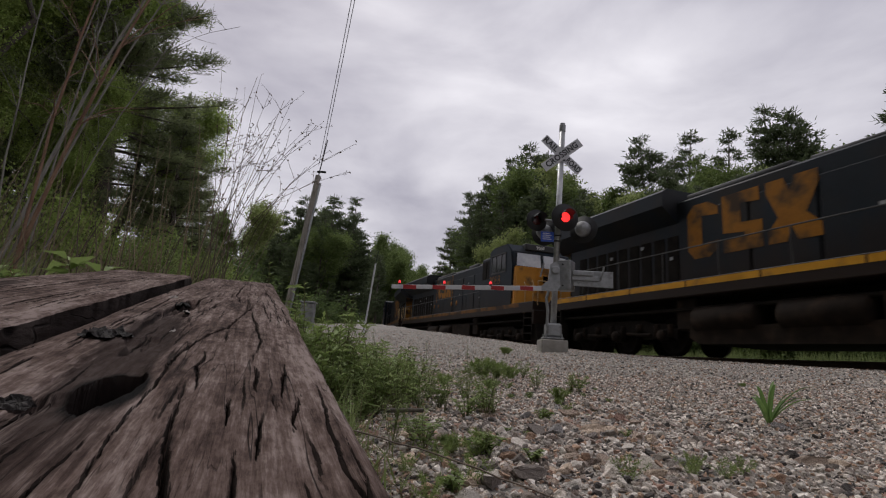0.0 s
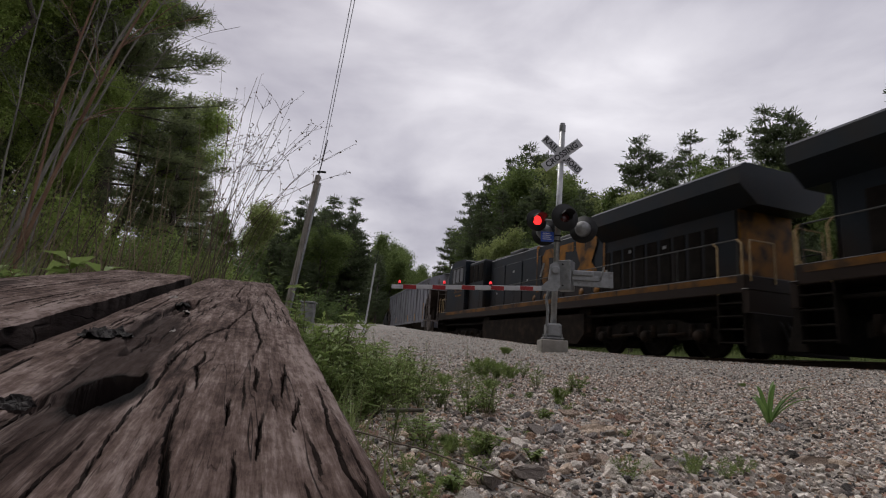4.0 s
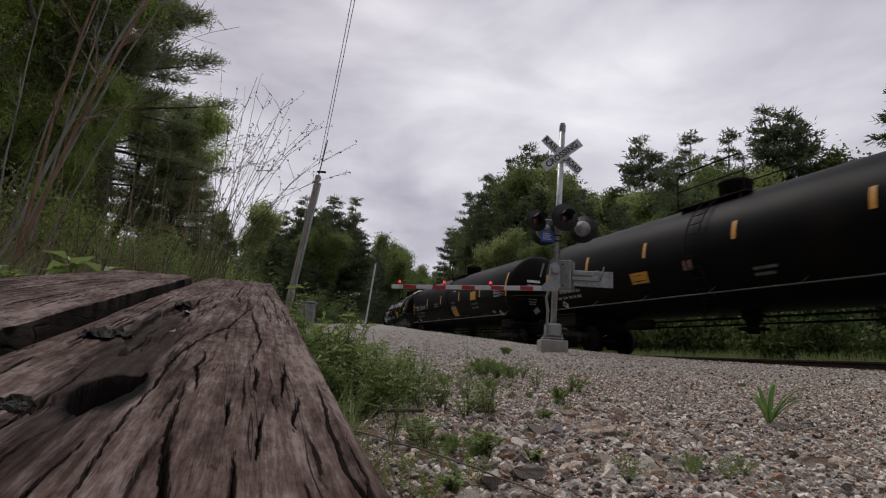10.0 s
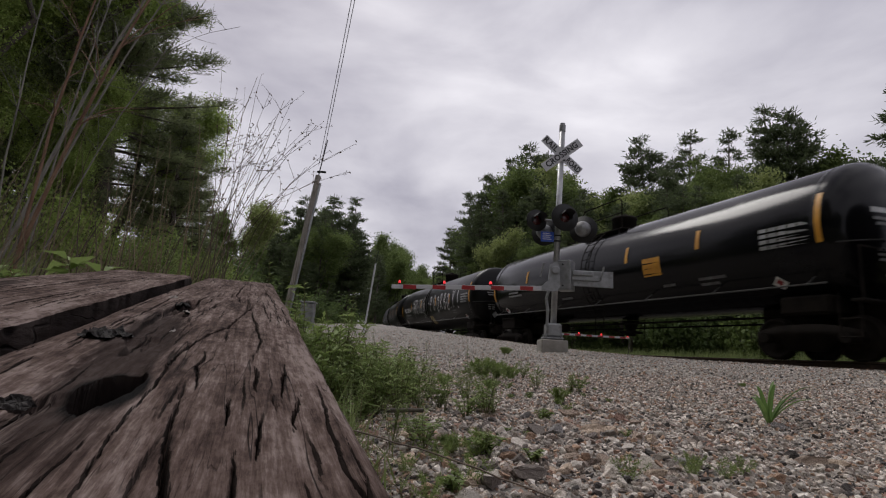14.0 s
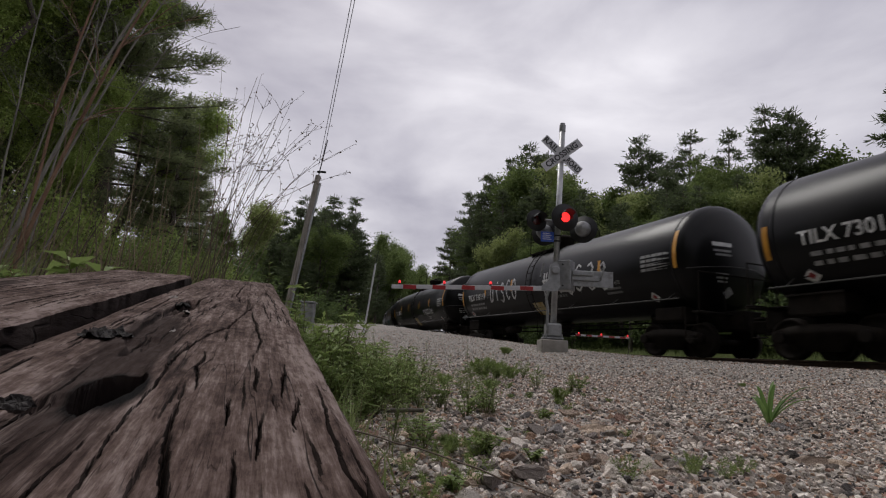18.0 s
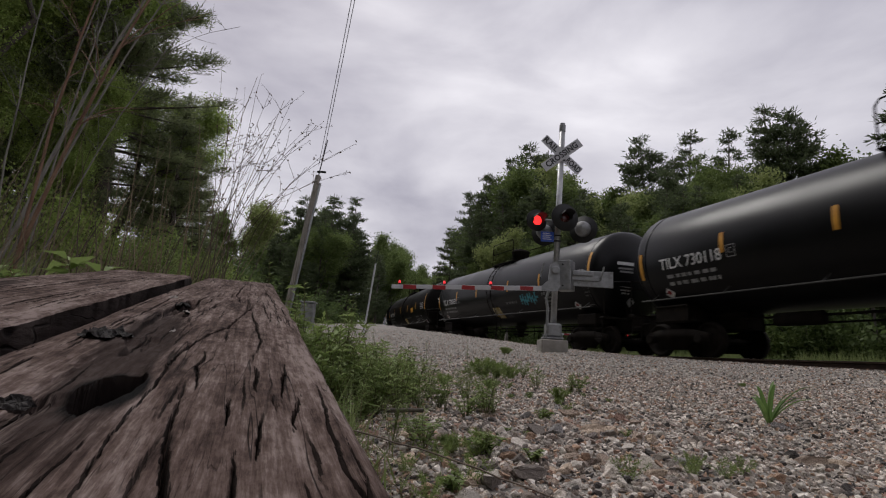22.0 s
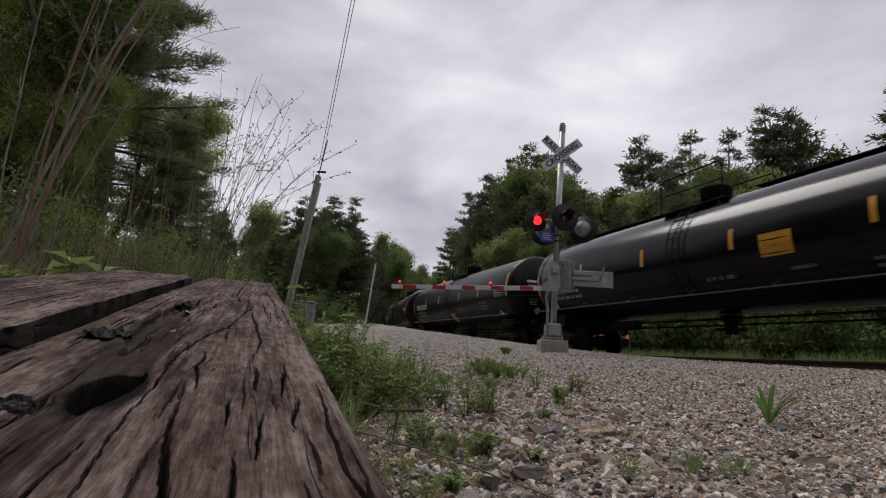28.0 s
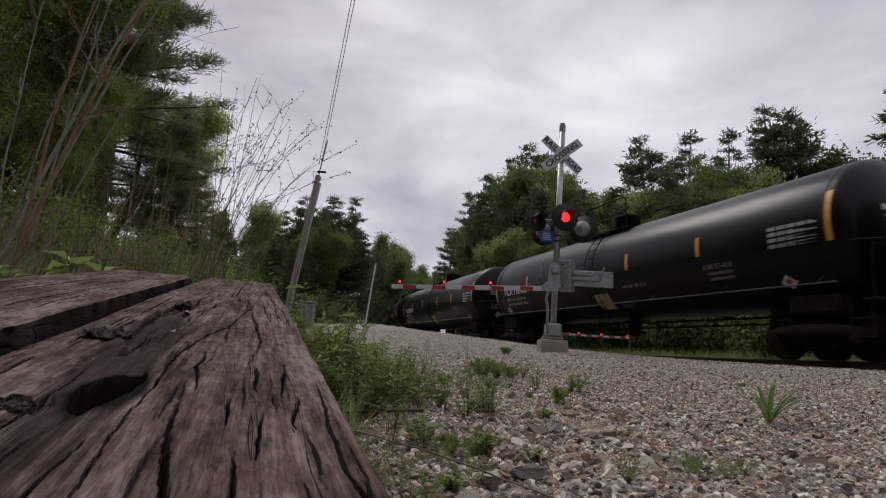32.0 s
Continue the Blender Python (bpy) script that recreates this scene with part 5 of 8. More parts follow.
    for k in range(14):
        paint, label, manway, walkway, marks = specs[k] if k < len(specs) else specs[(7, 9, 10)[k % 3]]
        marks = list(marks)
        extra = [m for m in marks if m[0] == "tag"]
        marks = [m for m in marks if m not in extra]
        car = tank_car(paint, COMMON + marks, manway, walkway)
        for y, z, w, h in ((-0.5, 2.98, 0.62, 0.11), (-0.5, 2.83, 0.55, 0.06), (-0.47, 2.72, 0.5, 0.06), (-0.5, 2.2, 0.4, 0.05), (-0.5, 2.1, 0.36, 0.05), (-0.48, 2.0, 0.3, 0.05)):
            part("end_stencil", head_wrap(bar_mesh(w, h), y, z), M_WHITE if h > 0.1 else M_WHITE_DIM, car)
        me = bpy.data.meshes.new("end_placard")
        me.from_pydata([(-0.17, 0, 0), (0, -0.17, 0), (0.17, 0, 0), (0, 0.17, 0)], [], [(0, 1, 2, 3)])
        part("end_placard", head_wrap(me, -0.25, 1.75), M_WHITE_DIM, car)
        bm = B()
        chain(bm, [(8.33 - 0.5 * (yy / 1.45) ** 2, yy, 2.42 - 0.1 * (yy / 1.45) ** 2) for yy in [-1.45 + 2.9 * i / 12 for i in range(13)]], 0.014)
        part("end_grab_rail", bm, M_DULLRAIL, car)
        car["label"] = label
        for m in extra:
            rnd = random.Random(9)
            for i in range(7):
                x = m[1] + 0.2 * i
                z = m[2] + rnd.uniform(-0.05, 0.1)
                part("spray_stroke", tank_plate(x, x + 0.1, z - 0.15, z + rnd.uniform(0.15, 0.3)), M_TEAL, car)
                part("spray_stroke", tank_plate(x, x + 0.28, z - 0.02, z + 0.06, 0.006), M_TEAL, car)
        slack = (0.81, 0.18, 0.04, -0.07, 0.05, -0.18, 0.07, -0.1, -0.22, -0.15)
        ride(car, JOIN - CAR * k - CAR / 2 + (slack[k] if k < 10 else -0.12), 6.8)


M_STAIN = mat("faded_rust_decal", (0.12, 0.06, 0.04), (0.2, 0.1, 0.07), 5, 0.7, 0, 0, 30)
M_CREAM = mat("dirty_cream_decal", (0.25, 0.22, 0.15), (0.42, 0.36, 0.24), 4, 0.7, 0, 0, 30)
build_train()


# ---- the crossing signal ----
def build_signal():
    base = Vector((2.37, 11.0, 0.53))
    sig = thing("crossing_signal", "galvanised railroad crossing signal mast with crossbuck, flashing lamps and lowered gate", "crossing signal", Matrix.Translation(base))
    lean = Vector((0.032, 0, 1.0))

    def up(h):
        return lean * h
    bm = B()
    box(bm, -0.27, 0.27, -0.27, 0.27, -0.3, 0.22, 0.02)
    part("foundation", bm, M_CONC, sig, "concrete foundation block")
    bm = B()
    box(bm, -0.2, 0.2, -0.2, 0.2, 0.24, 0.27, 0.005)
    box(bm, -0.15, 0.17, -0.16, 0.16, 0.27, 0.56, 0.04)
    for sx in (-0.16, 0.16):
        for sy in (-0.16, 0.16):
            rod(bm, (sx, sy, 0.2), (sx, sy, 0.34), 0.018)
    part("junction_base", bm, M_ALU, sig, "cast aluminium junction box base")
    bm = B()
    rod(bm, up(0.5), up(4.98), 0.063, n=20)
    for f in bm.faces:
        f.smooth = len(f.verts) == 4
    part("mast", bm, M_GALV, sig, "galvanised steel mast")
    bm = B()
    rod(bm, up(4.86), up(5.02), 0.07, n=18)
    rod(bm, up(5.02), up(5.06), 0.055, n=18)
    part("mast_cap", bm, M_ALU, sig)
    bm = B()
    chain(bm, [(-0.14, -0.12, 0.5), (-0.13, -0.14, 0.8), (-0.17, -0.16, 1.05), (-0.1, -0.14, 1.3)], 0.03, 8)
    part("cable_conduit", bm, M_ALU, sig)
    # the gate mechanism, on the mast's side
    gx = up(1.62)
    bm = B()
    turn = Matrix.Translation((gx.x + 0.21, 0, 0)) @ Matrix.Rotation(radians(-33), 4, "Z")
    box(bm, -0.16, 0.16, -0.15, 0.15, 1.26, 1.9, 0.018, turn)
    mech = part("gate_mechanism", bm, M_ALU, sig, "grey gate mechanism box")
    bm = B()
    box(bm, -0.135, 0.135, -0.165, -0.15, 1.31, 1.85, 0.006, turn)
    for z in (1.4, 1.76):
        box(bm, 0.14, 0.17, -0.175, -0.13, z - 0.03, z + 0.03, 0.004, turn)
    part("mechanism_door", bm, M_ALU, mech)
    bm = B()
    for z in (1.35, 1.8):
        lathe(bm, [(-0.18, 0.008), (-0.18, 0.02), (-0.16, 0.02)], "Y", 8, (0, 0, z))
    for v in bm.verts:
        v.co = turn @ v.co
    part("door_bolt", bm, M_BLACK, mech)
    bm = B()
    prism(bm, [(-0.3, 1.2), (0.02, 1.2), (0.09, 1.32), (0.06, 1.74), (-0.02, 1.83), (-0.12, 1.76), (-0.16, 1.42), (-0.3, 1.3)], -0.3, -0.24)
    part("arm_bracket", bm, M_ALU, mech)
    bm = B()
    lathe(bm, [(-0.33, 0.05), (-0.33, 0.09), (-0.24, 0.09), (-0.24, 0.05)], "Y", 14, (-0.02, 0, 1.64))
    part("pivot_hub", bm, M_ALU, mech)
    # arm runs out to one side and a counterweight to the other
    bm = B()
    tip = Vector((-3.38, 0.0, 1.1))
    root = Vector((-0.2, 0.0, 1.25))
    box(bm, tip.x, root.x, -0.29, -0.26, -0.05, 0.05, 0.004)
    for v in bm.verts:
        t = (v.co.x - root.x) / (tip.x - root.x)
        v.co.z = v.co.z * (1 - 0.2 * t) + root.z + (tip.z - root.z) * t
    arm = part("gate_arm", bm, M_SIGN, sig, "white gate arm with red reflective bands")
    for i in range(5):
        x0 = -3.14 + 0.6 * i
        t = (x0 - root.x) / (tip.x - root.x)
        zc = root.z + (tip.z - root.z) * t
        bm = B()
        box(bm, x0, x0 + 0.27, -0.296, -0.254, zc - 0.042, zc + 0.042, 0.003)
        part("red_band", bm, M_RED, arm)
    for x, s in ((-3.22, 0.75), (-2.3, 0.75), (-1.35, 0.95)):
        t = (x - root.x) / (tip.x - root.x)
        zc = root.z + (tip.z - root.z) * t
        bm = B()
        rod(bm, (x, -0.275, zc + 0.04), (x, -0.275, zc + 0.07), 0.03 * s, n=10)
        lamp = part("arm_lamp", bm, M_BLACK, arm)
        bm = B()
        lathe(bm, [(zc + 0.07, 0.034 * s), (zc + 0.1, 0.034 * s), (zc + 0.13, 0.015)], "Z", 10, (x, -0.275, 0))
        part("arm_lamp_lens", bm, M_TIP, lamp, "lit red lens")
    bm = B()
    box(bm, 0.4, 1.24, -0.12, -0.09, 1.36, 1.7, 0.01)
    box(bm, 0.36, 0.95, -0.16, -0.12, 1.48, 1.58, 0.01)
    box(bm, 0.36, 0.8, -0.2, -0.06, 1.58, 1.68, 0.015)
    part("counterweight", bm, M_ALU, sig, "grey counterweight plate")
    bm = B()
    for sx in (-0.31, 0.95):
        rod(bm, (sx, -0.2, 1.5), (sx + 0.06, -0.24, 1.78), 0.02)
    part("stay_pin", bm, M_ALU, sig)
    # lamps on a cross arm: two towards the road on this side, two behind
    bm = B()
    rod(bm, (-0.42, 0.06, 2.8), (0.55, 0.06, 2.78), 0.03)
    lathe(bm, [(2.74, 0.1), (2.96, 0.1)], "Z", 14, (0.09, 0, 0))
    part("lamp_crossarm", bm, M_ALU, sig)

    def lamp(x, y, z, yaw, r, name):
        m = pose(x, y, z, 0, 0, yaw)
        holder = part(name, lathe(B(), [(0.0, 0.02), (0.0, r), (0.015, r), (0.015, 0.12), (0.06, 0.13), (0.16, 0.1), (0.18, 0.02)], "Y", 32), M_BLACK, sig, "black round lamp background")
        holder.matrix_basis = m
        bm = B()
        n = 20
        ring = []
        for i in range(n + 1):
            t = math.pi * (-0.12 + 1.24 * i / n)
            ring.append((0.125 * math.cos(t), 0.125 * math.sin(t)))
        va = [bm.verts.new((x2, 0.0, z2)) for x2, z2 in ring]
        vb = [bm.verts.new((x2 * 1.02, -0.26 if 3 < i < n - 3 else -0.12, z2 * 1.02)) for i, (x2, z2) in enumerate(ring)]
        for i in range(n):
            bm.faces.new((va[i], vb[i], vb[i + 1], va[i + 1]))
        part("hood", bm, M_BLACK, holder)
        part("lens", lathe(B(), [(-0.012, 0.02), (-0.01, 0.1), (0.0, 0.112), (0.006, 0.112)], "Y", 24), M_LENS, holder, "dark red lens")
        lit = part("lit_lamp", lathe(B(), [(-0.004, 0.02), (-0.003, 0.105), (0.0, 0.107)], "Y", 24), M_LIT, holder, "glowing red lamp")
        return lit
    lamps = [lamp(-0.38, -0.02, 2.76, 18, 0.24, "signal_lamp"), lamp(0.17, -0.28, 2.79, 12, 0.3, "signal_lamp")]
    for x, y, z in ((0.64, 0.0, 2.62), (-0.13, 0.3, 2.58)):
        back = lamp(x, y, z, 150, 0.3, "signal_lamp_back").parent
        bm = B()
        lathe(bm, [(0.02, 0.02), (0.02, 0.17), (0.1, 0.165), (0.18, 0.12), (0.2, 0.02)], "Y", 24)
        part("lamp_housing", bm, M_ALU, back, "round grey lamp housing")
    # small blue notice with pale lines
    bm = B()
    box(bm, -0.3, -0.02, -0.1, -0.085, 2.28, 2.5, 0.004)
    plate = part("notice_plate", bm, M_SIGNBLUE, sig, "small blue notice plate")
    bm = B()
    for i in range(4):
        box(bm, -0.26, -0.07 - 0.03 * (i % 2), -0.104, -0.1, 2.33 + 0.042 * i, 2.345 + 0.042 * i)
    part("notice_line", bm, M_SIGN, plate)
    # crossbuck
    c = up(4.28)
    for angle, words, dy in ((40, "CROSSING", -0.075), (-40, "RAIL ROAD", -0.069)):
        m = Matrix.Translation((c.x, dy, c.z)) @ pose(0, 0, 0, 0, 0, 8) @ Matrix.Rotation(radians(-angle), 4, "Y")
        bm = B()
        box(bm, -0.55, 0.55, -0.003, 0.003, -0.105, 0.105, 0.0)
        blade = part("crossbuck_blade", bm, M_SIGN, sig, "white crossbuck blade with black lettering")
        blade.matrix_basis = m
        halves = [("CROSSING", 0, 0.5)] if angle > 0 else [("RAIL", -0.34, 0.4), ("ROAD", 0.34, 0.4)]
        for text, off, _ in halves:
            me = lettering(text, 0.185, spacing=1.04, bold=0.006)
            span = max(v.co.x for v in me.vertices) - min(v.co.x for v in me.vertices)
            fit = 0.385 / span if off else min(1.0, 1.04 / span)
            for v in me.vertices:
                v.co = Vector((v.co.x * fit + off, -0.005, v.co.y))
            part("lettering", me, M_BLACK, blade)
    bm = B()
    box(bm, c.x - 0.08, c.x + 0.08, -0.07, 0.07, c.z - 0.14, c.z - 0.1, 0.005)
    box(bm, c.x - 0.08, c.x + 0.08, -0.07, 0.07, c.z + 0.1, c.z + 0.14, 0.005)
    for h in (2.32, 2.44):
        box(bm, up(h).x - 0.075, up(h).x + 0.075, -0.075, 0.075, h - 0.015, h + 0.015, 0.004)
    part("clamp", bm, M_BLACK, sig)
    return sig, lamps


signal, LAMPS = build_signal()


# ---- old timbers in the foreground ----
def timber(q0, q1, s0, s1, z0, z1, thick, seed, label, checks=(), hollows=()):
    """A weathered squared timber lying along the line, its top split by long checks. Local x runs along it, y across."""
    rnd = random.Random(seed)
    nu, nv = 340, 340
    width, length = q1 - q0, s0 - s1
    cracks = [(list(c), 0.45 * w, 0.016) for c, w in checks]
    for i in range(110):
        u, v = rnd.uniform(0.05, 0.95) ** 1.4, rnd.uniform(0.04, 0.96)
        ln = rnd.uniform(0.02, 0.16) * (0.35 + u)
        cracks.append(([(u + ln * k / 3, v + rnd.uniform(-0.006, 0.006)) for k in range(4)], rnd.uniform(0.0002, 0.0005), rnd.uniform(0.003, 0.009)))
    lines = []
    for c, w, deep in cracks:
        us = [p[0] for p in c]
        if us[0] > us[-1]:
            c = c[::-1]
        lines.append((np.array([p[0] for p in c]), np.array([p[1] for p in c]), w, deep))
    verts, faces = [], []
    vv = np.linspace(0, 1, nv + 1)
    for i in range(nu + 1):
        u = (i / nu) ** 1.7
        x = u * length
        h = np.zeros(nv + 1)
        for j, v in enumerate(vv):
            y = v * width
            h[j] = 0.0026 * noise.noise(Vector((x * 1.6, y * 9, seed))) + 0.0014 * noise.noise(Vector((x * 2.6, y * 60, seed))) + 0.0007 * noise.noise(Vector((x * 6, y * 240, seed))) + 0.0006 * noise.noise(Vector((x * 60, y * 90, seed)))
        for cu, cv, w, deep in lines:
            if cu[0] < u < cu[-1]:
                mid = np.interp(u, cu, cv) * width + 0.003 * noise.noise(Vector((x * 9, cv[0] * 50, 0))) + 0.002 * noise.noise(Vector((x * 34, cv[0] * 50, 4))) + 0.0011 * noise.noise(Vector((x * 130, cv[0] * 50, 4)))
                t = (u - cu[0]) / (cu[-1] - cu[0])
                k = min(1.0, 2.2 * t, 2.2 * (1 - t))
                ww = w * (0.25 + k) * (1 + 0.8 * u) * (1 + 0.6 * noise.noise(Vector((x * 70, cv[0] * 50, 9))))
                d = np.abs(vv * width - mid)
                h -= deep * k * np.clip(2.4 - d / (ww * 0.6), 0, 1)
        for hu, hv, ru, rv, deep in hollows:
            if abs(u - hu) < ru * 1.5:
                for j, v in enumerate(vv):
                    e = math.hypot((u - hu) / ru, (v - hv) / rv) + 0.22 * noise.noise(Vector((u * 45, v * 9, 7))) + 0.1 * noise.noise(Vector((u * 120, v * 30, 7)))
                    h[j] -= deep * (1 - step(e, 0.9, 1.05))
        edge = np.minimum(vv, 1 - vv) * width
        worn = 0.012 + 0.006 * noise.noise(Vector((x * 6, seed, 0)))
        h -= 0.005 * np.clip(1 - edge / worn, 0, 1) ** 2
        h -= 0.03 * max(0, 1 - min(x, length - x) / 0.04) ** 2
        wob = 0.005 * noise.noise(Vector((x * 5, 0, seed))) + 0.0015 * noise.noise(Vector((x * 30, 0, seed)))
        for j, v in enumerate(vv):
            verts.append((x, v * width + (wob * (1 - 2 * v) if v in (0, 1) else 0), (z1 - z0) * u + h[j]))
    row = nv + 1
    for i in range(nu):
        for j in range(nv):
            a = i * row + j
            faces.append((a, a + row, a + row + 1, a + 1))
    edge = [i * row for i in range(nu + 1)] + [nu * row + j for j in range(1, nv + 1)] + [i * row + nv for i in range(nu - 1, -1, -1)] + [j for j in range(nv - 1, 0, -1)]
    rings = [edge]
    for level in range(1, 7):
        ring = []
        for k in edge:
            x, y, z = verts[k]
            u = x / length
            out = 0.004 * noise.noise(Vector((x * 3, level * 1.7, seed))) + 0.002 * noise.noise(Vector((x * 12, level * 3.1, seed)))
            side = -1 if y < width * 0.5 else 1
            base = (z1 - z0) * u
            verts.append((x, y + side * out, base + (z - base) * (1 - level / 6) - thick * level / 6))
            ring.append(len(verts) - 1)
        rings.append(ring)
    k = len(edge)
    for ra, rb in zip(rings, rings[1:]):
        for i in range(k):
            faces.append((ra[i], rb[i], rb[(i + 1) % k], ra[(i + 1) % k]))
    faces.append(tuple(rings[-1]))
    me = bpy.data.meshes.new("old_timber")
    me.from_pydata(verts, [], faces)
    me.polygons.foreach_set("use_smooth", [True] * (len(faces) - 1) + [False])
    me.update()
    bm = B()
    bm.from_mesh(me)
    bmesh.ops.recalc_face_normals(bm, faces=bm.faces[:])
    bm.to_mesh(me)
    bm.free()
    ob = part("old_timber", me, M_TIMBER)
    start = ACROSS * q1 + ALONG * s0
    # local x along -ALONG, local y along -ACROSS
    m = Matrix(((-ALONG.x, -ACROSS.x, 0, start.x), (-ALONG.y, -ACROSS.y, 0, start.y), (0, 0, 1, z0), (0, 0, 0, 1)))
    ob.matrix_basis = m
    return tagged(ob, label, "timber", "stack of old timbers")


def timber_material():
    """Grey weathered fibres over dark red-brown wood, split by fine checks; black stain round the bolt hole."""
    m = bpy.data.materials.new("weathered_timber")
    m.use_nodes = True
    n, l = m.node_tree.nodes, m.node_tree.links
    p = n["Principled BSDF"]
    co = n.new("ShaderNodeTexCoord")

    def grain(scale, detail, rough=0.55, twist=0.0):
        mp = n.new("ShaderNodeMapping")
        mp.inputs["Scale"].default_value = scale
        l.new(co.outputs["Object"], mp.inputs[0])
        t = n.new("ShaderNodeTexNoise")
        t.inputs["Scale"].default_value, t.inputs["Detail"].default_value = 1.0, detail
        t.inputs["Roughness"].default_value, t.inputs["Distortion"].default_value = rough, twist
        l.new(mp.outputs[0], t.inputs["Vector"])
        return t.outputs[0]

    def calc(op, a, b, c=None):
        k = n.new("ShaderNodeMath")
        k.operation = op
        for i, v in enumerate((a, b, c)):
            if v is None:
                continue
            if isinstance(v, (int, float)):
                k.inputs[i].default_value = v
            else:
                l.new(v, k.inputs[i])
        return k.outputs[0]

    def span(v, a, b, c=0.0, d=1.0):
        k = n.new("ShaderNodeMapRange")
        for i, q in enumerate((a, b, c, d)):
            k.inputs[i + 1].default_value = q
        l.new(v, k.inputs[0])
        return k.outputs[0]
    patch = grain((5, 22, 9), 5.0, 0.65, 0.3)
    fibre = grain((8, 170, 60), 6.0, 0.68, 0.0)
    fine = grain((30, 700, 300), 4.0, 0.75, 0.0)
    mottle = grain((60, 130, 90), 5.0, 0.7, 0.0)
    split = grain((1.3, 70, 20), 2.0, 0.5, 0.3)
    split2 = grain((2.6, 170, 50), 2.0, 0.5, 0.3)
    tone = calc("MULTIPLY_ADD", fibre, 0.6, calc("MULTIPLY_ADD", fine, 0.3, calc("MULTIPLY_ADD", mottle, 0.42, calc("MULTIPLY", patch, 0.62))))
    ramp = n.new("ShaderNodeValToRGB")
    tones = [(0.8, (0.03, 0.0195, 0.017)), (0.91, (0.08, 0.0535, 0.045)), (1.0, (0.135, 0.097, 0.084)), (1.12, (0.26, 0.205, 0.185))]
    e = ramp.color_ramp.elements
    while len(e) < len(tones):
        e.new(0.5)
    for el, (at, c) in zip(e, tones):
        el.position, el.color = at / 1.2, (*c, 1)
    l.new(calc("DIVIDE", tone, 1.2), ramp.inputs[0])
    # fine checks where the noise passes its middle
    thin = calc("ABSOLUTE", calc("SUBTRACT", split, 0.5), 0.0)
    thin2 = calc("ABSOLUTE", calc("SUBTRACT", split2, 0.5), 0.0)
    where = grain((3, 30, 9), 2.0)
    crack = calc("MULTIPLY", span(thin, 0.002, 0.008, 0.75, 0.0), span(where, 0.47, 0.56))
    crack2 = calc("MULTIPLY", span(thin2, 0.003, 0.01, 0.5, 0.0), span(where, 0.5, 0.4))
    crack = calc("MAXIMUM", crack, crack2)
    # stain round the hole, long with the grain
    xyz = n.new("ShaderNodeSeparateXYZ")
    l.new(co.outputs["Object"], xyz.inputs[0])
    ex = calc("MULTIPLY", calc("SUBTRACT", xyz.outputs[0], 0.46), 3.1)
    ey = calc("MULTIPLY", calc("SUBTRACT", calc("MULTIPLY_ADD", xyz.outputs[0], -0.045, xyz.outputs[1]), 0.114), 36.0)
    r = calc("SQRT", calc("ADD", calc("MULTIPLY", ex, ex), calc("MULTIPLY", ey, ey)), 0.0)
    stain = span(calc("ADD", r, calc("MULTIPLY", calc("SUBTRACT", fibre, 0.5), 0.9)), 0.75, 1.1, 0.82, 0.0)
    brown = n.new("ShaderNodeMixRGB")
    l.new(stain, brown.inputs[0])
    l.new(ramp.outputs[0], brown.inputs[1])
    brown.inputs[2].default_value = (0.019, 0.0115, 0.0098, 1)
    # near-black colour inside the bolt hole
    hx = calc("DIVIDE", calc("SUBTRACT", xyz.outputs[0], 0.302), 0.05)
    hy = calc("DIVIDE", calc("SUBTRACT", xyz.outputs[1], 0.12), 0.0195)
    rr = calc("ADD", calc("SQRT", calc("ADD", calc("MULTIPLY", hx, hx), calc("MULTIPLY", hy, hy)), 0.0), calc("MULTIPLY", calc("SUBTRACT", fibre, 0.5), 0.35))
    hole_black = n.new("ShaderNodeMixRGB")
    l.new(span(rr, 0.82, 1.08, 1.0, 0.0), hole_black.inputs[0])
    l.new(brown.outputs[0], hole_black.inputs[1])
    hole_black.inputs[2].default_value = (0.0035, 0.003, 0.003, 1)
    brown = hole_black
    # sides darken with the normal: the gap's shade put into the wood colour
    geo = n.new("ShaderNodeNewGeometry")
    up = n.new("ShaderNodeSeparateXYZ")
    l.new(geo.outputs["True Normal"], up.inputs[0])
    side_shade = n.new("ShaderNodeMixRGB")
    l.new(span(calc("MULTIPLY_ADD", fibre, 0.3, up.outputs[2]), 0.35, 0.75, 0.9, 0.0), side_shade.inputs[0])
    l.new(brown.outputs[0], side_shade.inputs[1])
    side_shade.inputs[2].default_value = (0.011, 0.0075, 0.0065, 1)
    brown = side_shade
    over = n.new("ShaderNodeMixRGB")
    l.new(crack, over.inputs[0])
    l.new(brown.outputs[0], over.inputs[1])
    over.inputs[2].default_value = (0.006, 0.004, 0.0036, 1)
    l.new(over.outputs[0], p.inputs["Base Color"])
    p.inputs["Roughness"].default_value = 0.92
    p.inputs["Specular IOR Level"].default_value = 0.06
    b = n.new("ShaderNodeBump")
    b.inputs["Strength"].default_value, b.inputs["Distance"].default_value = 0.8, 0.003
    l.new(calc("SUBTRACT", calc("ADD", fibre, calc("MULTIPLY", fine, 0.35)), crack), b.inputs["Height"])
    l.new(b.outputs[0], p.inputs["Normal"])
    return m


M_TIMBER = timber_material()
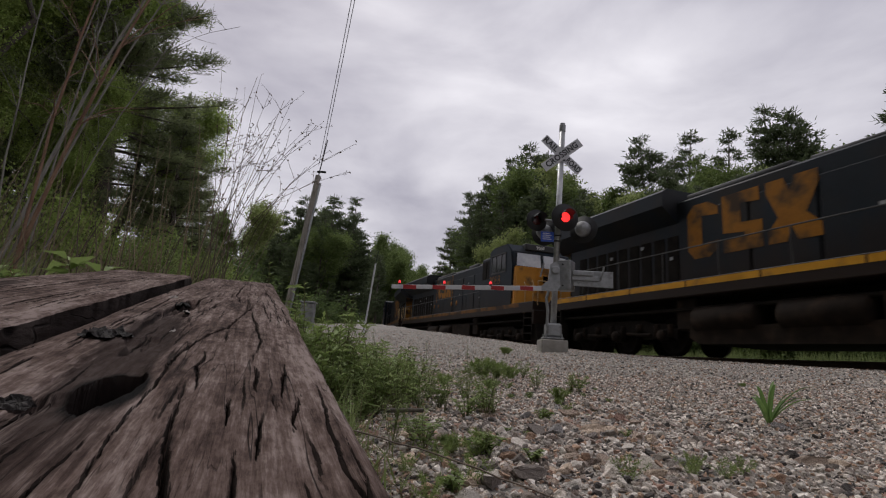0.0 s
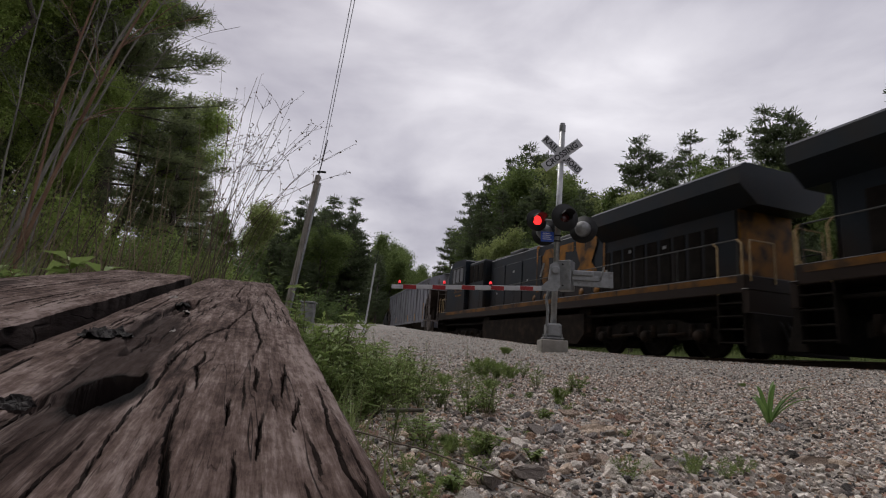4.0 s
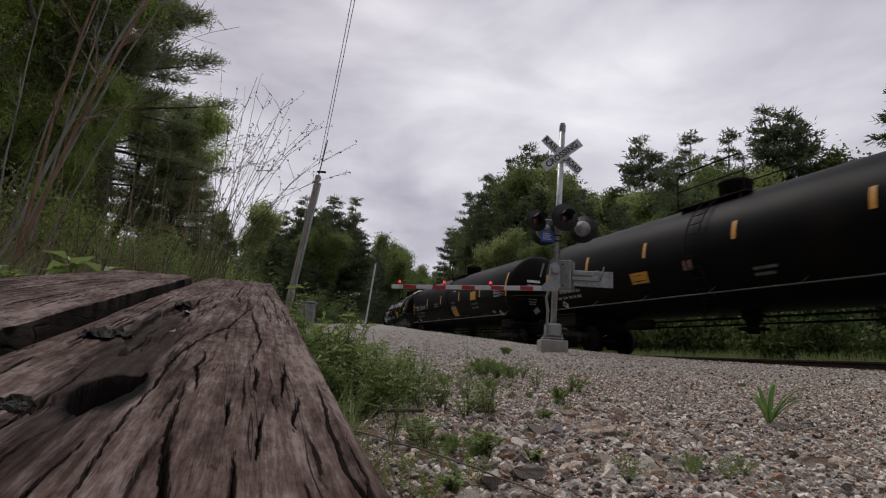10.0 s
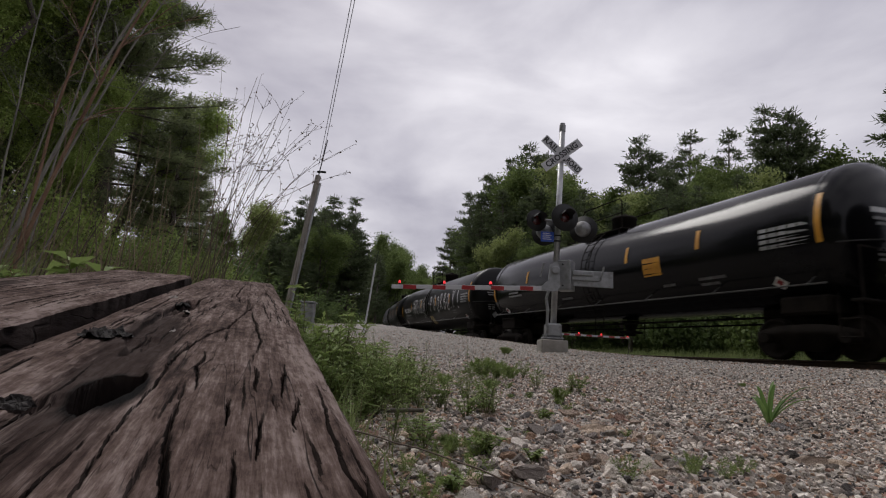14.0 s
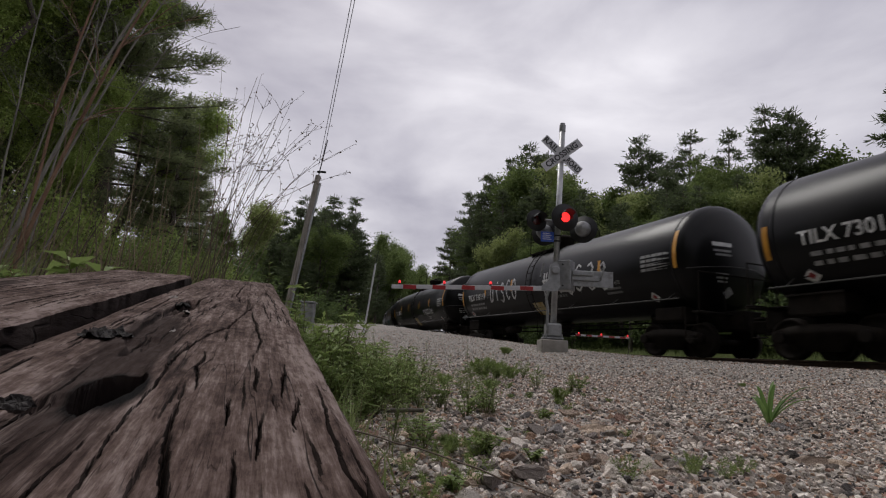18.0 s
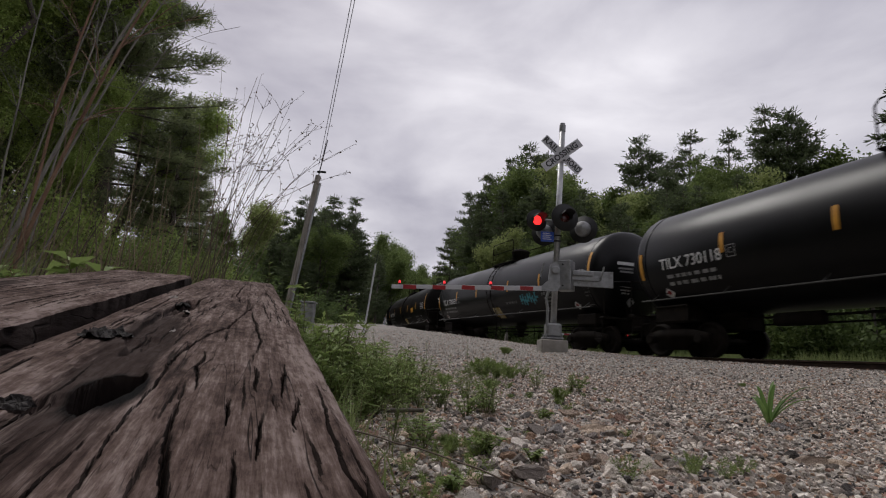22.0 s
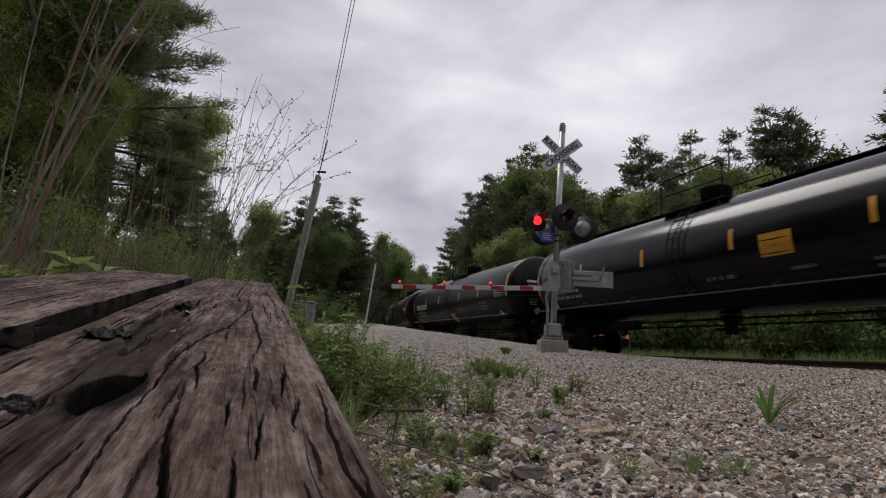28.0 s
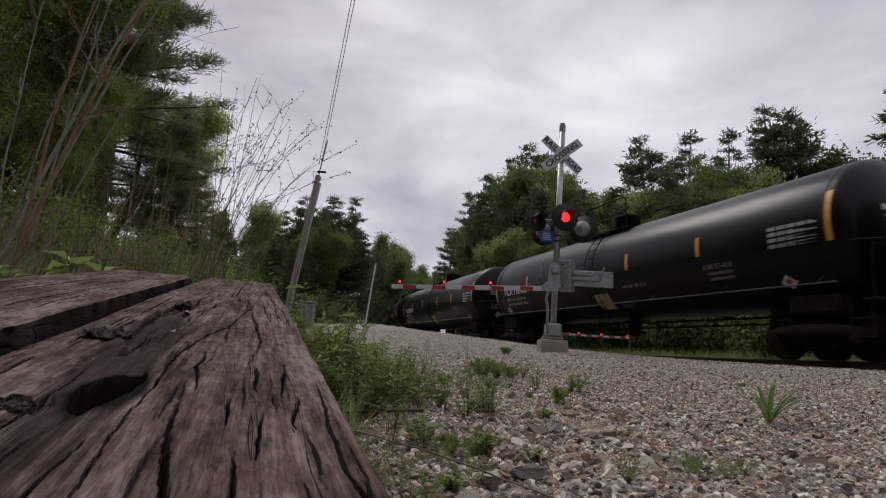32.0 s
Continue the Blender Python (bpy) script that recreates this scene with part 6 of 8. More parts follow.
# long checks in the main timber: points as shares of its length and width, and how wide each gapes
MAIN_CHECKS = [([(0.03, 0.46), (0.094, 0.489), (0.142, 0.508), (0.18, 0.5), (0.234, 0.5), (0.268, 0.472), (0.319, 0.383), (0.434, 0.286), (0.6, 0.2)], 0.0011),
               ([(0.03, 0.36), (0.093, 0.377), (0.114, 0.396), (0.133, 0.408), (0.151, 0.407), (0.166, 0.392)], 0.0016), ([(0.164, 0.385), (0.201, 0.413), (0.24, 0.416)], 0.0011),
               ([(0.04, 0.27), (0.092, 0.268), (0.119, 0.267)], 0.0011), ([(0.134, 0.304), (0.162, 0.298)], 0.0009), ([(0.168, 0.249), (0.21, 0.24)], 0.0015),
               ([(0.21, 0.256), (0.243, 0.235), (0.271, 0.223), (0.343, 0.248), (0.436, 0.271)], 0.0013), ([(0.105, 0.238), (0.144, 0.22)], 0.0008), ([(0.15, 0.17), (0.222, 0.14)], 0.0008),
               ([(0.128, 0.158), (0.142, 0.147), (0.17, 0.11)], 0.0008), ([(0.04, 0.04), (0.09, 0.055), (0.101, 0.067), (0.125, 0.077), (0.149, 0.069), (0.188, 0.055)], 0.0009),
               ([(0.05, 0.05), (0.091, 0.047), (0.117, 0.045), (0.13, 0.041)], 0.0006), ([(0.05, 0.62), (0.11, 0.626), (0.122, 0.624), (0.134, 0.61)], 0.0008),
               ([(0.06, 0.55), (0.095, 0.549), (0.123, 0.545)], 0.0006), ([(0.35, 0.66), (0.408, 0.536), (0.5, 0.5)], 0.0012), ([(0.45, 0.35), (0.6, 0.42), (0.9, 0.4)], 0.001), ([(0.3, 0.12), (0.5, 0.1), (0.8, 0.16)], 0.0007),
               ([(0.2, 0.86), (0.35, 0.84), (0.6, 0.88)], 0.0007), ([(0.37, 0.77), (0.46, 0.68), (0.56, 0.62)], 0.0016)]


def chip(parent, u, v, length, width, rise_to, seed, material, name, label, a, b, turn=0.0):
    """A rough flake lying on a timber of that length and width, a long and b across."""
    rng = np.random.default_rng(seed)
    bm = B()
    bmesh.ops.create_grid(bm, x_segments=14, y_segments=8, size=1.0)
    for w in bm.verts:
        r = math.hypot(w.co.x, w.co.y)
        n = noise.noise(Vector((w.co.x * 2.3, w.co.y * 2.3, seed))) + 0.6 * noise.noise(Vector((w.co.x * 6, w.co.y * 6, seed)))
        lift = max(0.0, 1.05 - r + 0.35 * n) ** 0.5 * (0.8 + 0.8 * n)
        w.co = Vector((w.co.x * a * (1 + 0.2 * n), w.co.y * b * (1 + 0.2 * n), lift * min(a, b) * 0.75 - 0.0025))
    ob = part(name, bm, material, parent, label)
    ob.matrix_basis = Matrix.Translation((u * length, v * width, rise_to * u - 0.001)) @ Matrix.Rotation(turn, 4, "Z")
    return ob


M_BARKBIT = mat("black_bark_flake", (0.006, 0.005, 0.005), (0.05, 0.043, 0.04), 90, 0.85, 0, 0.8, 400, gloss=0.3)
M_PALECHIP = mat("pale_wood_chip", (0.22, 0.19, 0.17), (0.42, 0.38, 0.35), 60, 0.9, 0, 0.4, 300)
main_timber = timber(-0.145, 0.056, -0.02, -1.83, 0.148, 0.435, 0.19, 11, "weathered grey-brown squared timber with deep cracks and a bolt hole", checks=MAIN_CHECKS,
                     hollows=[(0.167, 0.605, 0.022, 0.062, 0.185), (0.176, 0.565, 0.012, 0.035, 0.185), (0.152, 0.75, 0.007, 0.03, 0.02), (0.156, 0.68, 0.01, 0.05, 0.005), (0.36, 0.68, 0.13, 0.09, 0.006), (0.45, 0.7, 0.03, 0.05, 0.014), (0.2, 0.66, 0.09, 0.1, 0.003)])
for u, v, seed, m, name, label, a, b in ((0.268, 0.83, 1, M_BARKBIT, "bark_flake", "black curled flake of bark", 0.03, 0.011), (0.275, 0.79, 2, M_BARKBIT, "bark_flake", "black curled flake of bark", 0.018, 0.009), (0.151, 0.745, 3, M_BARKBIT, "bark_flake", "black crumbling bark", 0.008, 0.007),
                                          (0.44, 0.72, 4, M_BARKBIT, "bark_flake", "black flake of bark", 0.022, 0.009), (0.5, 0.86, 5, M_PALECHIP, "wood_chip", "pale grey chip of wood", 0.014, 0.008), (0.3, 0.61, 6, M_PALECHIP, "wood_chip", "pale splinter", 0.007, 0.003),
                                          (0.53, 0.24, 7, M_PALECHIP, "wood_chip", "pale splinter", 0.012, 0.003), (0.4, 0.66, 8, M_PALECHIP, "wood_chip", "pale splinter", 0.02, 0.0035)):
    chip(main_timber, u, v, 1.81, 0.201, 0.287, seed, m, name, label, a, b)
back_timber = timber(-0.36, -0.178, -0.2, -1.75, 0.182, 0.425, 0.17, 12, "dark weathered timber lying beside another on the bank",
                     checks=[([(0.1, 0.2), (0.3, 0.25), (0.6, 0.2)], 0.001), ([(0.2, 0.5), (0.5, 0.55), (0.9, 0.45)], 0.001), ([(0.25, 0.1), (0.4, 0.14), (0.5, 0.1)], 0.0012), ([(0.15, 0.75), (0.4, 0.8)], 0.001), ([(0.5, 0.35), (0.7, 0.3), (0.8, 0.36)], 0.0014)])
for u, v, seed, m, name, label, a, b in ((0.32, 0.1, 11, M_PALECHIP, "wood_chip", "pale splinter", 0.012, 0.003), (0.5, 0.3, 12, M_BARKBIT, "bark_flake", "black flake of bark", 0.02, 0.006), (0.62, 0.2, 13, M_BARKBIT, "bark_flake", "black flake of bark", 0.02, 0.005)):
    chip(back_timber, u, v, 1.55, 0.182, 0.243, seed, m, name, label, a, b)


# ---- trees and plants ----
def tube(vs, fs, pts, r0, r1, n=6):
    """A tapering limb along points, added to lists."""
    k0 = len(vs)
    m = len(pts)
    for i, p in enumerate(pts):
        a = pts[min(i + 1, m - 1)] - pts[max(i - 1, 0)]
        q = a.to_track_quat("Z", "Y")
        r = r0 + (r1 - r0) * i / (m - 1)
        for j in range(n):
            t = 2 * math.pi * j / n
            vs.append(tuple(p + q @ Vector((r * math.cos(t), r * math.sin(t), 0))))
    for i in range(m - 1):
        for j in range(n):
            a, b = k0 + i * n + j, k0 + i * n + (j + 1) % n
            fs.append((a, b, b + n, a + n))


def raw(name, vs, fs, material, smooth=False):
    me = bpy.data.meshes.new(name)
    me.from_pydata([tuple(v) for v in vs], [], fs)
    if smooth:
        me.polygons.foreach_set("use_smooth", [True] * len(fs))
    me.materials.append(material)
    return me


def blades(rng, centres, size, spread, per, droop=0.0, lean=None):
    """Many small leaf quads round the centres: arrays of verts and faces."""
    c = np.repeat(np.asarray(centres, float), per, axis=0)
    k = len(c)
    c = c + rng.normal(0, 1, (k, 3)) * spread
    d = rng.normal(0, 1, (k, 3))
    if lean is not None:
        d = d * 0.6 + np.repeat(np.asarray(lean, float), per, axis=0)
    d[:, 2] -= droop
    d /= np.linalg.norm(d, axis=1)[:, None] + 1e-9
    e = np.cross(d, rng.normal(0, 1, (k, 3)))
    e /= np.linalg.norm(e, axis=1)[:, None] + 1e-9
    ln = size[0] * rng.uniform(0.6, 1.3, (k, 1))
    wd = size[1] * rng.uniform(0.6, 1.3, (k, 1))
    v = np.stack([c - e * wd * 0.5, c + d * ln * 0.45 - e * wd, c + d * ln, c + d * ln * 0.45 + e * wd], 1).reshape(-1, 3)
    f = np.arange(k * 4).reshape(-1, 4)
    return v, f


def np_mesh(name, v, f, material):
    me = bpy.data.meshes.new(name)
    me.from_pydata(v.tolist(), [], f.tolist())
    me.materials.append(material)
    return me


def pine(seed, h, spread, bare=0.25, density=1.0, leaf=(0.4, 0.043), per=10, material=None):
    """A white pine: whorls of long level limbs with tufts of needles."""
    rng, rnd = np.random.default_rng(seed), random.Random(seed)
    vs, fs, tufts, leans = [], [], [], []
    trunk = [Vector((0.12 * math.sin(i * 0.9 + seed), 0.12 * math.cos(i * 0.7 + seed), h * i / 9)) for i in range(10)]
    tube(vs, fs, trunk, h * 0.016, 0.02, 8)
    z = h * bare
    while z < h * 0.98:
        t = z / h
        reach = spread * (0.1 + 0.9 * min(1, (1 - t) / 0.6)) * (1.0 if t > bare + 0.1 else 0.75)
        base = trunk[min(8, int(t * 9))].lerp(trunk[min(9, int(t * 9) + 1)], t * 9 - int(t * 9))
        for b in range(rnd.choice((5, 6, 6))):
            if rnd.random() < 0.15:
                continue
            a = rnd.uniform(0, 2 * math.pi)
            ln = reach * rnd.uniform(0.55, 1.15)
            tilt = rnd.uniform(-0.12, 0.2) + 0.5 * max(0, t - 0.6)
            out = Vector((math.cos(a), math.sin(a), tilt))
            pts = [base + out * ln * k / 4 + Vector((0, 0, 0.05 * ln * (k / 4) ** 2)) for k in range(5)]
            tube(vs, fs, pts, 0.012 * ln + 0.015, 0.008, 4)
            n = max(3, int(ln * 7 * density))
            for k in range(n):
                u = 0.3 + 0.7 * (k + rnd.random()) / n
                side = rnd.uniform(-1, 1) * 0.28 * ln * (1.15 - u)
                p = base + out * ln * u + Vector((-math.sin(a) * side, math.cos(a) * side, 0.05 * ln * u * u + rnd.uniform(-0.05, 0.12)))
                tufts.append(p)
                leans.append((out.x * 0.7, out.y * 0.7, 0.35))
        z += h * rnd.uniform(0.028, 0.045)
    v, f = blades(rng, tufts, leaf, np.array([0.19, 0.19, 0.055]) * (1.0 if leaf[0] > 0.25 else 0.65), per, lean=leans)
    return raw("trunk", vs, fs, M_BARK, True), np_mesh("crown", v, f, material or M_PINE)


def broadleaf(seed, h, spread, bare=0.3, leaves=5200, leaf=(0.2, 0.075), material=None, bark=None):
    """A spreading tree: forking limbs and many clumps of leaves with gaps."""
    rng, rnd = np.random.default_rng(seed), random.Random(seed)
    vs, fs, ends = [], [], []

    def grow(p, d, ln, r, level):
        pts = [p]
        for i in range(4):
            d = (d + Vector((rnd.uniform(-1, 1), rnd.uniform(-1, 1), rnd.uniform(-0.3, 0.7))) * 0.16).normalized()
            pts.append(pts[-1] + d * ln / 4)
        tube(vs, fs, pts, r, r * 0.55, 7 if level == 0 else 5)
        if level >= 2:
            ends.extend(pts[1:])
        if level < 4:
            for i in range(rnd.choice((2, 3, 3))):
                a = rnd.uniform(0, 2 * math.pi)
                side = Vector((math.cos(a), math.sin(a), rnd.uniform(0.0, 0.7))).normalized()
                grow(pts[rnd.choice((2, 3, 4))], (d * 0.75 + side * 0.8).normalized(), ln * rnd.uniform(0.55, 0.75), r * 0.5, level + 1)
    grow(Vector((0, 0, 0)), Vector((0, 0, 1)), h * (bare + 0.15), h * 0.017, 0)
    pts = np.array([tuple(e) for e in ends])
    # bring the crown to its size
    k = np.array([spread / max(0.1, np.abs(pts[:, :2]).max()), 1.0, h / pts[:, 2].max()])
    scale = Vector((k[0], k[0], k[2]))
    vs = [(x * scale.x, y * scale.y, z * scale.z) for x, y, z in vs]
    pts = pts * np.array([scale.x, scale.y, scale.z])
    per = max(4, int(leaves / len(pts)))
    v, f = blades(rng, pts, leaf, 0.055 * h * 0.5, per, droop=0.25)
    return raw("trunk", vs, fs, bark or M_BARK, True), np_mesh("crown", v, f, material or M_DECID)


def plant_tree(meshes, x, y, scale, label, category, group, turn=0.0, sink=0.15):
    ob = thing(category.replace(" ", "_"), label, category, Matrix.Translation((x, y, height(x, y) - sink)) @ Matrix.Rotation(turn, 4, "Z"), group)
    for name, me in zip(("trunk", "crown"), meshes):
        p = part(name, me, None, ob)
        p.scale = (scale, scale, scale)
        if name == "crown":
            p["kind"] = "stuff"
    return ob


PINES = [pine(1, 18, 4.2), pine(2, 20, 4.0, 0.35), pine(3, 16, 4.4, 0.15), pine(4, 19, 3.6, 0.3), pine(5, 17, 4.6, 0.2, 1.1)]
BROADS = [broadleaf(6, 14, 3.6, leaves=16000, leaf=(0.18, 0.065)), broadleaf(7, 12, 3.4, leaves=16000, leaf=(0.18, 0.065)), broadleaf(8, 13, 3.9, 0.25, leaves=13000, leaf=(0.19, 0.068), material=M_YOUNG, bark=M_PALEBARK)]


NEAR = [pine(41, 16, 2.9, 0.14, 2.7, (0.16, 0.0135), 17, M_BANKPINE), pine(42, 9, 1.75, 0.03, 2.8, (0.13, 0.012), 16, M_BANKPINE), broadleaf(43, 11, 3.2, 0.15, leaves=66000, leaf=(0.065, 0.025), material=M_BANKLEAF), broadleaf(44, 8, 2.8, 0.1, leaves=60000, leaf=(0.06, 0.024), material=M_BANKLEAF)]


def build_woods():
    rnd = random.Random(21)
    # tall pines that stand out against the sky: place and height
    for x, y, h, k in FAR_PINES:
        plant_tree(PINES[k], x, y, 1.03 * h / (18, 20, 16, 19, 17)[k], "tall dark green white pine at the edge of the woods", "pine tree", "woods beyond the railway", rnd.uniform(0, 6))
    for x, y, h, k in FAR_BROADS:
        plant_tree(BROADS[k], x, y, h / (14, 12, 13)[k], "leafy tree with fresh light green spring foliage" if k == 2 else "leafy green tree in the woods by the railway", "leafy tree", "woods beyond the railway", rnd.uniform(0, 6))
    for x, y, h, k in NEAR_PINES:
        plant_tree(NEAR[k % 2], x, y, h / (16, 9)[k % 2], "dark pine with drooping feathery branches on the bank", "pine tree", "trees on the bank", rnd.uniform(0, 6))
    for x, y, h, k in NEAR_BROADS:
        plant_tree(NEAR[2 + k], x, y, h / (11, 8)[k], "dense green leafy tree on the bank", "leafy tree", "trees on the bank", rnd.uniform(0, 6))
    # the body of the woods under the tall ones: bearing, and how far the treetops rise
    for i in range(190):
        b = rnd.uniform(-19, 0.2) if i < 75 else rnd.uniform(0.2, 46)
        d = rnd.uniform(52, 88) if b < 0.2 else rnd.uniform(34, 62)
        if -7.5 < b < 0.2:
            # past the bend
            d = 60
            while track_gap(d * math.sin(radians(b)), d * math.cos(radians(b))) < 7.5 or d < 85 and b > -5:
                d += 3
            d += rnd.uniform(0, 22)
        x, y = d * math.sin(radians(b)), d * math.cos(radians(b))
        if track_gap(x, y) < 6.5 or (b > 0.2 and qs(x, y)[0] < REACH + 8):
            continue
        lift = min(np.interp(b + e, [p[0] for p in TREETOPS], [p[1] for p in TREETOPS]) for e in ((-1.6, 0, 1.6) if b < 31.5 else (-4.0, -2.0, 0, 2.0, 4.0)))
        top = d * lift - height(x, y) + 0.4
        k = i % 5
        if i % 4 == 3 or -6.5 < b < 0.2 or 12 < b < 19 and i % 2:
            plant_tree(BROADS[k % 3 if 11 < b < 20 else k % 2], x, y, top * rnd.uniform(0.7, 0.97) / (14, 12, 13)[k % 3 if 11 < b < 20 else k % 2], "leafy tree within the woods", "leafy tree", "woods by the bend" if b < 0.2 else "woods beyond the railway", rnd.uniform(0, 6))
        else:
            plant_tree(PINES[k], x, y, top * rnd.uniform(0.72, 0.95) / (18, 20, 16, 19, 17)[k], "dark green pine within the woods", "pine tree", "woods by the bend" if b < 0.2 else "woods beyond the railway", rnd.uniform(0, 6))
    # unseen tree ring, added to keep the sky out of the train's reflections
    behind = []
    for i in range(52):
        b, d = radians(100 + 197 * i / 51 + rnd.uniform(-2, 2)), rnd.uniform(16, 24)
        if i > 32:
            d = rnd.uniform(17, 23)
        behind.append((d * math.sin(b), d * math.cos(b), rnd.uniform(11, 16), i % 2))
    for x, y, h, k in behind:
        if track_gap(x, y) < 7 or (x < 0 and y > 0 and math.atan2(-x, y) < radians(47)):
            continue
        plant_tree(BROADS[k], x, y, h / (14, 12, 13)[k], "unseen leafy tree added behind the view to darken reflections", "leafy tree", "trees round the lot", rnd.uniform(0, 6))


FAR_PINES = [(1.0, 62, 14.5, 0), (2.8, 58, 17.5, 1), (4.9, 55, 18.8, 2), (7.2, 56, 20.6, 3), (9.0, 54, 21.5, 4), (11.6, 58, 22.7, 0), (5.3, 47, 14.6, 1), (3.5, 50, 13.4, 2), (14.9, 60, 20.5, 3),
             (18.7, 48, 20.4, 4), (25.4, 56, 21.8, 0), (22.6, 46, 20.6, 1), (17.7, 40, 14.7, 2)]
FAR_PINES += [(25.9, 40, 20.2, 3), (27.1, 39, 19.4, 4), (28.8, 40, 19.6, 0), (25.7, 45, 20.4, 1), (30.0, 31.6, 18.5, 2),
              (-18.8, 60, 14.5, 3), (-15.8, 58, 15.8, 4), (-13.8, 62, 17.7, 0), (-10.6, 60, 16.9, 1), (-12.2, 66, 16.4, 2), (-12.2, 52, 12.7, 3)]
FAR_BROADS = [(13.2, 45, 16.4, 2), (14.2, 42, 14.1, 2), (11.4, 44, 12.0, 0), (14.7, 40, 12.4, 1), (24.0, 42, 15.0, 0), (20.4, 38, 12.5, 1), (28.0, 38.5, 15.5, 1), (27.2, 34, 7.0, 0), (24.2, 28, 8.5, 1),
              (-14.5, 118, 26, 1), (0.3, 75, 12.0, 0), (1.2, 84, 13.0, 1), (-12.0, 30, 7.6, 2), (-11.9, 28, 5.4, 1)]
FAR_BROADS += [(-15.6, 45, 8.8, 0), (2.0, 48, 7.9, 1), (5.3, 42, 9.4, 2), (6.8, 44, 11.2, 1), (7.3, 38, 8.1, 0), (15.8, 36, 9.7, 0), (17.2, 34, 9.8, 1), (19.5, 32, 10.5, 0),
               (20.8, 30, 10.7, 2), (21.5, 26, 8.8, 0), (22.2, 24, 9.6, 1)]
NEAR_PINES = [(-9.9, 14.4, 16.5, 0), (-9.1, 17.0, 7.6, 1), (-11.6, 13.2, 17.0, 0), (-10.6, 19.5, 8.4, 1), (-12.6, 24.0, 9.0, 1), (-12.4, 18.0, 16.0, 0), (-10.4, 12.6, 9.0, 1), (-9.7, 20.5, 5.2, 1), (-14.5, 15.5, 17.0, 0)]
NEAR_BROADS = [(-10.4, 9.5, 9.5, 0), (-12.2, 11.5, 12.0, 1), (-8.9, 11.6, 4.8, 0), (-9.5, 13.2, 6.0, 1), (-13.5, 9.0, 11.0, 0), (-10.1, 15.5, 6.4, 1), (-8.6, 8.6, 4.4, 0), (-13.2, 16.5, 12.0, 0), (-11.2, 17.0, 8.0, 1), (-15.2, 12.0, 13.0, 0)]
# the woods' skyline: bearing in degrees and how far the treetops rise
TREETOPS = [(-18.1, 0.225), (-16.7, 0.273), (-15.3, 0.287), (-13.4, 0.275), (-11.9, 0.293), (-9.8, 0.294), (-7.7, 0.258), (-6.0, 0.221), (-4.4, 0.231), (-2.7, 0.2), (-0.4, 0.169),
            (0.4, 0.195), (1.8, 0.259), (3.9, 0.325), (7.0, 0.368), (9.8, 0.404), (13.3, 0.356), (16.9, 0.371), (19.3, 0.335), (21.1, 0.406), (23.0, 0.347), (25.8, 0.414),
            (27.6, 0.361), (30.2, 0.408), (32.4, 0.455), (34.6, 0.46), (36.3, 0.3), (38.2, 0.24), (40.0, 0.28), (41.5, 0.4), (46.0, 0.444)]
build_woods()
